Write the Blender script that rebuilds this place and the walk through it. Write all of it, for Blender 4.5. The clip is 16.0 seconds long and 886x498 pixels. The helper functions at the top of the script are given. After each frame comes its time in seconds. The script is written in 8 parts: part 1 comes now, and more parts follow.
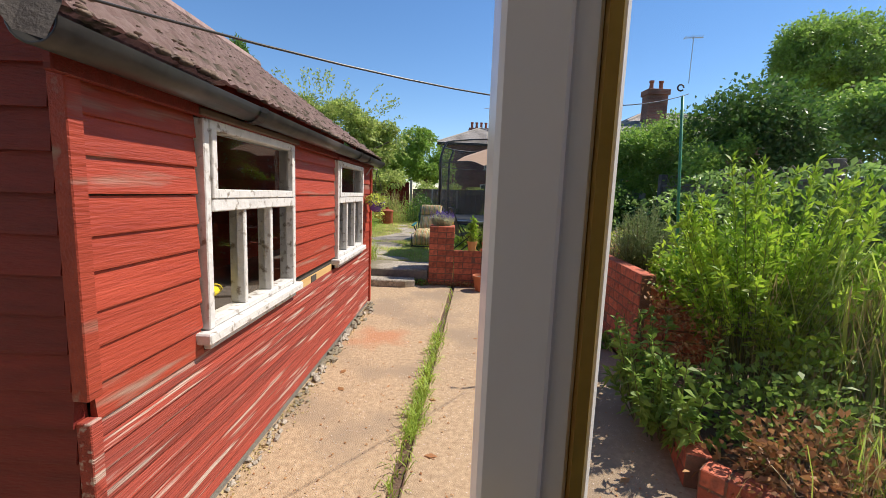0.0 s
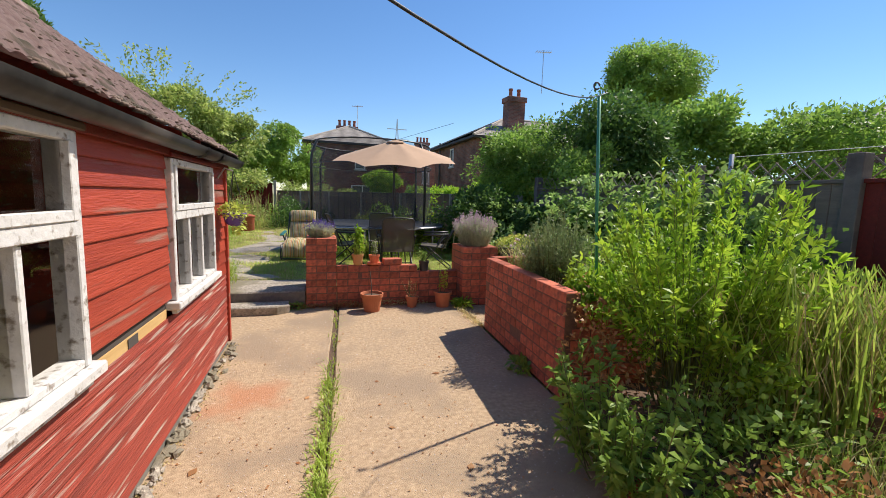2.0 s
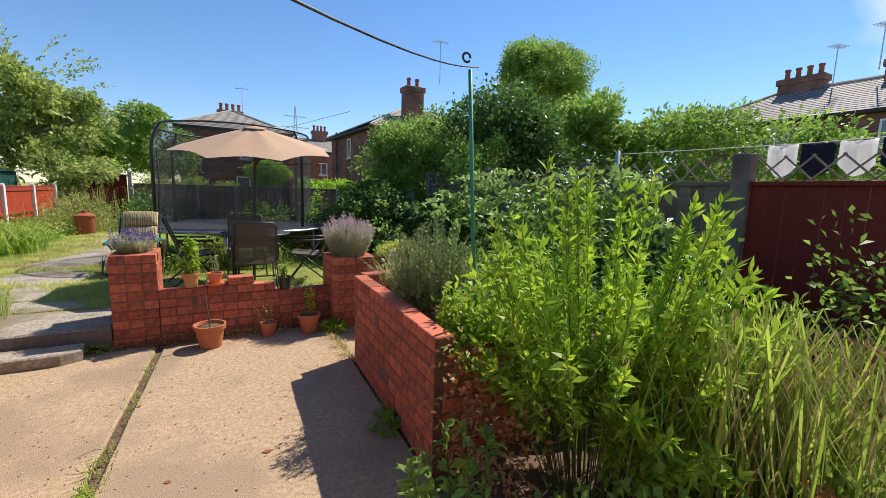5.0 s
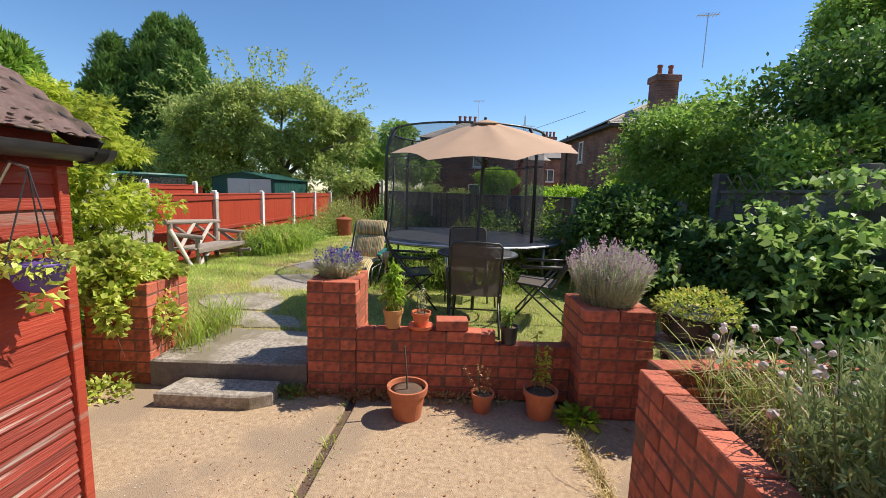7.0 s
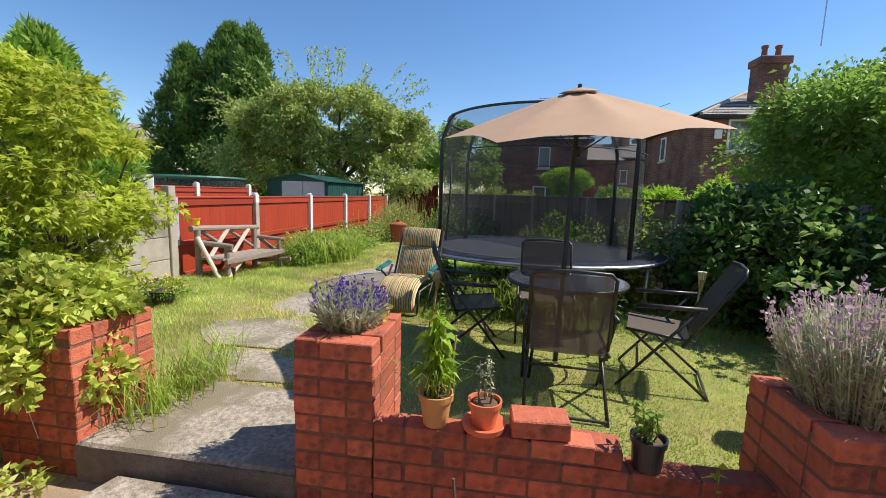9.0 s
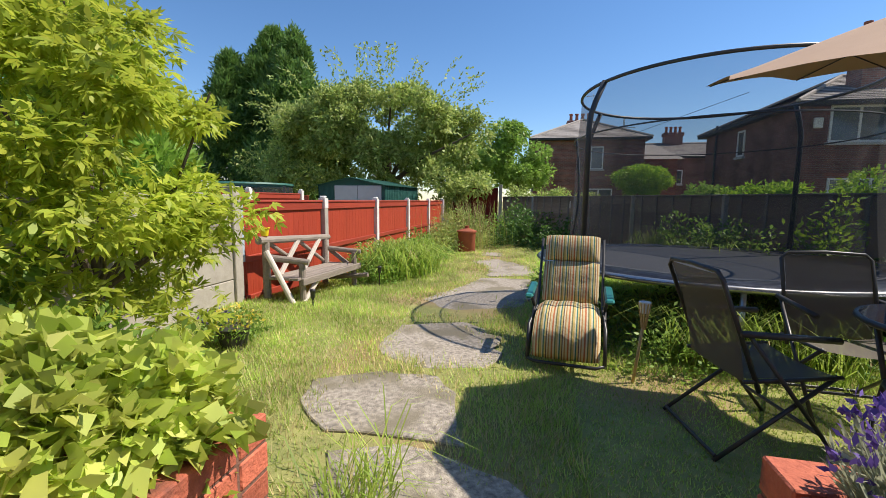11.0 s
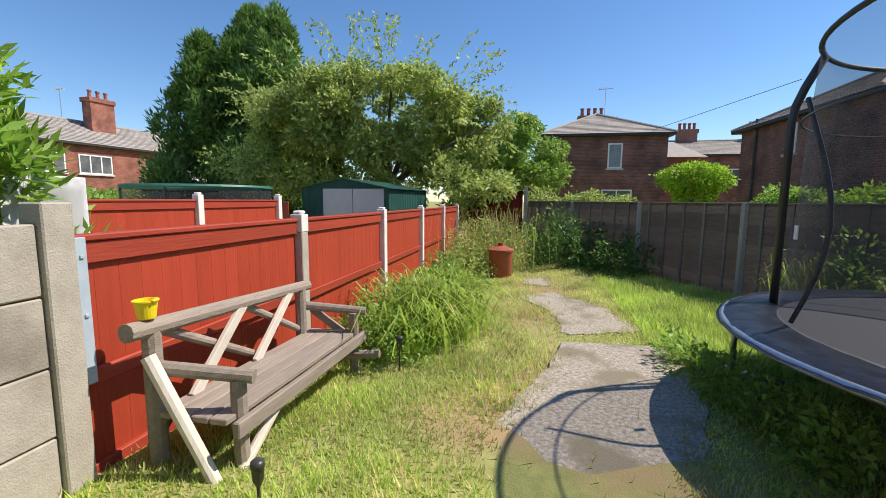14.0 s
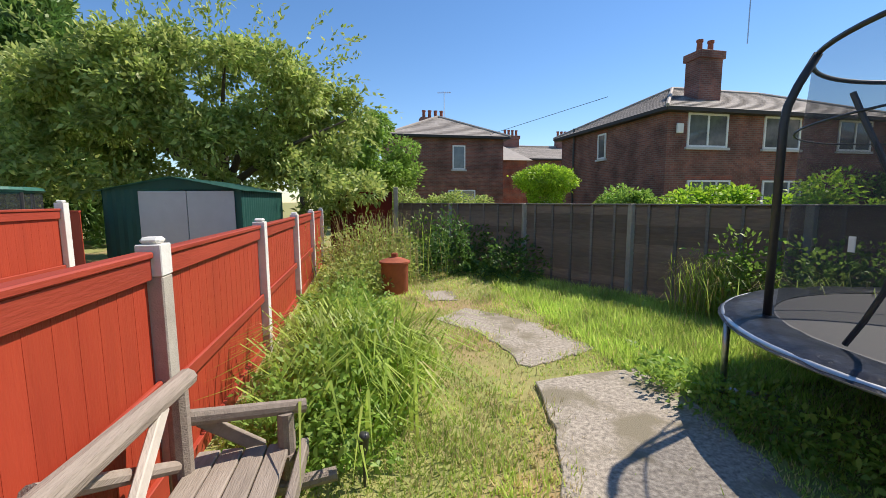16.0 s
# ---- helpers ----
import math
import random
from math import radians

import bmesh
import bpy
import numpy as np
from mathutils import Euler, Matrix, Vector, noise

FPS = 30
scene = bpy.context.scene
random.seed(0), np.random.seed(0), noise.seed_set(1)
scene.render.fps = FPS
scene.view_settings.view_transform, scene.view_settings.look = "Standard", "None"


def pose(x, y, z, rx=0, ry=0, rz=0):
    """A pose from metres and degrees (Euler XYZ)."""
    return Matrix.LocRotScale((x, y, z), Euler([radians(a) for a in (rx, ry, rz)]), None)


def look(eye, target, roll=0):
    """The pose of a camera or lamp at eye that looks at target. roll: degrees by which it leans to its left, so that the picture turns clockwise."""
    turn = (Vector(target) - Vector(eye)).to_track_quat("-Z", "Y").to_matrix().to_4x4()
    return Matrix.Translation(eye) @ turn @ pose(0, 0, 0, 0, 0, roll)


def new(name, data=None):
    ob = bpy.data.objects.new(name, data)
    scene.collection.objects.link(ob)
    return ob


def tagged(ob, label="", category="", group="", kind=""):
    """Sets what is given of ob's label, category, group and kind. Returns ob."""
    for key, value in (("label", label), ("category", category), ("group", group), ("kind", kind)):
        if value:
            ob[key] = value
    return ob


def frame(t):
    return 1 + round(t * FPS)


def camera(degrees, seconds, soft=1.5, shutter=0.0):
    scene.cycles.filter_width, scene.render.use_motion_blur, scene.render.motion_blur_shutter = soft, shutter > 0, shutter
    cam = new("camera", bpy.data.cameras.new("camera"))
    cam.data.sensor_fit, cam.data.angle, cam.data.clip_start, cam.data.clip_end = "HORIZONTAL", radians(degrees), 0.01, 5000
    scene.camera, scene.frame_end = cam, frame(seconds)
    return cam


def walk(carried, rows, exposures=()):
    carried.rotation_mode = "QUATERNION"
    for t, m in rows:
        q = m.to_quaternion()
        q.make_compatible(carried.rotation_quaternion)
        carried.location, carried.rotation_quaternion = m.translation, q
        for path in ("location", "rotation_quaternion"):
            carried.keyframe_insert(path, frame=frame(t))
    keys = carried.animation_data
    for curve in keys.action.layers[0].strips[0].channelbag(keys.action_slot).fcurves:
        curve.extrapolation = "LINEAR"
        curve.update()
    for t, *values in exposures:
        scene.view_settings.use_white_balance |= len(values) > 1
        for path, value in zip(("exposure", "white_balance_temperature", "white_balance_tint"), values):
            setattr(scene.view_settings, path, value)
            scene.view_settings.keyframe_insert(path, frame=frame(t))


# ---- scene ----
cam = camera(93.3, 16.0, soft=0.8)
PATH = [
    (0, (0.302, 0.762, 1.279), (0.265, 2.744, 1.017), 2.2),
    (0.5, (0.298, 0.943, 1.31), (0.237, 2.923, 1.034), 2.1),
    (1, (0.267, 1.157, 1.319), (0.275, 3.138, 1.047), 2.1),
    (1.5, (0.235, 1.35, 1.33), (0.445, 3.322, 1.071), 2.0),
    (2, (0.165, 1.474, 1.337), (0.727, 3.379, 1.096), 1.8),
    (2.5, (0.032, 1.459, 1.338), (0.953, 3.22, 1.112), 1.1),
    (3, (-0.055, 1.423, 1.355), (1.142, 3.009, 1.128), 0.5),
    (3.2, (-0.024, 1.418, 1.383), (1.245, 2.946, 1.144), 0.5),
    (5.3, (0.89, 2.304, 1.445), (1.702, 4.112, 1.179), 1.9),
    (5.5, (0.922, 2.443, 1.443), (1.611, 4.302, 1.18), 2.0),
    (6, (0.919, 2.879, 1.433), (1.303, 4.824, 1.166), 2.1),
    (6.5, (0.925, 3.292, 1.454), (1.071, 5.268, 1.181), 2.2),
    (7, (0.961, 3.722, 1.464), (0.946, 5.704, 1.195), 1.9),
    (7.5, (0.924, 4.161, 1.455), (0.813, 6.14, 1.184), 1.7),
    (8, (0.909, 4.475, 1.47), (0.739, 6.449, 1.202), 1.7),
    (8.5, (0.945, 4.747, 1.465), (0.712, 6.716, 1.2), 1.7),
    (9, (0.856, 4.998, 1.437), (0.556, 6.958, 1.175), 1.7),
    (9.2, (0.773, 5.125, 1.409), (0.439, 7.081, 1.158), 1.6),
    (11.3, (-0.582, 6.326, 1.322), (-1.02, 8.263, 1.089), 0.6),
    (11.5, (-0.636, 6.482, 1.359), (-1.079, 8.418, 1.126), 0.6),
    (12, (-0.801, 6.81, 1.429), (-1.236, 8.748, 1.195), 0.4),
    (12.5, (-0.945, 7.155, 1.482), (-1.369, 9.096, 1.249), 0.3),
    (13, (-1.124, 7.61, 1.466), (-1.541, 9.552, 1.23), 0.3),
    (13.5, (-1.363, 8.043, 1.463), (-1.774, 9.986, 1.23), 0.4),
    (14, (-1.594, 8.471, 1.454), (-1.987, 10.419, 1.222), 0.4),
    (14.5, (-1.851, 8.857, 1.476), (-2.194, 10.814, 1.246), 0.4),
    (15, (-2.134, 9.146, 1.507), (-2.359, 11.12, 1.279), 0.2),
    (15.5, (-2.378, 9.408, 1.498), (-2.367, 11.394, 1.269), -0.1),
    (16, (-2.517, 9.548, 1.517), (-2.142, 11.499, 1.285), -0.3),
]
walk(cam, [(t, look(eye, target, roll)) for t, eye, target, roll in PATH], exposures=[(0.0, 0.44, 6550, 14), (16.0, 0.44, 6550, 14)])

# ---- world, sun ----
SUN_AZ, SUN_EL = 71.0, 52.0
SUN_DIR = Vector((math.sin(radians(SUN_AZ)) * math.cos(radians(SUN_EL)), math.cos(radians(SUN_AZ)) * math.cos(radians(SUN_EL)), math.sin(radians(SUN_EL))))
world = bpy.data.worlds.new("world")
scene.world = world
world.use_nodes = True
wn, wl = world.node_tree.nodes, world.node_tree.links
sky = wn.new("ShaderNodeTexSky")
sky.sky_type = "NISHITA"
sky.sun_disc = False
sky.sun_elevation = radians(SUN_EL)
sky.sun_rotation = radians(SUN_AZ)
sky.air_density, sky.dust_density, sky.ozone_density = 1.0, 0.0, 4.0
wn["Background"].inputs["Strength"].default_value = 0.117
# thin white cloud low in the east
wtc = wn.new("ShaderNodeTexCoord")
wdot = wn.new("ShaderNodeVectorMath")
wdot.operation = "DOT_PRODUCT"
wdot.inputs[1].default_value = Vector((0.93, -0.12, 0.30)).normalized()
wl.new(wtc.outputs["Generated"], wdot.inputs[0])
wnoise = wn.new("ShaderNodeTexNoise")
wnoise.inputs["Scale"].default_value = 5.0
wnoise.inputs["Detail"].default_value = 6.0
wl.new(wtc.outputs["Generated"], wnoise.inputs["Vector"])
wadd = wn.new("ShaderNodeMath")
wadd.operation = "MULTIPLY_ADD"
wadd.inputs[1].default_value = 0.22
wl.new(wnoise.outputs["Fac"], wadd.inputs[0])
wl.new(wdot.outputs["Value"], wadd.inputs[2])
wmap = wn.new("ShaderNodeMapRange")
wmap.inputs["From Min"].default_value, wmap.inputs["From Max"].default_value = 0.99, 1.09
wl.new(wadd.outputs[0], wmap.inputs["Value"])
wmix = wn.new("ShaderNodeMix")
wmix.data_type = "RGBA"
wmix.inputs["B"].default_value = (7.5, 7.8, 8.0, 1)
wl.new(wmap.outputs[0], wmix.inputs["Factor"])
wsat = wn.new("ShaderNodeHueSaturation")
wsat.inputs["Saturation"].default_value = 1.15
wl.new(sky.outputs[0], wsat.inputs["Color"])
wl.new(wsat.outputs[0], wmix.inputs["A"])
wl.new(wmix.outputs["Result"], wn["Background"].inputs["Color"])
sun = new("sun", bpy.data.lights.new("sun", "SUN"))
sun.data.energy, sun.data.angle, sun.data.color = 4.6, radians(0.55), (1.0, 0.93, 0.80)
sun.matrix_world = look(SUN_DIR * 60, (0, 0, 0))

# ---- materials ----
MATS = {}


def mat(name, col, col2=None, scale=6.0, rough=0.7, metal=0.0, bump=0.0, bscale=60.0, rnd=0.0, stretch=(1, 1, 1), detail=6.0, spec=0.4, coord="Object", contrast=1.0, island=False, col3=None, scale3=1.2, amount3=0.5):
    """A node material: two colours mixed by noise at one scale, a third in large patches, and fine relief."""
    m = bpy.data.materials.new(name)
    m.use_nodes = True
    n, l = m.node_tree.nodes, m.node_tree.links
    b = n["Principled BSDF"]
    b.inputs["Roughness"].default_value, b.inputs["Metallic"].default_value = rough, metal
    b.inputs["Specular IOR Level"].default_value = spec
    tc = n.new("ShaderNodeTexCoord")
    mp = n.new("ShaderNodeMapping")
    mp.inputs["Scale"].default_value = stretch
    l.new(tc.outputs[coord], mp.inputs["Vector"])
    nz = n.new("ShaderNodeTexNoise")
    nz.inputs["Scale"].default_value, nz.inputs["Detail"].default_value = scale, detail
    nz.inputs["Roughness"].default_value = 0.65
    l.new(mp.outputs[0], nz.inputs["Vector"])
    mr = n.new("ShaderNodeMapRange")
    mr.inputs["From Min"].default_value, mr.inputs["From Max"].default_value = 0.5 - 0.2 / contrast, 0.5 + 0.2 / contrast
    l.new(nz.outputs["Fac"], mr.inputs["Value"])
    mx = n.new("ShaderNodeMix")
    mx.data_type = "RGBA"
    mx.inputs["A"].default_value, mx.inputs["B"].default_value = (*col, 1), (*(col2 or [c * 0.8 for c in col]), 1)
    l.new(mr.outputs[0], mx.inputs["Factor"])
    out = mx.outputs["Result"]
    if col3:
        n3 = n.new("ShaderNodeTexNoise")
        n3.inputs["Scale"].default_value, n3.inputs["Detail"].default_value = scale3, 5.0
        l.new(mp.outputs[0], n3.inputs["Vector"])
        r3 = n.new("ShaderNodeMapRange")
        r3.inputs["From Min"].default_value, r3.inputs["From Max"].default_value = 0.62 - amount3 * 0.25, 0.74 - amount3 * 0.25
        l.new(n3.outputs["Fac"], r3.inputs["Value"])
        m3 = n.new("ShaderNodeMix")
        m3.data_type = "RGBA"
        m3.inputs["B"].default_value = (*col3, 1)
        l.new(r3.outputs[0], m3.inputs["Factor"])
        l.new(out, m3.inputs["A"])
        out = m3.outputs["Result"]
    if rnd:
        hs = n.new("ShaderNodeHueSaturation")
        if island:
            rv = n.new("ShaderNodeNewGeometry").outputs["Random Per Island"]
        else:
            rv = n.new("ShaderNodeObjectInfo").outputs["Random"]
        rr = n.new("ShaderNodeMapRange")
        rr.inputs["To Min"].default_value, rr.inputs["To Max"].default_value = 1 - rnd, 1 + rnd
        l.new(rv, rr.inputs["Value"])
        l.new(rr.outputs[0], hs.inputs["Value"])
        l.new(out, hs.inputs["Color"])
        out = hs.outputs[0]
    l.new(out, b.inputs["Base Color"])
    if bump:
        nb = n.new("ShaderNodeTexNoise")
        nb.inputs["Scale"].default_value, nb.inputs["Detail"].default_value = bscale, 5.0
        l.new(mp.outputs[0], nb.inputs["Vector"])
        bp = n.new("ShaderNodeBump")
        bp.inputs["Strength"].default_value, bp.inputs["Distance"].default_value = bump, 0.006
        l.new(nb.outputs["Fac"], bp.inputs["Height"])
        l.new(bp.outputs[0], b.inputs["Normal"])
    MATS[name] = m
    return m


def leafmat(name, col, col2, trans=0.35, rough=0.5, spread=0.35):
    """Leaves: colour from leaf to leaf, light passing through the blade."""
    m = bpy.data.materials.new(name)
    m.use_nodes = True
    n, l = m.node_tree.nodes, m.node_tree.links
    b = n["Principled BSDF"]
    g = n.new("ShaderNodeNewGeometry")
    mx = n.new("ShaderNodeMix")
    mx.data_type = "RGBA"
    mx.inputs["A"].default_value, mx.inputs["B"].default_value = (*col, 1), (*col2, 1)
    l.new(g.outputs["Random Per Island"], mx.inputs["Factor"])
    tc = n.new("ShaderNodeTexCoord")
    nz = n.new("ShaderNodeTexNoise")
    nz.inputs["Scale"].default_value, nz.inputs["Detail"].default_value = 2.2, 3.0
    l.new(tc.outputs["Object"], nz.inputs["Vector"])
    hs = n.new("ShaderNodeHueSaturation")
    mr = n.new("ShaderNodeMapRange")
    mr.inputs["From Min"].default_value, mr.inputs["From Max"].default_value = 0.3, 0.7
    mr.inputs["To Min"].default_value, mr.inputs["To Max"].default_value = 1 - spread, 1 + spread
    l.new(nz.outputs["Fac"], mr.inputs["Value"])
    l.new(mr.outputs[0], hs.inputs["Value"])
    l.new(mx.outputs["Result"], hs.inputs["Color"])
    l.new(hs.outputs[0], b.inputs["Base Color"])
    b.inputs["Roughness"].default_value = rough
    b.inputs["Specular IOR Level"].default_value = 0.45
    t = n.new("ShaderNodeBsdfTranslucent")
    l.new(hs.outputs[0], t.inputs["Color"])
    ms = n.new("ShaderNodeMixShader")
    ms.inputs[0].default_value = trans
    l.new(b.outputs[0], ms.inputs[1])
    l.new(t.outputs[0], ms.inputs[2])
    l.new(ms.outputs[0], n["Material Output"].inputs["Surface"])
    MATS[name] = m
    return m


def seethrough(name, col, clear, rough=0.8):
    """Netting or thin mesh cloth: part of the light goes straight through."""
    m = bpy.data.materials.new(name)
    m.use_nodes = True
    n, l = m.node_tree.nodes, m.node_tree.links
    b = n["Principled BSDF"]
    b.inputs["Base Color"].default_value, b.inputs["Roughness"].default_value = (*col, 1), rough
    t = n.new("ShaderNodeBsdfTransparent")
    ms = n.new("ShaderNodeMixShader")
    ms.inputs[0].default_value = clear
    l.new(b.outputs[0], ms.inputs[1])
    l.new(t.outputs[0], ms.inputs[2])
    l.new(ms.outputs[0], n["Material Output"].inputs["Surface"])
    MATS[name] = m
    return m


def glassmat(name, tint=(0.97, 0.98, 0.98), gloss=1.0):
    m = bpy.data.materials.new(name)
    m.use_nodes = True
    n, l = m.node_tree.nodes, m.node_tree.links
    t = n.new("ShaderNodeBsdfTransparent")
    t.inputs["Color"].default_value = (*tint, 1)
    g = n.new("ShaderNodeBsdfGlossy")
    g.inputs["Roughness"].default_value = 0.02
    f = n.new("ShaderNodeFresnel")
    f.inputs["IOR"].default_value = 1.5
    ms = n.new("ShaderNodeMixShader")
    l.new(f.outputs[0], ms.inputs[0])
    l.new(t.outputs[0], ms.inputs[1])
    l.new(g.outputs[0], ms.inputs[2])
    l.new(ms.outputs[0], n["Material Output"].inputs["Surface"])
    MATS[name] = m
    return m


def brickmat(name, c1, c2, mortar, bump=0.5):
    """Brickwork of far houses, in courses of 75 mm."""
    m = bpy.data.materials.new(name)
    m.use_nodes = True
    n, l = m.node_tree.nodes, m.node_tree.links
    b = n["Principled BSDF"]
    tc = n.new("ShaderNodeTexCoord")
    sx = n.new("ShaderNodeSeparateXYZ")
    l.new(tc.outputs["Object"], sx.inputs[0])
    ad = n.new("ShaderNodeMath")
    l.new(sx.outputs["X"], ad.inputs[0])
    l.new(sx.outputs["Y"], ad.inputs[1])
    cb = n.new("ShaderNodeCombineXYZ")
    l.new(ad.outputs[0], cb.inputs["X"])
    l.new(sx.outputs["Z"], cb.inputs["Y"])
    br = n.new("ShaderNodeTexBrick")
    br.inputs["Color1"].default_value, br.inputs["Color2"].default_value, br.inputs["Mortar"].default_value = (*c1, 1), (*c2, 1), (*mortar, 1)
    br.inputs["Scale"].default_value = 1.0
    br.inputs["Brick Width"].default_value, br.inputs["Row Height"].default_value = 0.225, 0.075
    br.inputs["Mortar Size"].default_value = 0.009
    l.new(cb.outputs[0], br.inputs["Vector"])
    nz = n.new("ShaderNodeTexNoise")
    nz.inputs["Scale"].default_value = 1.3
    nz.inputs["Detail"].default_value = 8
    l.new(tc.outputs["Object"], nz.inputs["Vector"])
    hs = n.new("ShaderNodeHueSaturation")
    mr = n.new("ShaderNodeMapRange")
    mr.inputs["From Min"].default_value, mr.inputs["From Max"].default_value = 0.3, 0.7
    mr.inputs["To Min"].default_value, mr.inputs["To Max"].default_value = 0.6, 1.4
    l.new(nz.outputs["Fac"], mr.inputs["Value"])
    l.new(mr.outputs[0], hs.inputs["Value"])
    l.new(br.outputs["Color"], hs.inputs["Color"])
    l.new(hs.outputs[0], b.inputs["Base Color"])
    b.inputs["Roughness"].default_value = 0.85
    bp = n.new("ShaderNodeBump")
    bp.inputs["Strength"].default_value, bp.inputs["Distance"].default_value = bump, 0.01
    bp.invert = True
    l.new(br.outputs["Fac"], bp.inputs["Height"])
    l.new(bp.outputs[0], b.inputs["Normal"])
    MATS[name] = m
    return m


mat("red_boards", (0.41, 0.066, 0.034), (0.29, 0.042, 0.023), scale=5, rough=0.5, bump=0.7, bscale=22, stretch=(6, 0.5, 6), rnd=0.16, col3=(0.33, 0.20, 0.15), scale3=2.5, amount3=0.06)
mat("red_worn", (0.37, 0.058, 0.034), (0.20, 0.035, 0.024), scale=6, rough=0.6, bump=1.0, bscale=26, stretch=(9, 0.35, 9), rnd=0.2, col3=(0.46, 0.36, 0.30), scale3=5.5, amount3=0.24)
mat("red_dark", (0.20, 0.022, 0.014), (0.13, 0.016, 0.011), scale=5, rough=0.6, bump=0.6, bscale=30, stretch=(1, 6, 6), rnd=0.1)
mat("red_fence", (0.42, 0.056, 0.024), (0.34, 0.043, 0.019), scale=3, rough=0.55, bump=0.5, bscale=30, stretch=(3, 3, 0.35), rnd=0.05)
mat("red_fence_rail", (0.38, 0.056, 0.028), (0.29, 0.040, 0.021), scale=3, rough=0.55, bump=0.4, bscale=30, stretch=(3, 0.4, 3), rnd=0.08)
mat("white_paint", (0.72, 0.71, 0.69), (0.58, 0.57, 0.55), scale=14, rough=0.55, bump=1.0, bscale=30, col3=(0.24, 0.20, 0.16), scale3=26, amount3=0.20)
mat("white_post", (0.80, 0.79, 0.76), (0.66, 0.64, 0.60), scale=9, rough=0.6, bump=0.4, bscale=50)
mat("bare_timber", (0.62, 0.42, 0.18), (0.50, 0.31, 0.12), scale=6, rough=0.75, bump=0.3, stretch=(1, 0.4, 4))
mat("black_plastic", (0.025, 0.025, 0.027), (0.05, 0.05, 0.05), scale=12, rough=0.38, spec=0.5, col3=(0.10, 0.09, 0.085), scale3=3, amount3=0.25)
mat("roof_tiles", (0.25, 0.16, 0.145), (0.37, 0.27, 0.245), scale=16, rough=0.9, bump=0.9, bscale=70, rnd=0.0, col3=(0.12, 0.10, 0.07), scale3=5, amount3=0.35)
mat("moss", (0.17, 0.125, 0.095), (0.25, 0.185, 0.15), scale=30, rough=0.95, bump=1.0, bscale=60)
mat("brick", (0.58, 0.165, 0.092), (0.41, 0.108, 0.062), scale=30, rough=0.85, bump=0.9, bscale=90, rnd=0.26, col3=(0.17, 0.075, 0.055), scale3=7, amount3=0.18, detail=12)
mat("mortar", (0.26, 0.13, 0.09), (0.15, 0.085, 0.062), scale=40, rough=0.95, bump=0.7, bscale=140)
mat("patio", (0.55, 0.405, 0.26), (0.31, 0.215, 0.13), scale=34, rough=0.94, bump=0.9, bscale=150, col3=(0.33, 0.245, 0.165), scale3=1.3, amount3=0.55, contrast=1.05, detail=14)
pm = MATS["patio"]
pn, pk = pm.node_tree.nodes, pm.node_tree.links
geo = pn.new("ShaderNodeNewGeometry")
vd = pn.new("ShaderNodeVectorMath")
vd.operation = "DISTANCE"
vd.inputs[1].default_value = (-0.33, 4.32, 0.0)
pk.new(geo.outputs["Position"], vd.inputs[0])
sn = pn.new("ShaderNodeTexNoise")
sn.inputs["Scale"].default_value, sn.inputs["Detail"].default_value = 4.0, 8.0
pk.new(geo.outputs["Position"], sn.inputs["Vector"])
sa = pn.new("ShaderNodeMath")
sa.operation = "MULTIPLY_ADD"
sa.inputs[1].default_value = 0.7
pk.new(sn.outputs["Fac"], sa.inputs[0])
pk.new(vd.outputs["Value"], sa.inputs[2])
sr = pn.new("ShaderNodeMapRange")
sr.inputs["From Min"].default_value, sr.inputs["From Max"].default_value = 0.66, 0.42
sr.inputs["To Max"].default_value = 0.75
pk.new(sa.outputs[0], sr.inputs["Value"])
sm = pn.new("ShaderNodeMix")
sm.data_type = "RGBA"
sm.inputs["B"].default_value = (0.46, 0.20, 0.10, 1)
src = pn["Principled BSDF"].inputs["Base Color"].links[0].from_socket
pk.new(src, sm.inputs["A"])
pk.new(sr.outputs[0], sm.inputs["Factor"])
pk.new(sm.outputs["Result"], pn["Principled BSDF"].inputs["Base Color"])
mat("slab", (0.52, 0.455, 0.37), (0.20, 0.175, 0.145), scale=36, rough=0.95, bump=1.0, bscale=130, col3=(0.23, 0.20, 0.14), scale3=2.6, amount3=0.5, contrast=1.3, detail=14)
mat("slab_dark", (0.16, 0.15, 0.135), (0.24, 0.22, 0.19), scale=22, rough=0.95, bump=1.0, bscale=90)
mat("soil", (0.10, 0.065, 0.042), (0.16, 0.10, 0.07), scale=25, rough=1.0, bump=1.0, bscale=80)
mat("lawn", (0.36, 0.35, 0.12), (0.20, 0.22, 0.07), scale=9, rough=1.0, bump=1.0, bscale=90, col3=(0.34, 0.25, 0.125), scale3=0.9, amount3=0.45, detail=10)
mat("terracotta", (0.56, 0.19, 0.09), (0.46, 0.15, 0.075), scale=12, rough=0.75, bump=0.2, bscale=90, rnd=0.12)
mat("orange_plastic", (0.72, 0.20, 0.09), (0.66, 0.18, 0.085), scale=8, rough=0.4)
mat("ochre_pot", (0.62, 0.32, 0.12), (0.56, 0.28, 0.11), scale=8, rough=0.55)
mat("tan_cloth", (0.50, 0.335, 0.22), (0.46, 0.305, 0.20), scale=5, rough=0.85, bump=0.15, bscale=300)
mat("steel_dark", (0.035, 0.035, 0.037), (0.05, 0.05, 0.05), scale=20, rough=0.4, metal=0.0, spec=0.5)
mat("galvanised", (0.60, 0.61, 0.62), (0.5, 0.51, 0.52), scale=30, rough=0.35, metal=0.9)
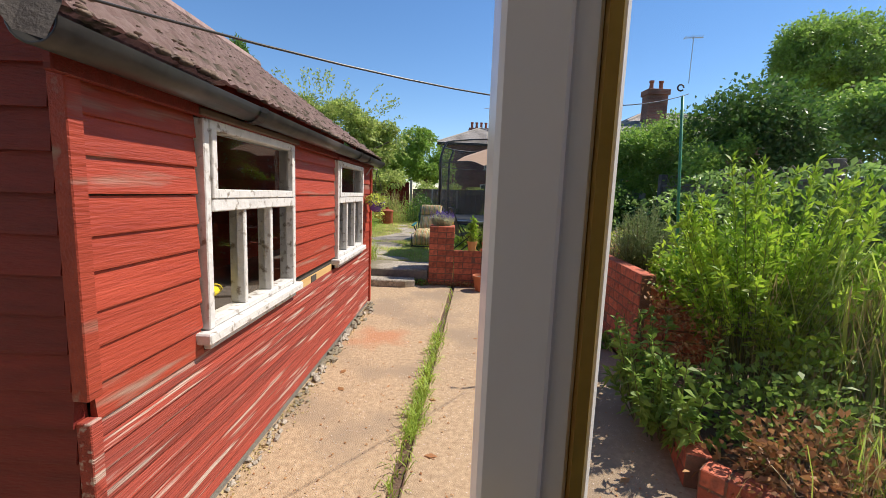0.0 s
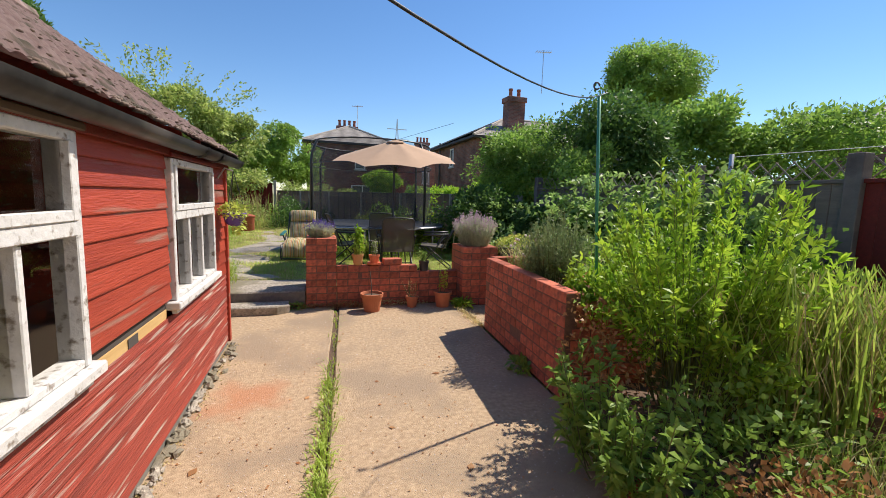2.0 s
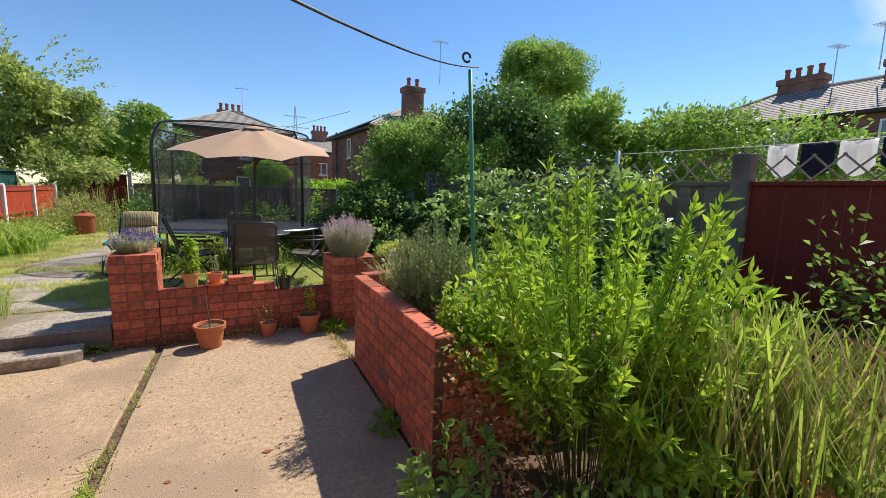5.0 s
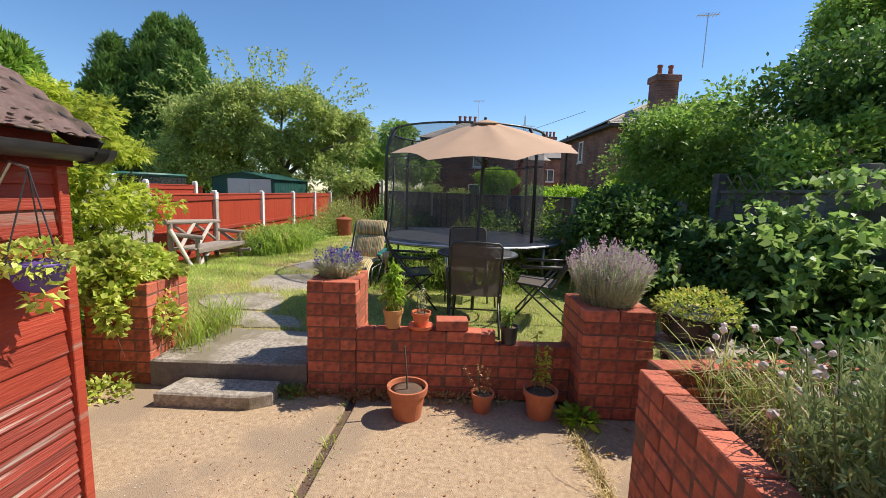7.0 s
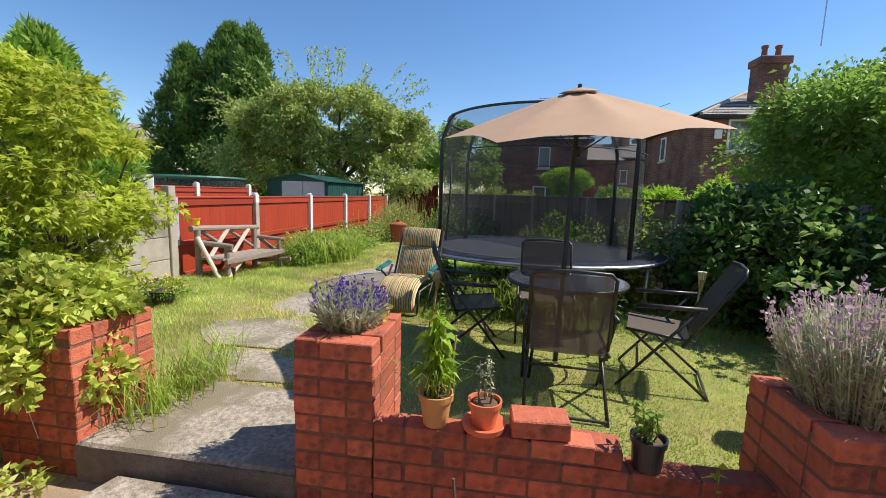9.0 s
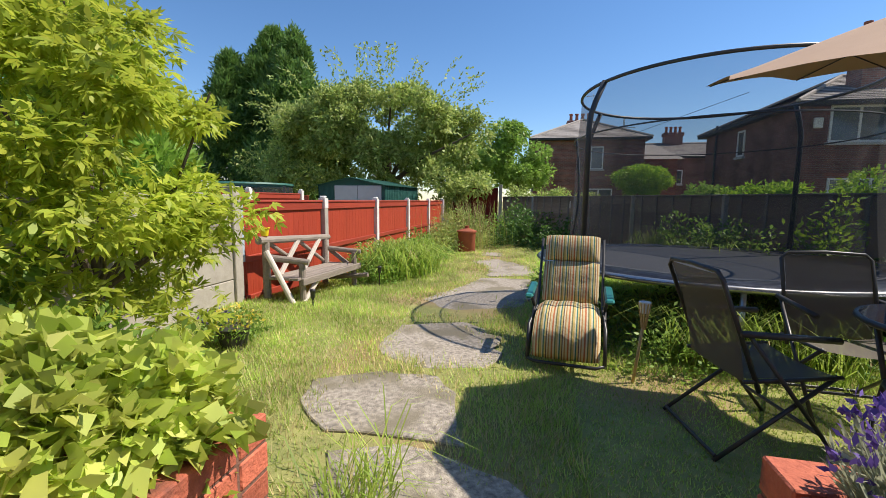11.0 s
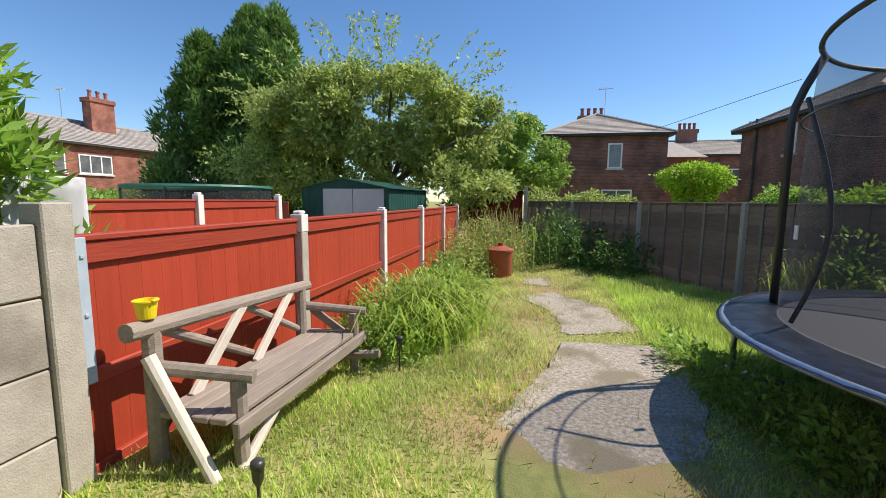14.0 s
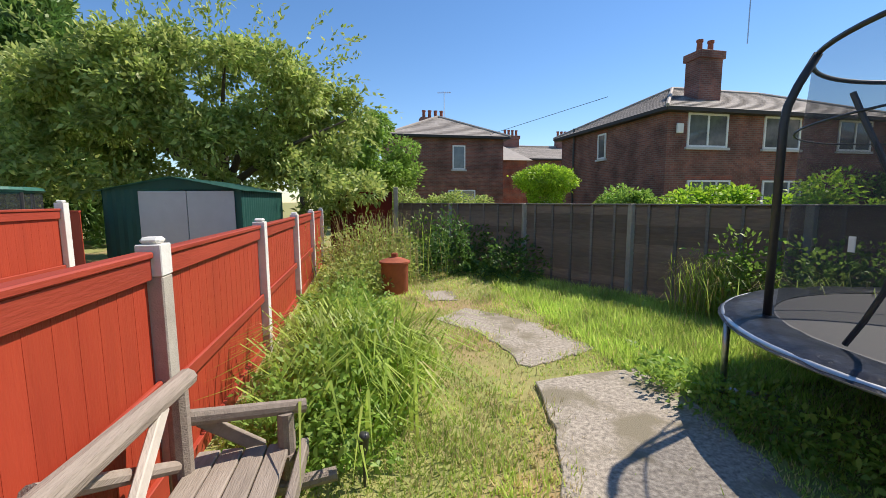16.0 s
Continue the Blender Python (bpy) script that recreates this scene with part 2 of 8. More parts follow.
mat("mat_black", (0.035, 0.037, 0.042), (0.055, 0.057, 0.062), scale=40, rough=0.6)
mat("pad_navy", (0.03, 0.035, 0.055), (0.10, 0.11, 0.14), scale=8, rough=0.3, bump=0.8, bscale=18, spec=0.6)
mat("grey_timber", (0.34, 0.285, 0.235), (0.23, 0.19, 0.155), scale=7, rough=0.85, bump=0.7, bscale=40, stretch=(5, 0.5, 5), rnd=0.1)
mat("pale_timber", (0.66, 0.60, 0.52), (0.54, 0.48, 0.41), scale=7, rough=0.8, bump=0.4, bscale=40, stretch=(4, 1, 1), rnd=0.08)
mat("dark_fence", (0.165, 0.145, 0.13), (0.24, 0.21, 0.185), scale=6, rough=0.85, bump=0.7, bscale=40, stretch=(0.7, 0.7, 5), rnd=0.2, col3=(0.18, 0.165, 0.15), scale3=3, amount3=0.2)
mat("concrete", (0.46, 0.42, 0.36), (0.35, 0.315, 0.265), scale=10, rough=0.92, bump=0.6, bscale=120, rnd=0.05, col3=(0.25, 0.22, 0.185), scale3=2, amount3=0.25)
mat("concrete_dark", (0.22, 0.20, 0.185), (0.16, 0.145, 0.135), scale=10, rough=0.92, bump=0.6, bscale=120, col3=(0.10, 0.09, 0.085), scale3=2, amount3=0.3)
mat("green_steel", (0.045, 0.17, 0.14), (0.04, 0.145, 0.12), scale=5, rough=0.5)
mat("grey_steel", (0.50, 0.51, 0.53), (0.45, 0.46, 0.48), scale=5, rough=0.5)
mat("pale_steel", (0.42, 0.50, 0.58), (0.34, 0.41, 0.48), scale=12, rough=0.6)
mat("rust", (0.40, 0.11, 0.05), (0.27, 0.075, 0.04), scale=8, rough=0.85, bump=0.5, bscale=60)
mat("upvc", (0.88, 0.88, 0.88), (0.85, 0.85, 0.86), scale=4, rough=0.3, spec=0.5)
mat("brass_strip", (0.62, 0.43, 0.12), (0.5, 0.33, 0.08), scale=20, rough=0.35, metal=0.6)
mat("slate", (0.40, 0.36, 0.32), (0.30, 0.275, 0.25), scale=3, rough=0.75, bump=0.3, bscale=20, rnd=0.15, island=True)
mat("dark_trim", (0.03, 0.028, 0.027), (0.045, 0.04, 0.04), scale=6, rough=0.6)
mat("bark", (0.14, 0.11, 0.085), (0.09, 0.07, 0.055), scale=12, rough=0.95, bump=0.9, bscale=30, stretch=(3, 3, 0.6))
mat("stem", (0.15, 0.17, 0.06), (0.10, 0.11, 0.05), scale=12, rough=0.8)
mat("straw", (0.52, 0.42, 0.22), (0.40, 0.30, 0.15), scale=12, rough=0.8)
mat("bamboo", (0.60, 0.44, 0.20), (0.48, 0.33, 0.14), scale=12, rough=0.6)
mat("green_paint", (0.05, 0.30, 0.18), (0.04, 0.24, 0.15), scale=12, rough=0.45)
mat("yellow_plastic", (0.85, 0.66, 0.02), (0.80, 0.6, 0.02), scale=8, rough=0.4)
# near-black for the shed's inside: the dimness is put into the colour
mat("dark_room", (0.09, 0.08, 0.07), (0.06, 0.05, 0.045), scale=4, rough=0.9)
mat("cane", (0.10, 0.07, 0.05), (0.15, 0.10, 0.07), scale=20, rough=0.8)
mat("render_wall", (0.62, 0.58, 0.52), (0.55, 0.51, 0.46), scale=4, rough=0.9, bump=0.3)
mat("white_cloth", (0.80, 0.80, 0.80), (0.74, 0.74, 0.75), scale=6, rough=0.9)
mat("red_cloth", (0.65, 0.05, 0.05), (0.55, 0.04, 0.04), scale=6, rough=0.9)
mat("navy_cloth", (0.03, 0.035, 0.07), (0.02, 0.025, 0.05), scale=6, rough=0.9)
mat("cement_grey", (0.60, 0.60, 0.60), (0.52, 0.52, 0.52), scale=6, rough=0.8)
mat("teal_plastic", (0.03, 0.24, 0.22), (0.03, 0.20, 0.19), scale=6, rough=0.4)
mat("chimney_pot", (0.35, 0.12, 0.07), (0.26, 0.09, 0.06), scale=6, rough=0.85)
brickmat("house_brick", (0.26, 0.10, 0.075), (0.16, 0.062, 0.05), (0.20, 0.16, 0.14))
brickmat("house_brick_red", (0.36, 0.10, 0.06), (0.26, 0.075, 0.05), (0.24, 0.18, 0.15))
leafmat("leaf_shrub", (0.20, 0.38, 0.03), (0.46, 0.64, 0.06), trans=0.46)
leafmat("leaf_mid", (0.20, 0.35, 0.055), (0.31, 0.46, 0.09), trans=0.46)
leafmat("leaf_dark", (0.075, 0.16, 0.03), (0.12, 0.23, 0.05), trans=0.35)
leafmat("leaf_conifer", (0.10, 0.20, 0.045), (0.16, 0.28, 0.065), trans=0.35)
leafmat("leaf_conifer_light", (0.22, 0.40, 0.05), (0.34, 0.52, 0.08), trans=0.42)
leafmat("leaf_apple", (0.22, 0.33, 0.07), (0.52, 0.58, 0.18), trans=0.44)
leafmat("leaf_rosemary", (0.19, 0.27, 0.10), (0.33, 0.40, 0.17), trans=0.35)
leafmat("leaf_acer", (0.36, 0.48, 0.05), (0.58, 0.62, 0.08), trans=0.52)
leafmat("leaf_bramble", (0.24, 0.40, 0.09), (0.38, 0.54, 0.16), trans=0.42, rough=0.45)
leafmat("leaf_ivy", (0.38, 0.52, 0.06), (0.68, 0.70, 0.18), trans=0.4)
leafmat("leaf_grey", (0.44, 0.48, 0.32), (0.56, 0.58, 0.40), trans=0.4)
leafmat("leaf_blade", (0.26, 0.40, 0.05), (0.46, 0.56, 0.11), trans=0.5)
leafmat("leaf_straw", (0.42, 0.34, 0.14), (0.54, 0.44, 0.20), trans=0.3)
leafmat("grass_blade", (0.32, 0.48, 0.07), (0.60, 0.72, 0.18), trans=0.52)
leafmat("grass_dry", (0.70, 0.56, 0.30), (0.58, 0.50, 0.22), trans=0.4)
leafmat("flower_lilac", (0.52, 0.34, 0.46), (0.66, 0.48, 0.56), trans=0.35)
leafmat("flower_violet", (0.12, 0.07, 0.35), (0.20, 0.12, 0.45), trans=0.3)
leafmat("flower_pale", (0.62, 0.52, 0.46), (0.72, 0.62, 0.58), trans=0.2)
leafmat("flower_yellow", (0.75, 0.60, 0.05), (0.8, 0.7, 0.2), trans=0.3)
leafmat("leaf_rust", (0.34, 0.15, 0.06), (0.50, 0.28, 0.12), trans=0.3)
seethrough("net", (0.045, 0.048, 0.055), 0.62)
seethrough("sling", (0.115, 0.095, 0.078), 0.18)
seethrough("sheeting", (0.75, 0.77, 0.78), 0.25, 0.3)
glassmat("glass")

# ---- mesh helpers ----
RNG = np.random.default_rng(7)


def thing(name, at=(0, 0, 0), label="", category="", group="", kind="", rz=0.0):
    e = new(name)
    e.empty_display_size = 0.1
    e.matrix_basis = pose(at[0], at[1], at[2], 0, 0, rz)
    return tagged(e, label, category, group, kind)


def finish(me, material, smooth):
    me.materials.append(MATS[material])
    if smooth:
        me.shade_smooth()
    return me


def part(name, bm, material, parent=None, label="", smooth=False, at=None, kind=""):
    """Links a bmesh as one mesh object under a thing or a part. at: where the mesh's own origin stands in the parent."""
    me = bpy.data.meshes.new(name)
    bmesh.ops.recalc_face_normals(bm, faces=bm.faces)
    bm.to_mesh(me)
    bm.free()
    finish(me, material, smooth)
    ob = new(name, me)
    ob.parent = parent
    if at is not None:
        ob.location = at
    return tagged(ob, label, kind=kind)


def solo(name, bm, material, label, category, group="", kind="", smooth=False, at=(0, 0, 0), rz=0.0):
    ob = part(name, bm, material, smooth=smooth)
    ob.matrix_basis = pose(at[0], at[1], at[2], 0, 0, rz)
    return tagged(ob, label, category, group, kind)


def raw(name, verts, faces, material, parent=None, label="", smooth=False, kind=""):
    me = bpy.data.meshes.new(name)
    me.from_pydata([tuple(v) for v in verts], [], [tuple(f) for f in faces])
    finish(me, material, smooth)
    ob = new(name, me)
    ob.parent = parent
    return tagged(ob, label, kind=kind)


def quads(name, v, material, parent=None, label="", kind="", tri=False):
    """A mesh of loose faces from an array of corners (faces, corners, 3)."""
    nf, nc = v.shape[:2]
    me = bpy.data.meshes.new(name)
    me.vertices.add(nf * nc)
    me.vertices.foreach_set("co", v.reshape(-1).astype(np.float32))
    me.loops.add(nf * nc)
    me.loops.foreach_set("vertex_index", np.arange(nf * nc, dtype=np.int32))
    me.polygons.add(nf)
    me.polygons.foreach_set("loop_start", np.arange(0, nf * nc, nc, dtype=np.int32))
    me.polygons.foreach_set("loop_total", np.full(nf, nc, dtype=np.int32))
    me.update()
    me.validate()
    finish(me, material, False)
    ob = new(name, me)
    ob.parent = parent
    return tagged(ob, label, kind=kind)


def box(bm, c, s, rot=None, bevel=0.0):
    """A box of size s about c, with its edges rounded off."""
    b2 = bmesh.new()
    bmesh.ops.create_cube(b2, size=1)
    bmesh.ops.scale(b2, vec=s, verts=b2.verts)
    if bevel:
        bmesh.ops.bevel(b2, geom=list(b2.edges), offset=bevel, segments=1, profile=0.5, affect="EDGES")
    m = Matrix.Translation(c) @ (rot if rot is not None else Matrix())
    bmesh.ops.transform(b2, matrix=m, verts=b2.verts)
    vs = [bm.verts.new(v.co) for v in b2.verts]
    for f in b2.faces:
        bm.faces.new([vs[v.index] for v in f.verts])
    b2.free()
    return bm


def Box(c, s, rot=None, bevel=0.0):
    return box(bmesh.new(), c, s, rot, bevel)


def span(bm, lo, hi, bevel=0.0):
    return box(bm, [(a + b) / 2 for a, b in zip(lo, hi)], [b - a for a, b in zip(lo, hi)], None, bevel)


def Span(lo, hi, bevel=0.0):
    return span(bmesh.new(), lo, hi, bevel)


def tube(bm, pts, r, seg=8, cap=True, r2=None):
    """A round bar through points, its radius going from r to r2."""
    pts = [Vector(p) for p in pts]
    r2 = r if r2 is None else r2
    rings = []
    for i, p in enumerate(pts):
        d = (pts[min(i + 1, len(pts) - 1)] - pts[max(i - 1, 0)]).normalized()
        a = d.orthogonal().normalized() if i == 0 else (rings_a - d * rings_a.dot(d)).normalized()
        rings_a = a
        b = d.cross(a)
        k = r + (r2 - r) * i / max(1, len(pts) - 1)
        rings.append([bm.verts.new(p + (a * math.cos(t) + b * math.sin(t)) * k) for t in [2 * math.pi * j / seg for j in range(seg)]])
    for q, w in zip(rings, rings[1:]):
        for j in range(seg):
            bm.faces.new((q[j], q[(j + 1) % seg], w[(j + 1) % seg], w[j]))
    if cap:
        bm.faces.new(rings[0][::-1])
        bm.faces.new(rings[-1])
    return bm


def Tube(pts, r, seg=8, cap=True, r2=None):
    return tube(bmesh.new(), pts, r, seg, cap, r2)


def bar(bm, p, q, w, h):
    """A flat bar of section w by h from p to q."""
    p, q = Vector(p), Vector(q)
    d = q - p
    rot = d.to_track_quat("X", "Z").to_matrix().to_4x4()
    return box(bm, (p + q) / 2, (d.length, w, h), rot, min(w, h) * 0.15)


def Bar(p, q, w, h):
    return bar(bmesh.new(), p, q, w, h)


def lathe(bm, prof, seg=24, c=(0, 0, 0)):
    """A turned shape from (radius, height) pairs."""
    rings = []
    for r, z in prof:
        rings.append([bm.verts.new((c[0] + r * math.cos(2 * math.pi * j / seg), c[1] + r * math.sin(2 * math.pi * j / seg), c[2] + z)) for j in range(seg)])
    for q, w in zip(rings, rings[1:]):
        for j in range(seg):
            bm.faces.new((q[j], q[(j + 1) % seg], w[(j + 1) % seg], w[j]))
    bm.faces.new(rings[0][::-1])
    bm.faces.new(rings[-1])
    return bm


def Lathe(prof, seg=24, c=(0, 0, 0)):
    return lathe(bmesh.new(), prof, seg, c)


def grid_mesh(nx, ny, fn):
    """A sheet of nx by ny cells; fn(u, v) gives the place of a corner."""
    bm = bmesh.new()
    vs = [[bm.verts.new(fn(i / nx, j / ny)) for i in range(nx + 1)] for j in range(ny + 1)]
    for j in range(ny):
        for i in range(nx):
            bm.faces.new((vs[j][i], vs[j][i + 1], vs[j + 1][i + 1], vs[j + 1][i]))
    return bm


def unit(a):
    return a / np.maximum(np.linalg.norm(a, axis=1, keepdims=True), 1e-9)


def leaves(p, d, length, width, rng, fold=0.25, droop=0.0):
    """Leaf blades: folded diamonds at places p along directions d."""
    n = len(p)
    d = unit(d)
    side = unit(np.cross(d, unit(rng.normal(size=(n, 3)) + np.array((0, 0, 0.8)))))
    up = np.cross(side, d)
    k = length * rng.uniform(0.6, 1.25, (n, 1))
    w = width * rng.uniform(0.6, 1.25, (n, 1)) * 0.5
    mid = p + d * k * 0.45
    v = np.empty((n, 4, 3))
    v[:, 0] = p
    v[:, 1] = mid + side * w + up * w * fold
    v[:, 2] = p + d * k - np.array((0, 0, 1.0)) * droop * k
    v[:, 3] = mid - side * w + up * w * fold
    return v


def clump(blobs, size, width=None, seed=1, lumps=0.22, shell=0.55, up=0.25, freq=2.6, droop=0.15):
    """Leaves through lumpy ellipsoids: blobs of (centre, radii, count)."""
    rng = np.random.default_rng(seed)
    out = []
    for c, r, cnt in blobs:
        c, r = np.array(c, float), np.array(r if hasattr(r, "__len__") else (r, r, r), float)
        u = unit(rng.normal(size=(cnt, 3)))
        ph = rng.uniform(0, 6.28, 6)
        f = freq
        l = (np.sin(u[:, 0] * f + ph[0]) * np.sin(u[:, 1] * f * 1.3 + ph[1]) + np.sin(u[:, 2] * f * 1.7 + ph[2]) * np.sin(u[:, 0] * f * 2.1 + ph[3]) * 0.7 + np.sin(u[:, 1] * f * 3.3 + ph[4]) * np.sin(u[:, 2] * f * 3.1 + ph[5]) * 0.5)
        rad = (1 + lumps * l) * (shell + (1 - shell) * rng.uniform(0, 1, cnt) ** 0.5)
        tw = rng.uniform(0, 1, cnt) < 0.06
        rad = np.where(tw, rad * rng.uniform(1.0, 1.22, cnt), rad)
        p = c + u * r * rad[:, None]
        d = u + rng.normal(size=(cnt, 3)) * 0.75 + np.array((0, 0, up))
        out.append(leaves(p, d, size, width or size * 0.5, rng, droop=droop))
    return np.concatenate(out)


def subblobs(c, r, n, sub, cnt, seed=1, zmin=-0.6):
    """Splits a crown into smaller lumps over its shell, for a broken outline."""
    rng = np.random.default_rng(seed)
    c, r = np.array(c, float), np.array(r, float)
    res = []
    while len(res) < n:
        u = unit(rng.normal(size=(1, 3)))[0]
        if u[2] < zmin:
            continue
        k = rng.uniform(0.45, 1.0) ** 0.5
        s = sub * rng.uniform(0.65, 1.3)
        res.append((tuple(c + u * r * k * 0.88), (s, s, s * 0.75), cnt))
    return res


def blades(base, height, width, rng, lean=0.5, droop=0.5, n=1):
    """Grass-like blades: three joined strips each, bending outward. base: (count, 3)."""
    m = len(base)
    a = rng.uniform(0, 2 * math.pi, m)
    out = np.stack([np.cos(a), np.sin(a), np.zeros(m)], 1)
    side = np.stack([-np.sin(a), np.cos(a), np.zeros(m)], 1)
    h = (height * rng.uniform(0.5, 1.2, m))[:, None]
    ln = (lean * rng.uniform(0.2, 1.2, m))[:, None]
    w = width * 0.5
    up = np.array((0, 0, 1.0))
    p0 = base
    p1 = base + up * h * 0.5 + out * h * ln * 0.25
    p2 = base + up * h * (0.9 - 0.15 * droop) + out * h * ln * 0.65
    p3 = base + up * h * (1.0 - 0.55 * droop) + out * h * ln * 1.15
    v = np.empty((m, 3, 4, 3))
    for i, (q0, q1, w0, w1) in enumerate(((p0, p1, w, w), (p1, p2, w, w * 0.75), (p2, p3, w * 0.75, w * 0.05))):
        v[:, i, 0], v[:, i, 1], v[:, i, 2], v[:, i, 3] = q0 - side * w0, q0 + side * w0, q1 + side * w1, q1 - side * w1
    return v.reshape(-1, 4, 3)


def plant(name, at, label, category="plant", group="", kind=""):
    return thing(name, at, label, category, group, kind)


def stems(pts_pairs, r, parent, material="stem", name="stem", seg=5):
    bm = bmesh.new()
    for pts in pts_pairs:
        tube(bm, pts, r, seg, True, r * 0.5)
    return part(name, bm, material, parent)


BRICKS = {}


def brick_mesh(l, w, h):
    key = (round(l, 3), round(w, 3), round(h, 3))
    if key not in BRICKS:
        me = bpy.data.meshes.new("brick")
        bm = Box((0, 0, 0), (l, w, h), None, 0.004)
        bm.to_mesh(me)
        bm.free()
        finish(me, "brick", False)
        BRICKS[key] = me
    return BRICKS[key]


def put_brick(parent, x, y, z, l, w, h, rz=0.0, jig=1.0):
    ob = new("brick", brick_mesh(l, w, h))
    ob.parent = parent
    j = RNG.normal(size=4) * 0.0018 * jig
    ob.matrix_basis = pose(x + j[0], y + j[1], z + j[2] * 0.4, 0, 0, rz + j[3] * 200)
    return ob


COURSE, BL, BW, BH = 0.083, 0.226, 0.108, 0.073


def brick_pier(name, x0, y0, nx, ny, courses, z0, label, hollow=True):
    """A square brick pier of nx by ny half-bricks with a soil top, its front left corner at x0, y0."""
    half = (BL + 0.012) / 2
    w, d = nx * half - 0.012, ny * half - 0.012
    t = thing(name, (x0, y0, z0), label, "planter")
    part("mortar_core", Span((0.0035, 0.0035, 0), (w - 0.0035, d - 0.0035, courses * COURSE - 0.045)), "mortar", t)
    for c in range(courses):
        z = c * COURSE + COURSE / 2
        # front and back runs, then the sides between them
        for run, (ln, flip) in enumerate(((nx, 0), (nx, 1))):
            i = 0
            odd = (c + flip) % 2
            while i < ln:
                k = 1 if (odd and i == 0) or i == ln - 1 else 2
                L = k * half - 0.012
                yy = BW / 2 if run == 0 else d - BW / 2
                put_brick(t, i * half + L / 2, yy, z, L, BW, BH)
                i += k
        for xx in (BW / 2, w - BW / 2):
            i, start = 0, BW + 0.012
            room = d - 2 * start
            if room <= 0.02:
                continue
            m = max(1, round(room / (BL + 0.012)))
            L = (room - 0.012 * (m - 1)) / m
            for i in range(m):
                put_brick(t, xx, start + L / 2 + i * (L + 0.012), z, BW, L, BH)
    return t, w, d


def brick_wall(name, p, q, courses, z0, label, steps=None, thick=BW, kind="", skip=(), caps=False):
    """A straight brick wall from p to q in stretcher bond; steps(u) gives the courses at u along it."""
    p, q = Vector((*p, 0)), Vector((*q, 0))
    d = q - p
    ang = math.degrees(math.atan2(d.y, d.x))
    t = thing(name, (p.x, p.y, z0), label, "wall", kind=kind, rz=ang)
    L0 = d.length
    n = max(1, round(L0 / (BL + 0.012)))
    pitch = L0 / n
    core = bmesh.new()
    for c in range(courses):
        off = pitch / 2 if c % 2 else 0
        xs = [0.0] + [off + i * pitch for i in range(n + 1) if 0 < off + i * pitch < L0 - 0.01] + [L0]
        z = c * COURSE + COURSE / 2
        for a, b in zip(xs, xs[1:]):
            if steps and c >= steps(((a + b) / 2) / L0):
                continue
            if (c, round(a / pitch)) in skip:
                continue
            put_brick(t, (a + b) / 2, 0, z, b - a - 0.011, thick, BH)
            span(core, (a, -thick / 2 + 0.0035, c * COURSE), (b, thick / 2 - 0.0035, c * COURSE + COURSE - (0.012 if steps and c + 1 >= steps(((a + b) / 2) / L0) or c == courses - 1 else 0)))
    part("mortar_core", core, "mortar", t)
    return t


# ---- ground, patio and path ----
def lawn_z(x, y):
    s = min(1.0, max(0.0, (y - 8.0) / 5.0))
    s = s * s * (3 - 2 * s)
    return 0.19 - 0.09 * s + 0.09 * math.exp(-((x + 3.2) / 0.9) ** 2 - ((y - 9.6) / 1.3) ** 2)


def ground_z(x, y):
    if y < 6.66 and x < 4.35:
        return -0.05
    return lawn_z(x, y) + 0.012 * noise.noise(Vector((x * 1.3, y * 1.3, 0)))


def ground():
    xs = [-400, -150, -60, -30, -15, -10] + [-8 + 0.25 * i for i in range(65)] + [10, 15, 30, 60, 150, 400]
    ys = [-400, -150, -60, -30, -10, -4, 0, 2, 4, 6, 6.62, 6.70] + [7 + 0.25 * i for i in range(64)] + [24, 27, 30, 40, 60, 150, 400]
    bm = bmesh.new()
    vs = [[bm.verts.new((x, y, ground_z(x, y))) for x in xs] for y in ys]
    for j in range(len(ys) - 1):
        for i in range(len(xs) - 1):
            bm.faces.new((vs[j][i], vs[j][i + 1], vs[j + 1][i + 1], vs[j + 1][i]))
    solo("ground", bm, "lawn", "uneven garden lawn, green with dry straw patches", "lawn", kind="structure", smooth=True)


ground()


def poly_slab(name, pts, z0, z1, material, label, category="paving", kind="structure", bevel=0.01, rough=0.0):
    """A paving slab with the outline pts, its edges broken and uneven."""
    fine = []
    for a, b in zip(pts, pts[1:] + pts[:1]):
        n = max(2, int(math.hypot(b[0] - a[0], b[1] - a[1]) / 0.12))
        for i in range(n):
            u = i / n
            x, y = a[0] + (b[0] - a[0]) * u, a[1] + (b[1] - a[1]) * u
            k = rough * noise.noise(Vector((x * 6, y * 6, 3)))
            fine.append((x + k, y + k * 0.7))
    bm = bmesh.new()
    f = bm.faces.new([bm.verts.new((x, y, z0)) for x, y in fine])
    top = bmesh.ops.extrude_face_region(bm, geom=[f])
    tv = [v for v in top["geom"] if isinstance(v, bmesh.types.BMVert)]
    for v in tv:
        v.co.z = z1
    bmesh.ops.recalc_face_normals(bm, faces=bm.faces)
    te = [e for e in bm.edges if all(v in tv for v in e.verts)]
    if bevel:
        bmesh.ops.bevel(bm, geom=te, offset=bevel, segments=1, affect="EDGES")
    return solo(name, bm, material, label, category, kind=kind)


def joint_x(y):
    return 0.14 + (y - 3.12) * 0.062


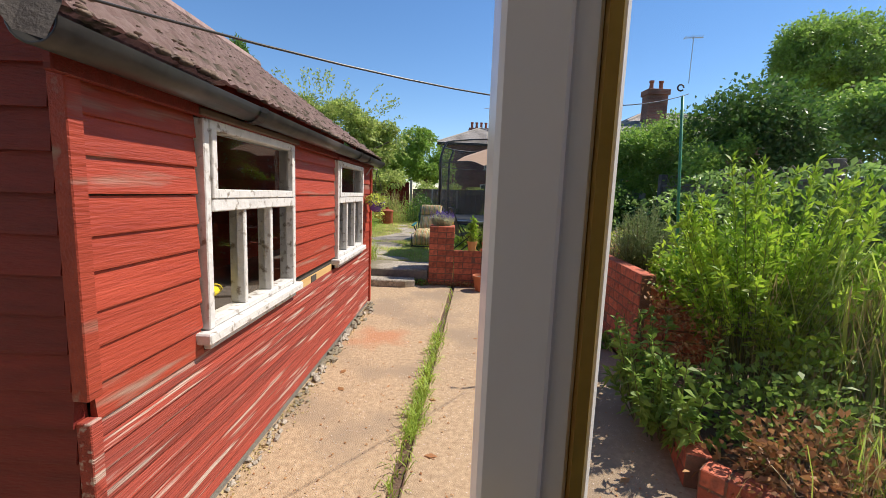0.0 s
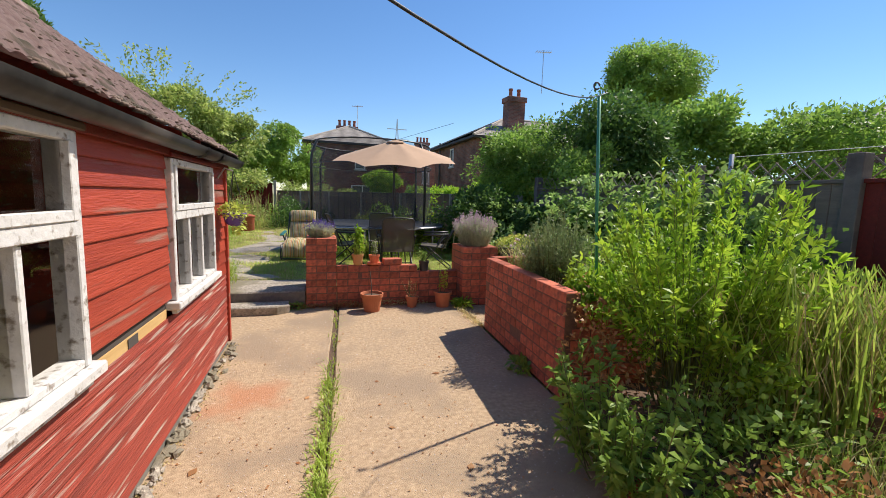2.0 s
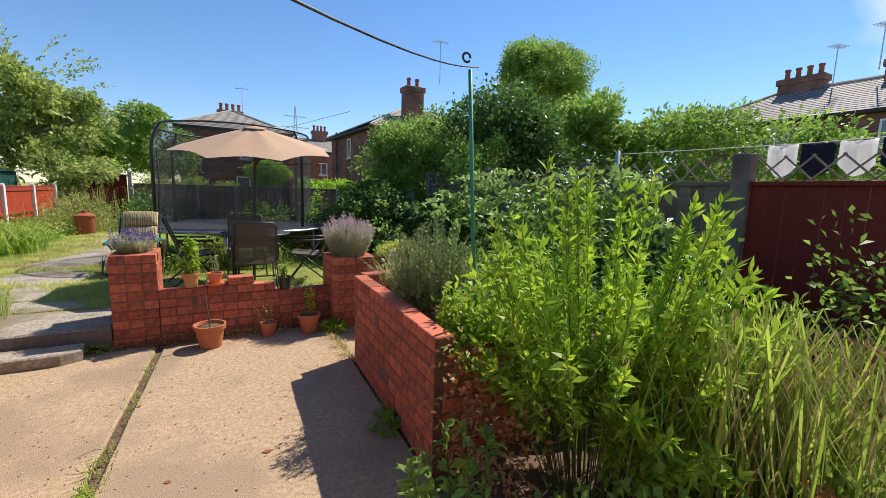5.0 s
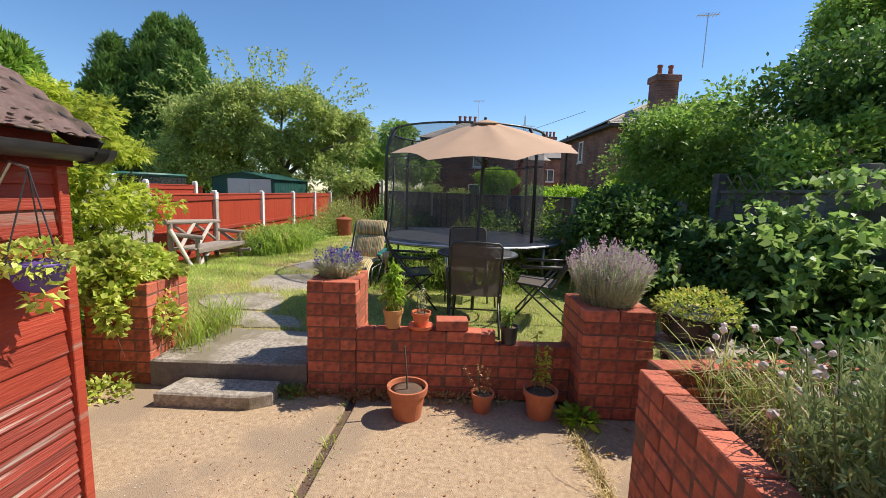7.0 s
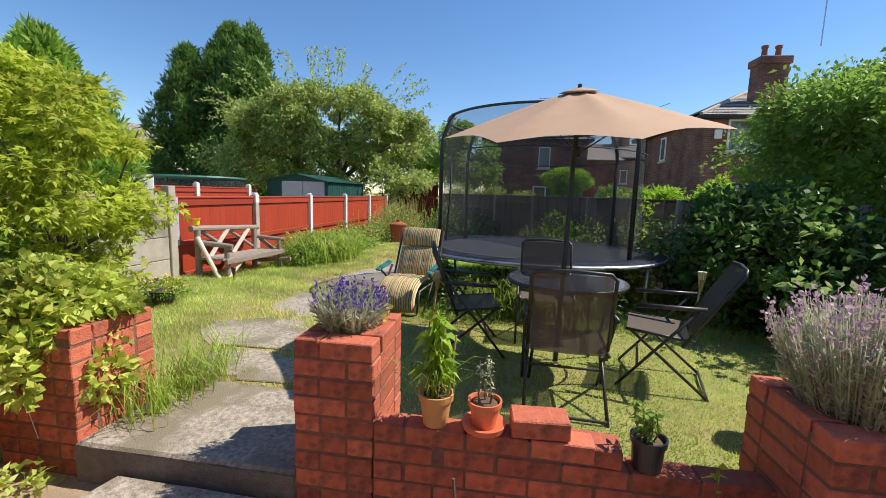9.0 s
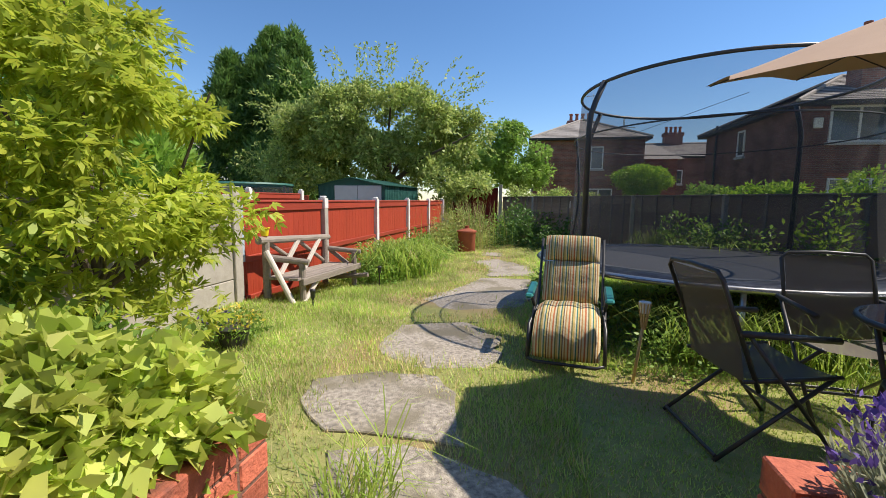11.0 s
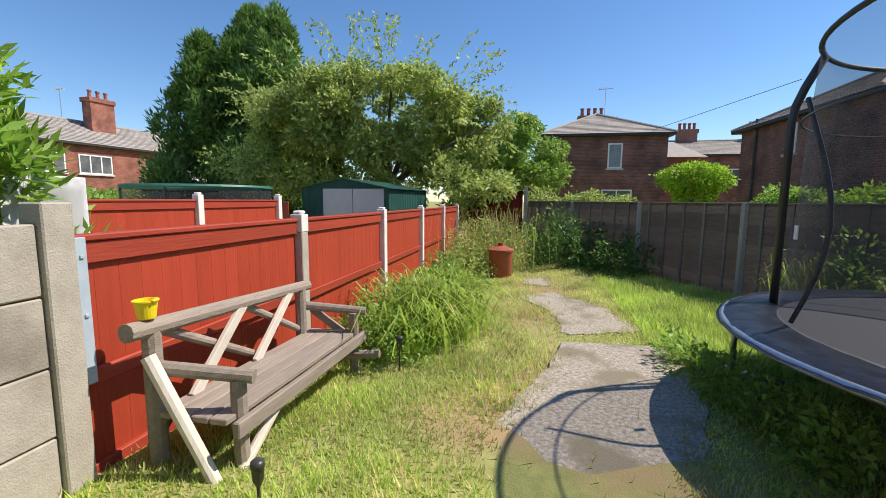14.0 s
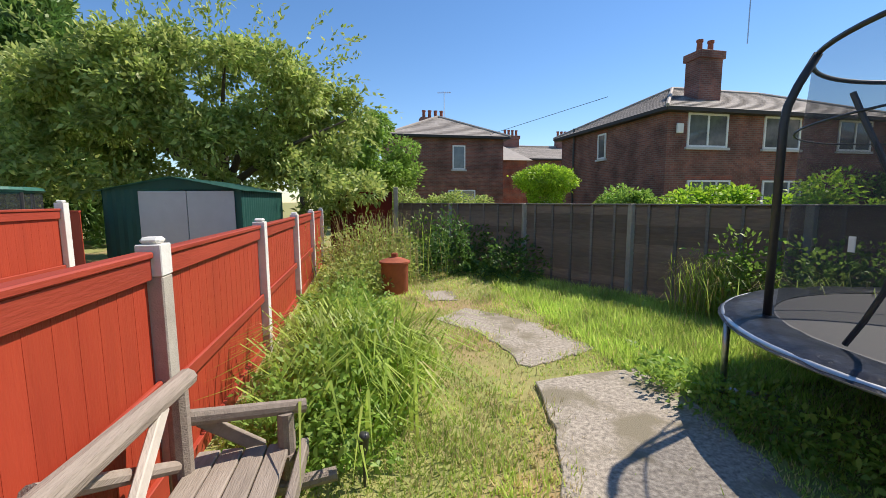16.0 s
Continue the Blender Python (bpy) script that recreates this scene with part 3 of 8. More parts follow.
poly_slab("patio_1", [(-3.4, -0.6), (joint_x(-0.6) - 0.03, -0.6), (joint_x(3.0) - 0.028, 3.0), (joint_x(6.55) - 0.025, 6.56), (-3.4, 6.7)], -0.15, 0.0, "patio", "sunlit buff concrete patio with worn rough surface", rough=0.008)
poly_slab("patio_2", [(joint_x(-0.6) + 0.03, -0.6), (5.6, -0.6), (5.6, 2.0), (1.6, 2.05), (1.72, 3.9), (1.80, 5.44), (1.78, 6.55), (joint_x(6.55) + 0.025, 6.56), (joint_x(3.0) + 0.03, 3.0)], -0.15, 0.0, "patio", "sunlit buff concrete patio with worn rough surface", rough=0.008)
poly_slab("patio_3", [(1.83, 5.5), (4.3, 5.7), (4.3, 6.5), (1.83, 6.5)], -0.15, -0.004, "patio", "narrow concrete strip beside the brick pier", rough=0.008)
poly_slab("patio_joint", [(joint_x(-0.6) - 0.06, -0.6), (joint_x(-0.6) + 0.06, -0.6), (joint_x(6.55) + 0.06, 6.6), (joint_x(6.55) - 0.06, 6.6)], -0.12, -0.022, "soil", "soil-filled joint with weeds between concrete bays", bevel=0)
SL = lawn_z(-0.7, 7.0)
poly_slab("step_slab", [(-1.15, 6.58), (-0.01, 6.58), (-0.01, 7.28), (-1.15, 7.34)], -0.02, 0.2, "slab", "thick concrete landing slab with dark broken front edge", rough=0.014, bevel=0.014)
# separate sheet over the slab's front, in a darker concrete colour than its top
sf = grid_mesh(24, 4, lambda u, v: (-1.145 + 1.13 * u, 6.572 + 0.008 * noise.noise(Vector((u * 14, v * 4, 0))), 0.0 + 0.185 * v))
solo("step_slab_face", sf, "slab_dark", "dark front face of the landing slab", "step", kind="structure")
poly_slab("step_block", [(-0.935, 6.30), (-0.30, 6.29), (-0.17, 6.36), (-0.19, 6.54), (-0.88, 6.55)], -0.02, 0.095, "slab", "low broken concrete step on the patio", "step", rough=0.018, bevel=0.012)
PATH_SLABS = ([(-1.18, 7.38), (-0.33, 7.36), (-0.50, 7.72), (-1.02, 7.86), (-1.34, 7.72)],
              [(-1.70, 8.14), (-1.76, 8.40), (-1.39, 8.62), (-1.02, 8.62), (-0.84, 8.30), (-0.78, 7.86), (-1.12, 7.92), (-1.42, 7.88)],
              [(-1.64, 9.02), (-1.60, 9.66), (-1.08, 9.88), (-0.72, 9.52), (-0.74, 8.86), (-1.10, 8.74), (-1.46, 8.84)],
              [(-1.88, 10.40), (-1.69, 11.0), (-1.42, 11.76), (-1.22, 12.44), (-0.31, 12.5), (-0.34, 11.7), (-0.50, 11.1), (-0.82, 10.35), (-1.11, 10.12), (-1.62, 10.02)],
              [(-1.68, 14.35), (-1.2, 14.78), (-0.66, 14.11), (-0.36, 13.06), (-1.2, 12.72), (-1.30, 13.61)],
              [(-1.66, 15.96), (-1.13, 15.81), (-1.24, 15.21), (-1.61, 15.24)])
for pts in PATH_SLABS:
    cx, cy = sum(p[0] for p in pts) / len(pts), sum(p[1] for p in pts) / len(pts)
    z = lawn_z(cx, cy)
    tagged(poly_slab("path_slab", pts, z - 0.08, z + 0.012, "slab", "worn grey concrete path slab sunk in the lawn", "paving", kind="", rough=0.10, bevel=0.006), group="garden path slabs")


# ---- wooden shed ----
SX, SY0, SY1, EAVE = -0.62, 1.75, 5.43, 1.60
RIDGE_X, RIDGE_Z = -1.95, 2.60


def lap_board(parent, y0, y1, z, h, material="red_boards", x=SX, name="board"):
    """A lapped weatherboard on the long wall, thick at its lower edge."""
    sag = 0.003 * RNG.normal()
    bm = bmesh.new()
    v = []
    for y in (y0, y1):
        for dx, dz in ((0.0, 0.0), (0.019, 0.0), (0.020, 0.005), (0.010, h + 0.003), (0.0, h + 0.003)):
            v.append(bm.verts.new((x - 0.012 + dx, y, z + dz + sag)))
    for k in range(5):
        bm.faces.new((v[k], v[(k + 1) % 5], v[5 + (k + 1) % 5], v[5 + k]))
    bm.faces.new(v[:5][::-1])
    bm.faces.new(v[5:])
    return part(name, bm, material, parent)


def shed():
    t = thing("shed", (0, 0, 0), "red-painted weatherboard shed with peeling paint and two windows", "shed")
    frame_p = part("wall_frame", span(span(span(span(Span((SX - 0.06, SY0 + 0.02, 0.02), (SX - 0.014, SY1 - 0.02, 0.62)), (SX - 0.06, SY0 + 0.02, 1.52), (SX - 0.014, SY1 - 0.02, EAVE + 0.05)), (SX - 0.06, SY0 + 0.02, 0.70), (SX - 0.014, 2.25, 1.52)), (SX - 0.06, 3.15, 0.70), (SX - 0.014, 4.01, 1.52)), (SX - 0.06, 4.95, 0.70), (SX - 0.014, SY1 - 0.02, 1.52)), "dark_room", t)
    h = 0.0995
    z = 0.05
    while z < EAVE - 0.03:
        if z < 0.6:
            for k in (0, 1):
                lap_board(t, SY0 + 0.015 + (0.35 if z < 0.12 else 0), SY1 - 0.01, z + k * h / 2, h / 2, "red_worn")
        elif z > 1.50:
            lap_board(t, SY0 + 0.03, SY1 - 0.03, z, h)
        else:
            for k, (a, b) in enumerate(((SY0 + 0.03, 2.255), (3.145, 4.02), (4.955, SY1 - 0.03))):
                if z < 0.70 and k == 1:
                    continue
                lap_board(t, a, b, z, h)
        z += h
    # bare studs where a board is missing
    part("stud", Span((SX - 0.04, 3.18, 0.625), (SX - 0.008, 3.98, 0.70)), "bare_timber", t, "bare yellow timber where a board is missing")
    # thin dark strip standing in for the shadow inside the gap
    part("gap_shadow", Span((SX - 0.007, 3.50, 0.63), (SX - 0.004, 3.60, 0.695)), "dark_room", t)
    # corner boards
    part("corner_board", Span((SX - 0.02, SY0 - 0.012, 0.72), (SX + 0.024, SY0 + 0.034, EAVE), 0.003), "red_boards", t)
    part("corner_board", Span((SX - 0.02, SY0 - 0.008, 0.05), (SX + 0.02, SY0 + 0.030, 0.66), 0.003), "red_worn", t)
    part("corner_board", Span((SX - 0.02, SY1 - 0.035, 0.03), (SX + 0.024, SY1 + 0.012, EAVE), 0.003), "red_boards", t)
    # gable boards, near and far
    for y, s in ((SY0, -1), (SY1, 1)):
        z = 0.05
        while z < RIDGE_Z - 0.12:
            x1 = SX - 0.02
            x0 = -3.3
            if z > EAVE:
                k = (z + 0.08 - EAVE) / (RIDGE_Z - EAVE)
                x1, x0 = SX + (RIDGE_X - SX) * k, -3.3 + (RIDGE_X + 3.3) * k
            bm = bmesh.new()
            v = []
            for x in (x0, x1):
                for dy, dz in ((-0.03, 0.0), (0.014, 0.0), (0.014, 0.006), (0.0, 0.104), (-0.03, 0.104)):
                    v.append(bm.verts.new((x, y + s * dy, z + dz)))
            for k in range(5):
                bm.faces.new((v[k], v[(k + 1) % 5], v[5 + (k + 1) % 5], v[5 + k]))
            bm.faces.new(v[:5])
            bm.faces.new(v[5:])
            # near gable faces away from the sun: its shade is put into a darker red
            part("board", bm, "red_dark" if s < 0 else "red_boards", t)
            z += 0.0995
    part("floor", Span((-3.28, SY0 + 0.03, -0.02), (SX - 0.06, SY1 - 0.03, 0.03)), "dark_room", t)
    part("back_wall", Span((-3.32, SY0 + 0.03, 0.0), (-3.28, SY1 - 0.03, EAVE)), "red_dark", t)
    part("sole_plate", Span((SX - 0.05, SY0 + 0.1, 0.0), (SX - 0.004, SY1 - 0.05, 0.06)), "slab_dark", t, "dark rotten timber along the foot of the wall")
    # roof: ridged sheets in courses
    def roof(side):
        ex = SX + 0.10 if side > 0 else -3.45
        n, m = 260, 45

        def fn(u, v):
            y = SY0 - 0.14 + (SY1 - SY0 + 0.30) * u
            k = v
            x = ex + (RIDGE_X - ex) * k
            z = EAVE + 0.015 + (RIDGE_Z - EAVE) * k
            w = 0.012 * abs(math.sin(u * math.pi * 50))
            step = 0.022 * (1 - (round(v * m) % 3) / 2)
            return (x, y, z + w + step + 0.006 * noise.noise(Vector((u * 40, v * 20, 1))))
        bm = grid_mesh(n, m, fn)
        bmesh.ops.solidify(bm, geom=list(bm.faces), thickness=0.02)
        return part("roof_sheet", bm, "roof_tiles", t, "mossy ridged red-brown roof sheeting")
    roof(1)
    roof(-1)
    part("ridge_cap", Tube([(RIDGE_X, SY0 - 0.15, RIDGE_Z + 0.02), (RIDGE_X, SY1 + 0.17, RIDGE_Z + 0.02)], 0.06, 8), "roof_tiles", t)
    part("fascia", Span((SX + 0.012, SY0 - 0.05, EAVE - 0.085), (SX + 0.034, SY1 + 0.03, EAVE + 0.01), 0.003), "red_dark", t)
    part("verge_board", bar(bmesh.new(), (SX + 0.08, SY1 + 0.10, EAVE - 0.01), (RIDGE_X, SY1 + 0.10, RIDGE_Z - 0.03), 0.02, 0.09), "dark_trim", t)
    # ragged felt at the near verge
    felt = grid_mesh(14, 5, lambda u, v: (SX + 0.14 - 0.9 * u, SY0 - 0.12 - 0.05 * v, EAVE + 0.04 + 0.66 * u - (0.10 + 0.03 * math.sin(u * 23)) * v + 0.05 * (1 if v == 0 else 0)))
    bmesh.ops.solidify(felt, geom=list(felt.faces), thickness=0.006)
    part("felt_flap", felt, "concrete_dark", t, "torn grey roofing felt hanging over the verge")
    bm = bmesh.new()
    for i in range(420):
        y = RNG.uniform(SY0 - 0.05, SY1 + 0.1)
        k = RNG.uniform(0, 1) ** 2.2 * 0.9
        ex = SX + 0.10
        s = RNG.uniform(0.004, 0.012) * (1.6 if k < 0.03 else 1)
        c = Vector((ex + (RIDGE_X - ex) * k, y, EAVE + 0.04 + (RIDGE_Z - EAVE) * k))
        g = bmesh.ops.create_icosphere(bm, subdivisions=1, radius=s, matrix=Matrix.Translation(c) @ Matrix.Diagonal((1.2, 1.6, 0.55, 1)))
    part("moss", bm, "moss", t, "dark moss clumps on the roof", kind="stuff", smooth=True)
    # gutter
    for a, b in ((SY0 - 0.14, 2.52), (2.50, 4.35), (4.33, SY1 + 0.13)):
        bm = bmesh.new()
        n = 10
        def ring(y, r):
            return [bm.verts.new((SX + 0.085 + r * math.cos(math.pi + math.pi * j / n), y, EAVE - 0.005 + r * math.sin(math.pi + math.pi * j / n))) for j in range(n + 1)]
        o0, o1, i0, i1 = ring(a, 0.056), ring(b, 0.056), ring(a, 0.050), ring(b, 0.050)
        for j in range(n):
            bm.faces.new((o0[j], o0[j + 1], o1[j + 1], o1[j]))
            bm.faces.new((i0[j], i1[j], i1[j + 1], i0[j + 1]))
            bm.faces.new((o0[j], i0[j], i0[j + 1], o0[j + 1]))
            bm.faces.new((o1[j], o1[j + 1], i1[j + 1], i1[j]))
        part("gutter", bm, "black_plastic", t, "black half-round plastic gutter", smooth=True)
    for y in (2.50, 4.33, 4.75, SY1 + 0.05):
        bm = bmesh.new()
        ring0 = [(SX + 0.085 + 0.064 * math.cos(math.pi + math.pi * j / 10), EAVE - 0.005 + 0.064 * math.sin(math.pi + math.pi * j / 10)) for j in range(11)]
        for (xa, za), (xb, zb) in zip(ring0, ring0[1:]):
            vv = [bm.verts.new(c) for c in ((xa, y - 0.03, za), (xb, y - 0.03, zb), (xb, y + 0.03, zb), (xa, y + 0.03, za))]
            bm.faces.new(vv)
        bmesh.ops.solidify(bm, geom=list(bm.faces), thickness=0.008)
        part("gutter_bracket", bm, "black_plastic", t)
    return t


SHED = shed()


def shed_window(name, y0, y1, z0, z1, label, bits):
    """White-painted timber window: a top light over three lower panes, with a broad sill."""
    t = thing(name, (SX, y0, z0), label, "window", kind="structure")
    w, h = y1 - y0, z1 - z0
    tr = h * 0.60
    f = 0.036
    for lo, hi in (((-0.05, 0, 0), (0.03, f, h)), ((-0.05, w - f, 0), (0.03, w, h)), ((-0.05, f, h - f), (0.032, w - f, h)), ((-0.05, f, 0), (0.026, w - f, f * 0.8)), ((-0.05, f, tr - 0.024), (0.034, w - f, tr + 0.026))):
        part("frame_bar", Span(lo, hi, 0.004), "white_paint", t)
    for k in (1, 2):
        y = f + (w - 2 * f) * k / 3
        part("mullion", Span((-0.045, y - 0.014, f * 0.8), (0.022, y + 0.014, tr - 0.024), 0.004), "white_paint", t)
    part("top_sash", span(span(Span((0.012, f, tr + 0.026), (0.040, f + 0.032, h - f), 0.003), (0.012, w - f - 0.032, tr + 0.026), (0.040, w - f, h - f), 0.003), (0.012, f + 0.032, tr + 0.026), (0.040, w - f - 0.032, tr + 0.06), 0.003), "white_paint", t)
    part("window_sill", Span((-0.05, -0.045, -0.045), (0.058, w + 0.04, -0.002), 0.006), "white_paint", t, "flaking white timber sill")
    part("apron", Span((0.0, 0.0, -0.075), (0.03, w, -0.046), 0.003), "white_paint", t)
    for a, b, c, d in ((f, tr + 0.03, w - f, h - f), (f, f * 0.8, w - f, tr - 0.024)):
        g = part("pane", grid_mesh(1, 1, lambda u, v: (-0.01, a + (c - a) * u, b + (d - b) * v)), "glass", t, "dusty glass")
        g.visible_shadow = False
    part("drip_batten", Span((0.0, -0.03, h + 0.004), (0.045, w + 0.03, h + 0.03), 0.004), "cane" if bits else "red_dark", t)
    return t


shed_window("window_1", 2.265, 3.135, 0.735, 1.515, "old white timber shed window with flaking paint", True)
shed_window("window_2", 4.03, 4.945, 0.735, 1.505, "old white timber shed window with broken lower panes", False)

# inside the shed
N = 28
loop = []
for i in range(N):
    a = 2 * math.pi * i / N
    loop.append((-0.82 + 0.11 * math.cos(a), 2.47 + 0.16 * math.sin(a), 0.80 + 0.025 * math.cos(a)))
solo("swim_ring", Tube(loop + loop[:1], 0.021, 10, False), "yellow_plastic", "bright yellow plastic ring leaning inside the shed window", "toy", smooth=True)
bench_t = thing("workbench", (-0.95, 3.6, 0.03), "dim timber workbench inside the shed", "bench")
# timber top coloured near-black to keep it dim behind the window
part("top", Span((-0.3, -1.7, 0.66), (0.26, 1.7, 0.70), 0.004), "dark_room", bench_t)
for px in (-0.25, 0.2):
    for py in (-1.6, 0, 1.6):
        part("leg", Span((px - 0.03, py - 0.03, 0), (px + 0.03, py + 0.03, 0.66)), "bare_timber", bench_t)

# ---- house behind, and its open glazed door ----
# wall out of view; pale finish added to throw light back onto the door
for nm, lo, hi in (("wall_house_1", (-4.0, 0.05, 0), (-0.55, 0.32, 5.2)), ("wall_house_2", (1.18, 0.05, 0), (5.6, 0.32, 5.2)), ("wall_house_3", (-0.55, 0.05, 2.1), (1.18, 0.32, 5.2))):
    solo(nm, Span(lo, hi), "render_wall", "unseen house wall behind the garden door, pale to bounce light onto it", "wall", kind="structure")
solo("wall_room", span(span(Span((-1.0, -3.0, 0), (-0.9, 0.05, 2.5)), (1.5, -3.0, 0), (1.6, 0.05, 2.5)), (-1.0, -3.1, 0), (1.6, -3.0, 2.5)), "render_wall", "plain walls of the room behind the door", "wall", kind="structure")
solo("ceiling", Span((-1.0, -3.1, 2.5), (1.6, 0.05, 2.6)), "render_wall", "plain ceiling of the room behind the door", "ceiling", kind="structure")
solo("wall_porch", Span((1.145, 0.32, 0), (1.20, 1.02, 2.1)), "upvc", "white side panel carrying the garden door", "wall", kind="structure")


def garden_door():
    t = thing("door_1", (0.324, 1.0, 0.03), "open white glazed garden door with brass-coloured seal", "door", kind="structure")
    W, H = 0.80, 2.02
    for lo, hi in (((0, 0, 0), (0.040, 0.055, H)), ((0.040, 0.008, 0), (0.058, 0.047, H)), ((W - 0.06, 0, 0), (W, 0.055, H)), ((0.058, 0, H - 0.07), (W - 0.06, 0.055, H)), ((0.058, 0, 0), (W - 0.06, 0.055, 0.16))):
        part("stile", Span(lo, hi, 0.003), "upvc", t)
    part("seal", Span((0.0585, 0.004, 0.16), (0.066, 0.03, H - 0.07)), "brass_strip", t, "brass-coloured sealing strip")
    part("bead", Span((0.0665, 0.012, 0.16), (0.074, 0.034, H - 0.07), 0.003), "upvc", t)
    g = part("pane", grid_mesh(1, 1, lambda u, v: (0.07 + (W - 0.13) * u, 0.027, 0.16 + (H - 0.23) * v)), "glass", t, "clear glass")
    g.visible_shadow = False
    part("knob", Lathe([(0.010, 0), (0.010, 0.02), (0.016, 0.026), (0.016, 0.036), (0.008, 0.042)], 16), "brass_strip", t, "brass lock button", smooth=True).matrix_basis = pose(0.012, -0.0, 1.02, 90, 0, 0)
    return t


garden_door()

# ---- brick piers and walls ----
pl, plw, pld = brick_pier("brick_pier", 0.0, 6.55, 3, 4, 10, 0.0, "square red brick pier planted with lavender")
pr, prw, prd = brick_pier("brick_pier", 1.865, 6.34, 4, 4, 9, 0.0, "square red brick pier planted with a large lavender")
pi, piw, pid = brick_pier("brick_pier", -1.62, 6.60, 4, 4, 9, 0.0, "red brick planter overgrown with yellow-green ivy")
brick_wall("low_wall", (0.35, 6.605), (1.865, 6.605), 7, 0.0, "low uneven red brick wall carrying flower pots", steps=lambda u: 5 if u > 0.55 else 6)
brick_wall("low_wall", (-2.9, 6.72), (-1.63, 6.72), 5, 0.0, "low red brick wall hung with ivy")
brick_wall("bed_wall", (1.865, 5.44), (1.775, 3.83), 9, 0.0, "red brick wall of the raised flower bed", skip=((5, 1),))
brick_wall("bed_wall", (1.775, 3.885), (2.35, 3.80), 8, 0.0, "red brick end of the raised flower bed")
brick_wall("bed_wall", (1.90, 5.50), (3.3, 5.62), 9, 0.0, "red brick back of the raised flower bed")
brick_wall("bed_wall", (2.46, 5.10), (2.56, 4.25), 8, 0.0, "inner red brick wall of the flower bed")
brick_wall("bed_wall", (3.24, 2.02), (3.76, 2.92), 9, 0.0, "tall red brick wall of the upper bed", steps=lambda u: 8 if u < 0.2 else 9)
brick_wall("bed_wall", (3.30, 1.95), (3.90, 1.95), 9, 0.0, "red brick end of the upper bed")
brick_wall("bed_wall", (2.62, 2.62), (3.30, 3.05), 5, 0.0, "low inner brick wall half hidden by grass")
brick_wall("bed_edging", (1.58, 2.98), (1.45, 2.52), 2, 0.0, "low broken brick edging of the bed", steps=lambda u: 2 if u > 0.4 else 1)
brick_wall("bed_edging", (1.44, 2.47), (1.84, 2.02), 2, 0.0, "low broken brick edging of the bed")
brick_wall("bed_edging", (1.90, 1.96), (3.20, 1.95), 2, 0.0, "low broken brick edging of the bed", steps=lambda u: 1 if 0.2 < u < 0.4 else 2)


def soil(name, pts, z):
    cx, cy = sum(p[0] for p in pts) / len(pts), sum(p[1] for p in pts) / len(pts)
    ring = []
    for a, b in zip(pts, pts[1:] + pts[:1]):
        for i in range(6):
            ring.append((a[0] + (b[0] - a[0]) * i / 6, a[1] + (b[1] - a[1]) * i / 6))
    bm = bmesh.new()
    prev = None
    for k in (1.0, 0.8, 0.55, 0.3):
        cur = [bm.verts.new((cx + (x - cx) * k, cy + (y - cy) * k, z + (0.10 * (1 - k)) + (0.03 * noise.noise(Vector((x * 5 * k, y * 5, k))) if k < 1 else 0))) for x, y in ring]
        if prev:
            for i in range(len(cur)):
                bm.faces.new((prev[i], prev[(i + 1) % len(cur)], cur[(i + 1) % len(cur)], cur[i]))
        prev = cur
    bm.faces.new(prev)
    solo(name, bm, "soil", "dry brown soil with litter", "soil", kind="structure", smooth=True)


soil("soil_bed", [(1.9, 3.92), (1.92, 5.42), (3.4, 5.5), (4.2, 5.4), (4.2, 3.0), (3.75, 3.1), (3.0, 3.6)], 0.58)
soil("soil_front", [(1.52, 2.55), (1.92, 2.05), (2.6, 2.02), (3.2, 2.04), (3.66, 2.95), (3.0, 3.7), (1.85, 3.8), (1.64, 3.0)], 0.10)
soil("soil_upper", [(3.36, 2.02), (4.2, 2.0), (4.25, 3.2), (3.78, 3.15)], 0.66)

# ---- fences ----
FX = -3.44


def post(name, x, y, h, z0, white=0.5, w=0.10, label="concrete fence post, upper part painted white", group="fence posts", mlow="concrete"):
    t = thing(name, (x, y, z0), label, "fence post", group)
    part("shaft", Span((-w / 2, -w / 2, -0.1), (w / 2, w / 2, h * (1 - white)), 0.006), mlow, t)
    if white > 0:
        bm = Span((-w / 2 - 0.002, -w / 2 - 0.002, h * (1 - white) + 0.001), (w / 2 + 0.002, w / 2 + 0.002, h - 0.03), 0.004)
        box(bm, (0, 0, h - 0.014), (w * 0.8, w * 0.8, 0.03), None, 0.012)
        part("cap", bm, "white_post", t, "white-painted top")
    return t


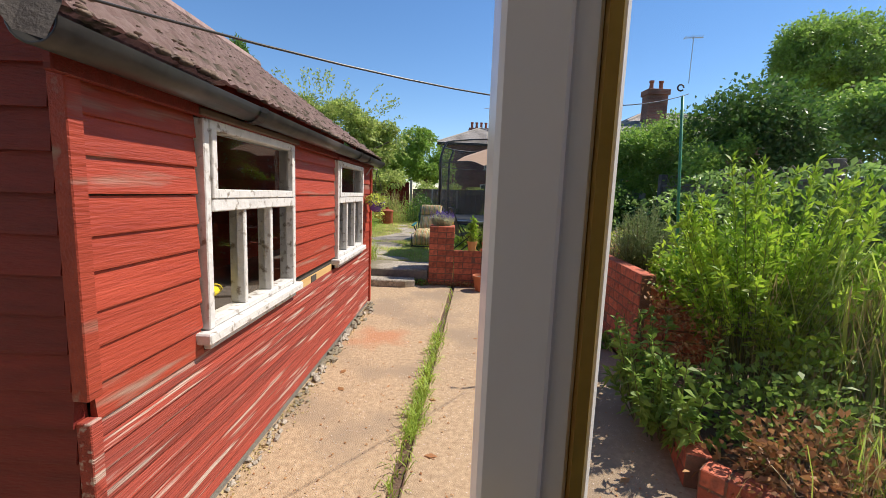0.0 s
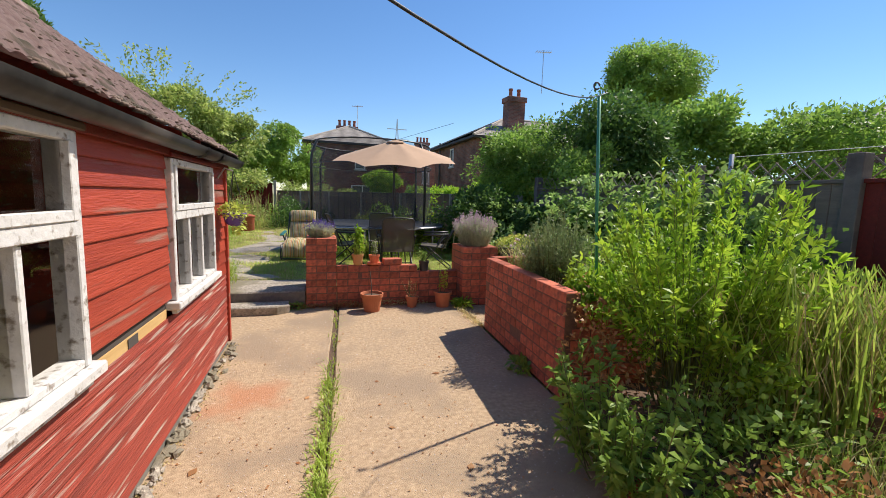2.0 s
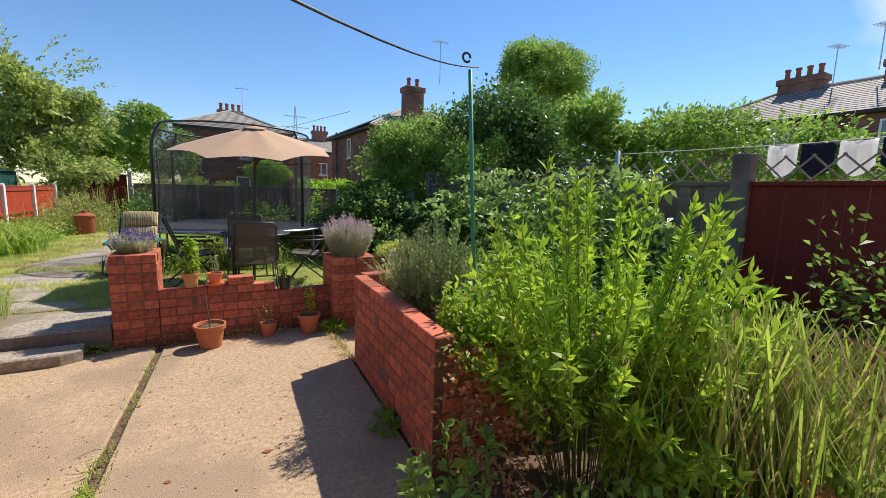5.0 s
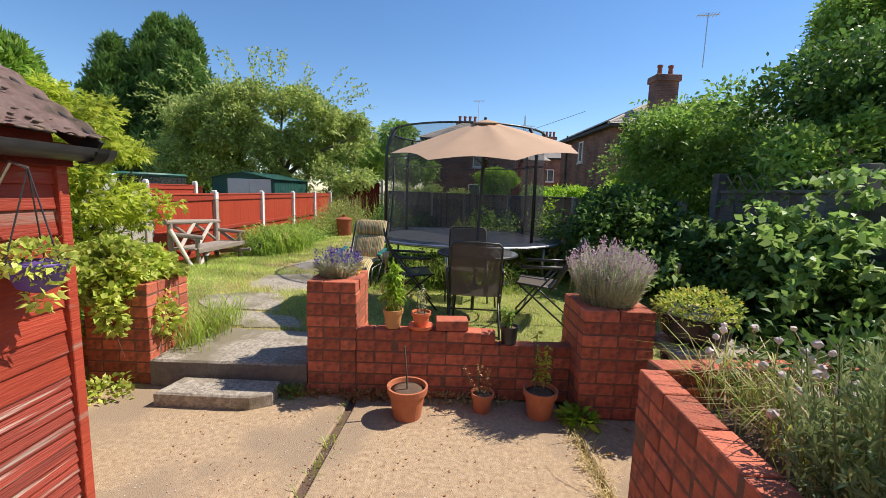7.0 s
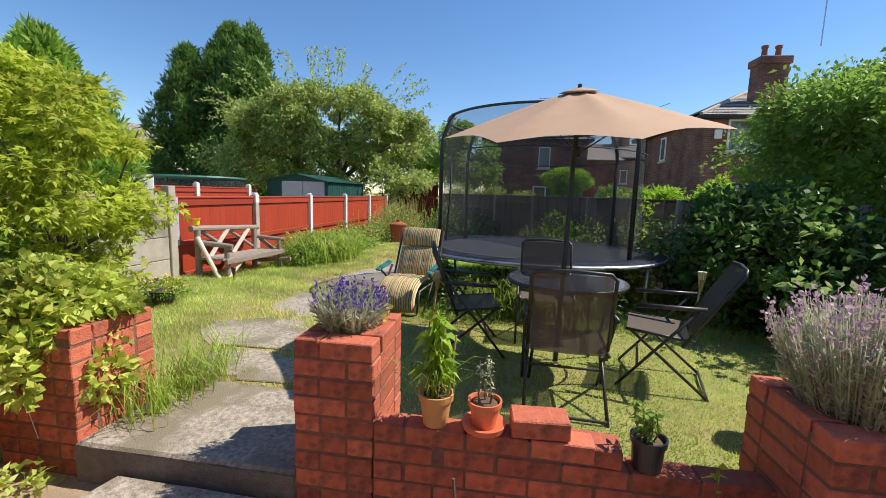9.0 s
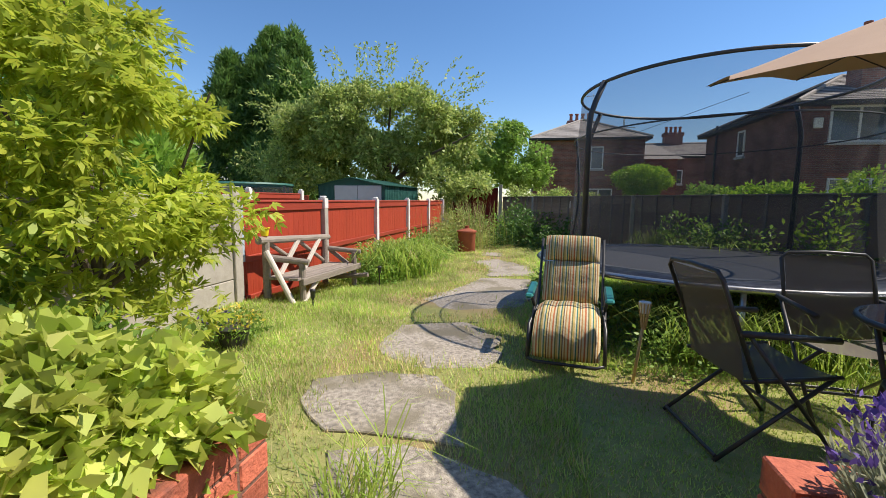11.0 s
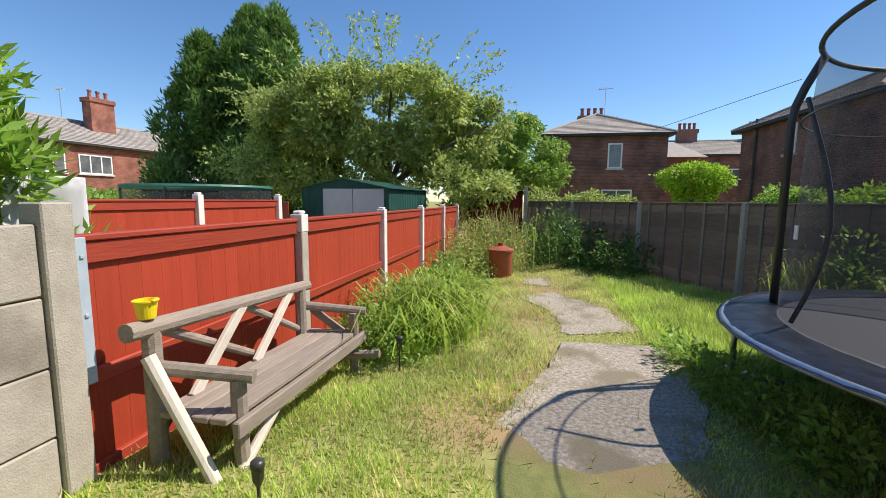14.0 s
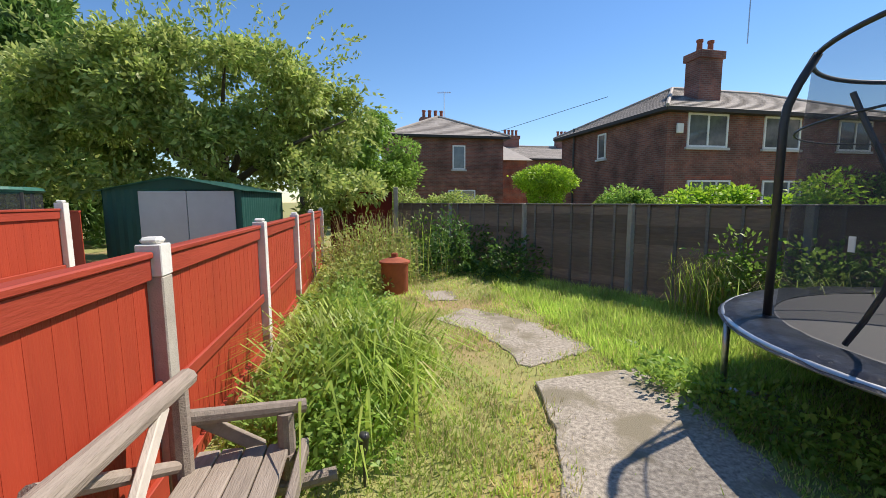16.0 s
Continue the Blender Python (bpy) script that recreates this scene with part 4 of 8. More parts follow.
def red_panel(x, y0, y1, z0, top, label="bright red-painted feather-edge fence panel", mat_b="red_fence", mat_r="red_fence_rail"):
    t = thing("garden_fence", (x, y0, z0), label, "fence", "red fence panels")
    L, n = y1 - y0, max(6, round((y1 - y0) / 0.115))
    h = top - z0
    for i in range(n):
        a, b = L * i / n, L * (i + 1) / n
        bm = bmesh.new()
        v = [bm.verts.new(c) for c in ((0, a, 0.02), (0.0070, a, 0.02), (0.006, b + 0.004, 0.02), (0, b + 0.004, 0.02), (0, a, h - 0.03), (0.0070, a, h - 0.03), (0.006, b + 0.004, h - 0.03), (0, b + 0.004, h - 0.03))]
        for f in ((0, 1, 2, 3), (7, 6, 5, 4), (0, 4, 5, 1), (1, 5, 6, 2), (2, 6, 7, 3), (3, 7, 4, 0)):
            bm.faces.new([v[k] for k in f])
        part("board", bm, mat_b, t)
    part("capping", Span((-0.03, 0, h - 0.03), (0.045, L, h), 0.006), mat_r, t)
    part("top_rail", Span((0.017, 0, h - 0.125), (0.032, L, h - 0.032), 0.003), mat_r, t)
    part("arris_rail", Span((0.017, 0, h * 0.42), (0.040, L, h * 0.42 + 0.075), 0.006), mat_r, t)
    part("gravel_board", Span((-0.02, 0, -0.1), (0.03, L, 0.12), 0.004), mat_r, t)
    return t


FY = [9.77, 11.62, 13.62, 15.62, 17.55, 19.4]
for i, y in enumerate(FY):
    if i:
        post("fence_post", FX, y, 1.36 - lawn_z(FX, y), lawn_z(FX, y), 0.86 if i > 1 else 0.14)
for a, b in zip(FY, FY[1:]):
    fp = red_panel(FX - 0.02, a + 0.055, b - 0.055, lawn_z(FX, (a + b) / 2) - 0.02, 1.30)
    if a == FY[0]:
        strip = Span((0.046, 0.005, 0.50), (0.060, 0.055, 1.13), 0.003)
        for z in (0.56, 0.80, 1.05):
            box(strip, (0.063, 0.03, z), (0.008, 0.016, 0.016), None, 0.002)
        part("edge_strip", strip, "pale_steel", fp, "pale blue-grey metal strip screwed to the fence end")
# concrete panel wall
for y in (5.95, 7.86, 9.77):
    post("fence_post", FX, y, 1.435 - 0.2, 0.2, 0.0, 0.115, "bare weathered concrete fence post")
for a, b in ((5.95, 7.86), (7.86, 9.77)):
    t = thing("concrete_panel_wall", (FX, a, 0.2), "weathered grey concrete panel fence", "wall")
    for k in range(4):
        part("panel", Span((-0.03, 0.06, 0.02 + 0.285 * k), (0.03, b - a - 0.06, 0.298 + 0.285 * k), 0.006), "concrete", t)
# neighbour's red fences
NX = -6.2
for y in (9.9, 11.8, 13.65, 15.6):
    post("fence_post", NX, y, 1.42, 0.12, 0.9)
for a, b in ((9.9, 11.8), (11.8, 13.65), (13.65, 15.6)):
    red_panel(NX - 0.02, a + 0.055, b - 0.055, 0.1, 1.44)
nf = thing("garden_fence", (-6.35, 16.2, 0.1), "red-painted panel closing off the neighbouring plot", "fence", "red fence panels", rz=90)
for i in range(22):
    part("board", Span((-0.008, 0.0 + 0.117 * i, 0), (0.008 + 0.006 * (i % 2), 0.114 + 0.117 * i, 1.27), 0.002), "red_fence", nf)
part("capping", Span((-0.03, 0, 1.27), (0.03, 2.6, 1.30), 0.005), "red_fence_rail", nf)


def lap_panel(p, q, z0, top, label, material="dark_fence", battens=5, group="grey lap fence panels", posts=True):
    """A larch-lap panel: overlapping horizontal boards and upright battens."""
    p, q = Vector((*p, 0)), Vector((*q, 0))
    d = q - p
    t = thing("garden_fence", (p.x, p.y, z0), label, "fence", group, rz=math.degrees(math.atan2(d.y, d.x)))
    L, h = d.length - 0.1, top - z0
    n = round(h / 0.14)
    for i in range(n):
        z = h * i / n
        bm = bmesh.new()
        k = h / n
        w = [0.006 * RNG.normal() for _ in range(9)]
        lo = [bm.verts.new((0.05 + L * j / 8, -0.020 + 0.002 * w[j], z - 0.012 + w[j])) for j in range(9)]
        hi = [bm.verts.new((0.05 + L * j / 8, -0.006, z + k)) for j in range(9)]
        for j in range(8):
            bm.faces.new((lo[j], lo[j + 1], hi[j + 1], hi[j]))
        bmesh.ops.solidify(bm, geom=list(bm.faces), thickness=-0.009)
        part("board", bm, material, t)
    for i in range(battens):
        x = 0.05 + (L - 0.04) * (i + 0.5) / battens
        part("batten", Span((x, -0.045, 0), (x + 0.04, -0.022, h), 0.003), material, t)
    part("capping", Span((0.05, -0.05, h), (0.05 + L, 0.02, h + 0.02), 0.004), material, t)
    return t


BF = [(-1.6, 20.56), (-0.56, 18.77), (0.486, 16.984), (1.434, 15.146), (2.37, 13.32), (3.30, 11.5), (4.25, 9.66)]
for a, b in zip(BF, BF[1:]):
    lap_panel(a, b, 0.06, 1.43, "weathered dark grey lap fence panel with upright battens")
for x, y in BF[1:]:
    post("fence_post", x, y, 1.40, 0.05, 0.0, 0.10, "weathered grey concrete fence post")
lap_panel((-3.36, 20.5), (-1.7, 20.45), 0.1, 1.72, "dark brown fence panel at the end of the garden", "red_dark", 3, "brown fence panels")
post("fence_post", -1.66, 20.42, 1.75, 0.1, 0.0, 0.11, "pale concrete fence post", mlow="concrete")
# boundary on the sunny side
RX = 4.32
for y in (2.28, 3.82, 5.34, 7.16, 9.0):
    post("fence_post", RX, y, 1.84, -0.04, 0.0, 0.12, "dark weathered concrete fence post", mlow="concrete_dark")
for a, b, m in ((2.28, 3.82, "red_dark"), (3.82, 5.34, "dark_fence"), (5.34, 7.16, "dark_fence"), (7.16, 9.0, "dark_fence")):
    t = thing("garden_fence", (RX, a + 0.06, -0.04), "dark red upright-board fence panel" if m == "red_dark" else "weathered dark fence panel", "fence", "boundary fence panels")
    n = 13
    for i in range(n):
        w = (b - a - 0.12) / n
        part("board", Span((-0.01 - 0.004 * (i % 2), i * w, 0.02), (0.01, i * w + w - 0.004, 1.60), 0.002), m, t)
    part("capping", Span((-0.035, 0, 1.60), (0.03, b - a - 0.12, 1.635), 0.004), m, t)
    tr = thing("trellis", (RX, a + 0.06, 1.60), "thin grey diagonal trellis along the fence top", "trellis", "trellises")
    L = b - a - 0.12
    for i in range(9):
        for s in (0, 1):
            y0, y1 = L * i / 9 - 0.04, L * i / 9 + 0.13
            if s:
                y0, y1 = y1, y0
            part("lath", Bar((0.0 + 0.012 * s, max(0, min(L, y0)), 0.0), (0.0 + 0.012 * s, max(0, min(L, y1)), 0.17), 0.007, 0.012), "grey_timber", tr)
pier = thing("gate_pier", (3.93, 1.60, -0.02), "tall dark weathered concrete gate pier with a flat cap", "pier")
part("shaft", Span((0, 0, 0), (0.34, 0.30, 1.72), 0.012), "concrete_dark", pier)
part("cap", Span((-0.05, -0.05, 1.72), (0.39, 0.35, 1.84), 0.012), "concrete_dark", pier)
gate = thing("gate", (4.45, 1.2, 0.02), "dark red wooden side gate", "gate")
for i in range(8):
    part("board", Span((0.13 * i, 0, 0.05), (0.13 * i + 0.126, 0.02, 1.7), 0.003), "red_dark", gate)
part("rail", Span((0, 0.021, 0.3), (1.04, 0.045, 0.4), 0.003), "red_dark", gate)
part("rail", Span((0, 0.021, 1.35), (1.04, 0.045, 1.45), 0.003), "red_dark", gate)


# ---- houses round about ----
def house(name, x0, y0, x1, y1, eave, ridge, label, rz=0.0, origin=(0, 0), hip=0.5, axis="x", brick="house_brick"):
    """A brick house with a hipped roof: walls, eaves and slated slopes."""
    t = thing(name, (origin[0], origin[1], 0), label, "house", "surrounding houses", rz=rz)
    bm = Span((x0, y0, -0.2), (x1, y1, eave))
    part("wall", bm, brick, t)
    o = 0.32
    X0, X1, Y0, Y1 = x0 - o, x1 + o, y0 - o, y1 + o
    part("eaves_board", Span((X0, Y0, eave - 0.02), (X1, Y1, eave + 0.12), 0.01), "dark_trim", t, "dark gutter and soffit")
    if axis == "x":
        m = (Y0 + Y1) / 2
        run = (Y1 - Y0) / 2 * hip
        a, b = (X0 + run, m), (X1 - run, m)
        planes = (((X0, Y0), (X1, Y0), b, a), ((X1, Y1), (X0, Y1), a, b), ((X0, Y1), (X0, Y0), a, a), ((X1, Y0), (X1, Y1), b, b))
    else:
        m = (X0 + X1) / 2
        run = (X1 - X0) / 2 * hip
        a, b = (m, Y0 + run), (m, Y1 - run)
        planes = (((X1, Y0), (X1, Y1), b, a), ((X0, Y1), (X0, Y0), a, b), ((X0, Y0), (X1, Y0), a, a), ((X1, Y1), (X0, Y1), b, b))
    bm = bmesh.new()
    ez = eave + 0.10
    for p, q, r, s in planes:
        n = 16
        for i in range(n):
            u0, u1 = i / n, (i + 1) / n
            def L(a, b, u):
                return (a[0] + (b[0] - a[0]) * u, a[1] + (b[1] - a[1]) * u)
            c = [L(p, s, u0), L(q, r, u0), L(q, r, u1), L(p, s, u1)]
            z0, z1 = ez + (ridge - ez) * u0, ez + (ridge - ez) * u1
            m2 = max(3, int(math.hypot(c[1][0] - c[0][0], c[1][1] - c[0][1]) / 0.6))
            for k in range(m2):
                if u1 == 1 and c[2] == c[3] and k:
                    continue
                a0, a1 = L(c[0], c[1], k / m2), L(c[0], c[1], (k + 1) / m2)
                b0, b1 = L(c[3], c[2], k / m2), L(c[3], c[2], (k + 1) / m2)
                vv = [bm.verts.new(w) for w in ((*a0, z0 + 0.02), (*a1, z0 + 0.02), (*b1, z1), (*b0, z1))]
                try:
                    bm.faces.new(vv)
                except ValueError:
                    pass
    part("roof", bm, "slate", t, "weathered grey-brown slate hipped roof")
    part("roof_base", roof_base((X0, X1, Y0, Y1), a, b, ez - 0.02, ridge - 0.03), "dark_trim", t)
    rb = Tube([(*a, ridge + 0.02), (*b, ridge + 0.02)], 0.09, 6)
    for cx, cy, e in ((X0, Y0, a), (X1, Y0, a if axis != "x" else b), (X0, Y1, a if axis == "x" else b), (X1, Y1, b)):
        tube(rb, [(cx, cy, ez + 0.03), (*e, ridge + 0.03)], 0.07, 6)
    part("ridge_tiles", rb, "slate", t)
    return t


def roof_base(r, a, b, z, zr):
    bm = bmesh.new()
    c = [bm.verts.new(v) for v in ((r[0], r[2], z), (r[1], r[2], z), (r[1], r[3], z), (r[0], r[3], z), (*a, zr), (*b, zr))]
    bmesh.ops.convex_hull(bm, input=c)
    return bm


def house_window(parent, x, y, z, w, h, face, lights=2, label="white-framed house window"):
    """face: 's' looks along -y, 'w' along -x, 'e' along +x."""
    rz = {"s": 0, "w": -90, "e": 90}[face]
    t = new("window")
    t.parent = parent
    t.empty_display_size = 0.1
    t.matrix_basis = pose(x, y, z, 0, 0, rz)
    tagged(t, label)
    bm = bmesh.new()
    f = 0.07
    for lo, hi in (((0, -0.05, 0), (f, 0.03, h)), ((w - f, -0.05, 0), (w, 0.03, h)), ((f, -0.05, 0), (w - f, 0.03, f)), ((f, -0.05, h - f), (w - f, 0.03, h))):
        span(bm, lo, hi)
    for k in range(1, lights):
        span(bm, (w * k / lights - 0.035, -0.05, f), (w * k / lights + 0.035, 0.03, h - f))
    part("frame", bm, "upvc", t)
    part("sill", Span((-0.08, -0.10, -0.09), (w + 0.08, 0.02, -0.002)), "cement_grey", t)
    part("pane", Span((f, -0.02, f), (w - f, -0.012, h - f)), "window_dark", t, "glass with pale net curtain behind")
    part("lintel", Span((-0.1, -0.012, h + 0.003), (w + 0.1, 0.02, h + 0.16)), "house_brick_red", t)


def chimney(parent, x, y, z0, z1, sx, sy, pots, brick="house_brick"):
    part("chimney", span(Span((x - sx / 2, y - sy / 2, z0), (x + sx / 2, y + sy / 2, z1 - 0.3)), (x - sx / 2 - 0.08, y - sy / 2 - 0.08, z1 - 0.298), (x + sx / 2 + 0.08, y + sy / 2 + 0.08, z1), 0.02), brick, parent, "tall brick chimney stack")
    long = sx >= sy
    for i in range(pots):
        k = ((i + 0.5) / pots - 0.5) * (sx if long else sy)
        part("chimney_pot", Lathe([(0.13, 0), (0.11, 0.1), (0.10, 0.38), (0.13, 0.42), (0.13, 0.5), (0.09, 0.5)], 10, (x + (k if long else 0), y + (0 if long else k), z1)), "chimney_pot", parent)


def aerial(x, y, z, h=1.6):
    t = thing("tv_aerial", (x, y, z), "thin metal television aerial on a mast", "aerial", "aerials")
    part("mast", Tube([(0, 0, 0), (0, 0, h)], 0.025, 6), "galvanised", t)
    part("boom", Tube([(-0.45, 0.1, h - 0.1), (0.45, -0.1, h - 0.1)], 0.02, 5), "galvanised", t)
    bm = bmesh.new()
    for i in range(7):
        k = -0.4 + 0.13 * i
        tube(bm, [(k - 0.05, -0.25 - k * 0.22, h - 0.08), (k + 0.05, 0.25 - k * 0.22, h - 0.08)], 0.012, 4)
    part("element", bm, "galvanised", t)


wd = mat("window_dark", (0.05, 0.06, 0.07), (0.22, 0.23, 0.24), scale=0.8, rough=0.05, spec=0.9)
h1 = house("house", 0, 0, 6.4, 8.5, 5.0, 6.75, "brick house with a hipped slate roof beyond the fence", rz=1.5, origin=(-0.75, 33.1), axis="y", hip=1.0)
house_window(h1, 3.35, 0, 3.25, 0.75, 1.35, "s", 1)
house_window(h1, 3.1, 0, 0.9, 1.6, 1.2, "s", 2)
chimney(h1, 3.2, 5.0, 5.5, 7.0, 1.6, 0.6, 4)
part("annexe_wall", Span((6.42, 3, -0.2), (9.2, 8, 4.1)), "house_brick_red", h1)
an = bmesh.new()
vs = [an.verts.new(v) for v in ((6.4, 2.7, 4.1), (9.5, 2.7, 4.1), (9.5, 8, 4.1), (6.4, 8, 4.1), (6.4, 5.3, 5.3), (8.4, 5.3, 5.3))]
bmesh.ops.convex_hull(an, input=vs)
part("annexe_roof", an, "slate", h1)
aerial(3.2, 38.6, 7.0, 1.9)
h2 = house("house", 0, 0, 11.5, 7.5, 4.6, 6.45, "large brick semi-detached house with chimney and white windows", rz=2.0, origin=(8.2, 23.0), axis="x", hip=0.9)
chimney(h2, 3.0, 1.7, 5.2, 7.3, 1.05, 0.75, 2)
for x in (0.95, 4.35):
    house_window(h2, x - 0.12, 0, 3.38, 1.75, 1.2, "s", 2)
    house_window(h2, x, 0, 0.9, 1.9, 1.3, "s", 3)
house_window(h2, 7.9, 0, 3.38, 1.75, 1.2, "s", 2)
house_window(h2, 0, 4.2, 3.3, 0.6, 1.1, "w", 1)
part("downpipe", Tube([(-0.08, 6.2, 5.0), (-0.08, 6.2, 0)], 0.05, 8), "black_plastic", h2)
part("alarm_box", Span((0.35, -0.09, 3.85), (0.62, -0.004, 4.2), 0.02), "upvc", h2, "white alarm box")
aerial(12.6, 24.3, 7.6, 2.4)
h3 = house("house", 0, 0, 13, 7, 4.7, 6.2, "far terrace with pale roof and white windows", rz=0, origin=(6.5, 42.0), axis="x", hip=0.2)
for x in (2.2, 5.4, 8.6):
    house_window(h3, x, 0, 2.7, 1.7, 1.1, "s", 3)
    house_window(h3, x, 0, 0.3, 1.7, 1.1, "s", 3)
chimney(h3, 4.0, 3.5, 5.6, 7.1, 1.4, 0.6, 4)
chimney(h3, 9.0, 3.5, 5.6, 7.1, 1.4, 0.6, 4)
h4 = house("house", -7, 0, 0, 16, 4.6, 6.5, "brick terrace with grey slates and a red chimney", origin=(-28.6, 23.5), axis="y", hip=0.1, rz=-6, brick="house_brick_red")
for y in (3.0, 5.6, 10.0, 13):
    house_window(h4, 0, y, 2.9, 1.9, 1.15, "e", 3)
chimney(h4, -2.4, 8.6, 5.2, 8.0, 0.8, 1.5, 3, "house_brick_red")
aerial(-31.5, 31.0, 6.5, 2.0)
h5 = house("house", 0, 0, 6.2, 12.6, 5.0, 6.95, "brick terrace with dark slate roof and rows of chimney pots", origin=(23.4, 3.9), axis="y", hip=1.0, brick="house_brick")
for y, w, z, n in ((4.65, 1.6, 3.68, 3), (8.6, 1.6, 3.68, 3)):
    house_window(h5, 0, y, z, w, 1.05, "w", n, "pale blue-framed house window")
    house_window(h5, 0, y, 0.9, w, 1.2, "w", n, "pale blue-framed house window")
house_window(h5, 0, 1.85, 4.05, 0.65, 0.75, "w", 1, "small white-framed house window")
part("alarm_box", Span((-0.09, 2.75, 4.05), (-0.004, 3.05, 4.35), 0.02), "upvc", h5, "white alarm box")
part("downpipe", Tube([(-0.06, 2.3 + 1.15, 4.95), (-0.06, 2.3 + 1.15, 0)], 0.045, 8), "black_plastic", h5)
chimney(h5, 3.1, 8.55, 6.3, 7.55, 0.65, 1.8, 4)
chimney(h5, 3.1, 4.65, 6.3, 7.62, 0.65, 1.8, 5)
aerial(26.3, 11.2, 7.0, 1.7)
aerial(26.0, 9.6, 7.2, 1.9)


# ---- trampoline ----
TC, TR = (1.25, 10.95), 1.65


def rim_z(y):
    return 0.76 - 0.012 * (y - 9.1)


def trampoline():
    base = lawn_z(*TC)
    t = thing("trampoline", (TC[0], TC[1], base), "round black trampoline with a tall dark safety net", "trampoline")
    n = 72

    def rz(a, r):
        return rim_z(TC[1] + r * math.sin(a)) - base
    rim = [(TR * math.cos(2 * math.pi * i / n), TR * math.sin(2 * math.pi * i / n), rz(2 * math.pi * i / n, TR) - 0.03) for i in range(n + 1)]
    part("rim", Tube(rim, 0.024, 8, False), "galvanised", t, "galvanised steel ring", smooth=True)
    # pad with wrinkles
    pad = grid_mesh(180, 5, lambda u, v: ((TR + 0.035 - 0.33 * v) * math.cos(2 * math.pi * u), (TR + 0.035 - 0.33 * v) * math.sin(2 * math.pi * u), rz(2 * math.pi * u, TR - 0.3 * v) + 0.012 * math.sin(v * math.pi) + 0.010 * noise.noise(Vector((math.cos(2 * math.pi * u) * 9, math.sin(2 * math.pi * u) * 9, v * 3))) - (0.03 if v == 0 else 0)))
    bmesh.ops.solidify(pad, geom=list(pad.faces), thickness=0.012)
    part("pad", pad, "pad_navy", t, "crinkled dark blue padding", smooth=True)
    m = bmesh.new()
    c = m.verts.new((0, 0, rz(0, 0) - 0.05))
    ring = [m.verts.new(((TR - 0.27) * math.cos(2 * math.pi * i / n), (TR - 0.27) * math.sin(2 * math.pi * i / n), rz(2 * math.pi * i / n, TR - 0.27) - 0.005)) for i in range(n)]
    for i in range(n):
        m.faces.new((c, ring[i], ring[(i + 1) % n]))
    part("jumping_mat", m, "mat_black", t, "taut black woven mat")
    H = 1.68
    nr = TR - 0.30
    angs = [207, 314, 33, 140, 80, 260]
    for k, d in enumerate(angs):
        a = radians(d)
        x, y = (TR - 0.02) * math.cos(a), (TR - 0.02) * math.sin(a)
        z = rz(a, TR)
        leg = Tube([(x, y, 0), (x, y, z - 0.03)], 0.022, 8)
        tube(leg, [(x * 0.80, y * 0.80, 0.02), (x * 1.04, y * 1.04, 0.02)], 0.022, 8)
        part("leg", leg, "galvanised", t, smooth=True)
        if k in (4, 5):
            continue
        px, py = (nr + 0.06) * math.cos(a), (nr + 0.06) * math.sin(a)
        pts = [(px, py, z - 0.02), (px, py, z + H - 0.42), (px * 0.99, py * 0.99, z + H - 0.30), (px * 0.96, py * 0.96, z + H - 0.18), (px * 0.90, py * 0.90, z + H)]
        part("pole", Tube(pts, 0.026, 10), "steel_dark", t, "black foam-covered pole", smooth=True)
    top = []
    for i in range(n + 1):
        a = 2 * math.pi * i / n
        r = (nr + 0.06) * 0.90
        top.append((r * math.cos(a), r * math.sin(a), rz(a, nr) + H + 0.0))
    part("top_rail", Tube(top, 0.016, 6, False), "steel_dark", t, smooth=True)
    low = [(nr * 0.985 * math.cos(2 * math.pi * i / n), nr * 0.985 * math.sin(2 * math.pi * i / n), rz(2 * math.pi * i / n, nr) + 1.22) for i in range(n + 1)]
    part("net_band", Tube(low, 0.007, 5, False), "steel_dark", t)

    def net(u, v):
        a = 2 * math.pi * u
        f = v * v * (3 - 2 * v)
        r = nr * (1 - 0.03 * math.sin(v * math.pi)) * (1 - f ** 3) + (nr + 0.06) * 0.90 * f ** 3
        return (r * math.cos(a), r * math.sin(a), rz(a, nr) + 0.005 + H * v)
    part("net", grid_mesh(72, 14, net), "net", t, "fine dark safety netting", smooth=True)
    hem = []
    for i in range(10):
        v = i / 9
        a = radians(168 + 6 * math.sin(v * 4))
        r = nr * (0.99 - 0.06 * math.sin(v * math.pi))
        hem.append((r * math.cos(a), r * math.sin(a), rz(a, nr) + 0.02 + 1.3 * v))
    part("door_hem", Tube(hem, 0.014, 6), "steel_dark", t, "black hem of the net doorway")
    part("label_patch", Box((nr * math.cos(radians(168)) * 1.005, nr * math.sin(radians(168)), 1.15), (0.006, 0.03, 0.08)), "white_cloth", t, "white sewn label")
    return t


trampoline()


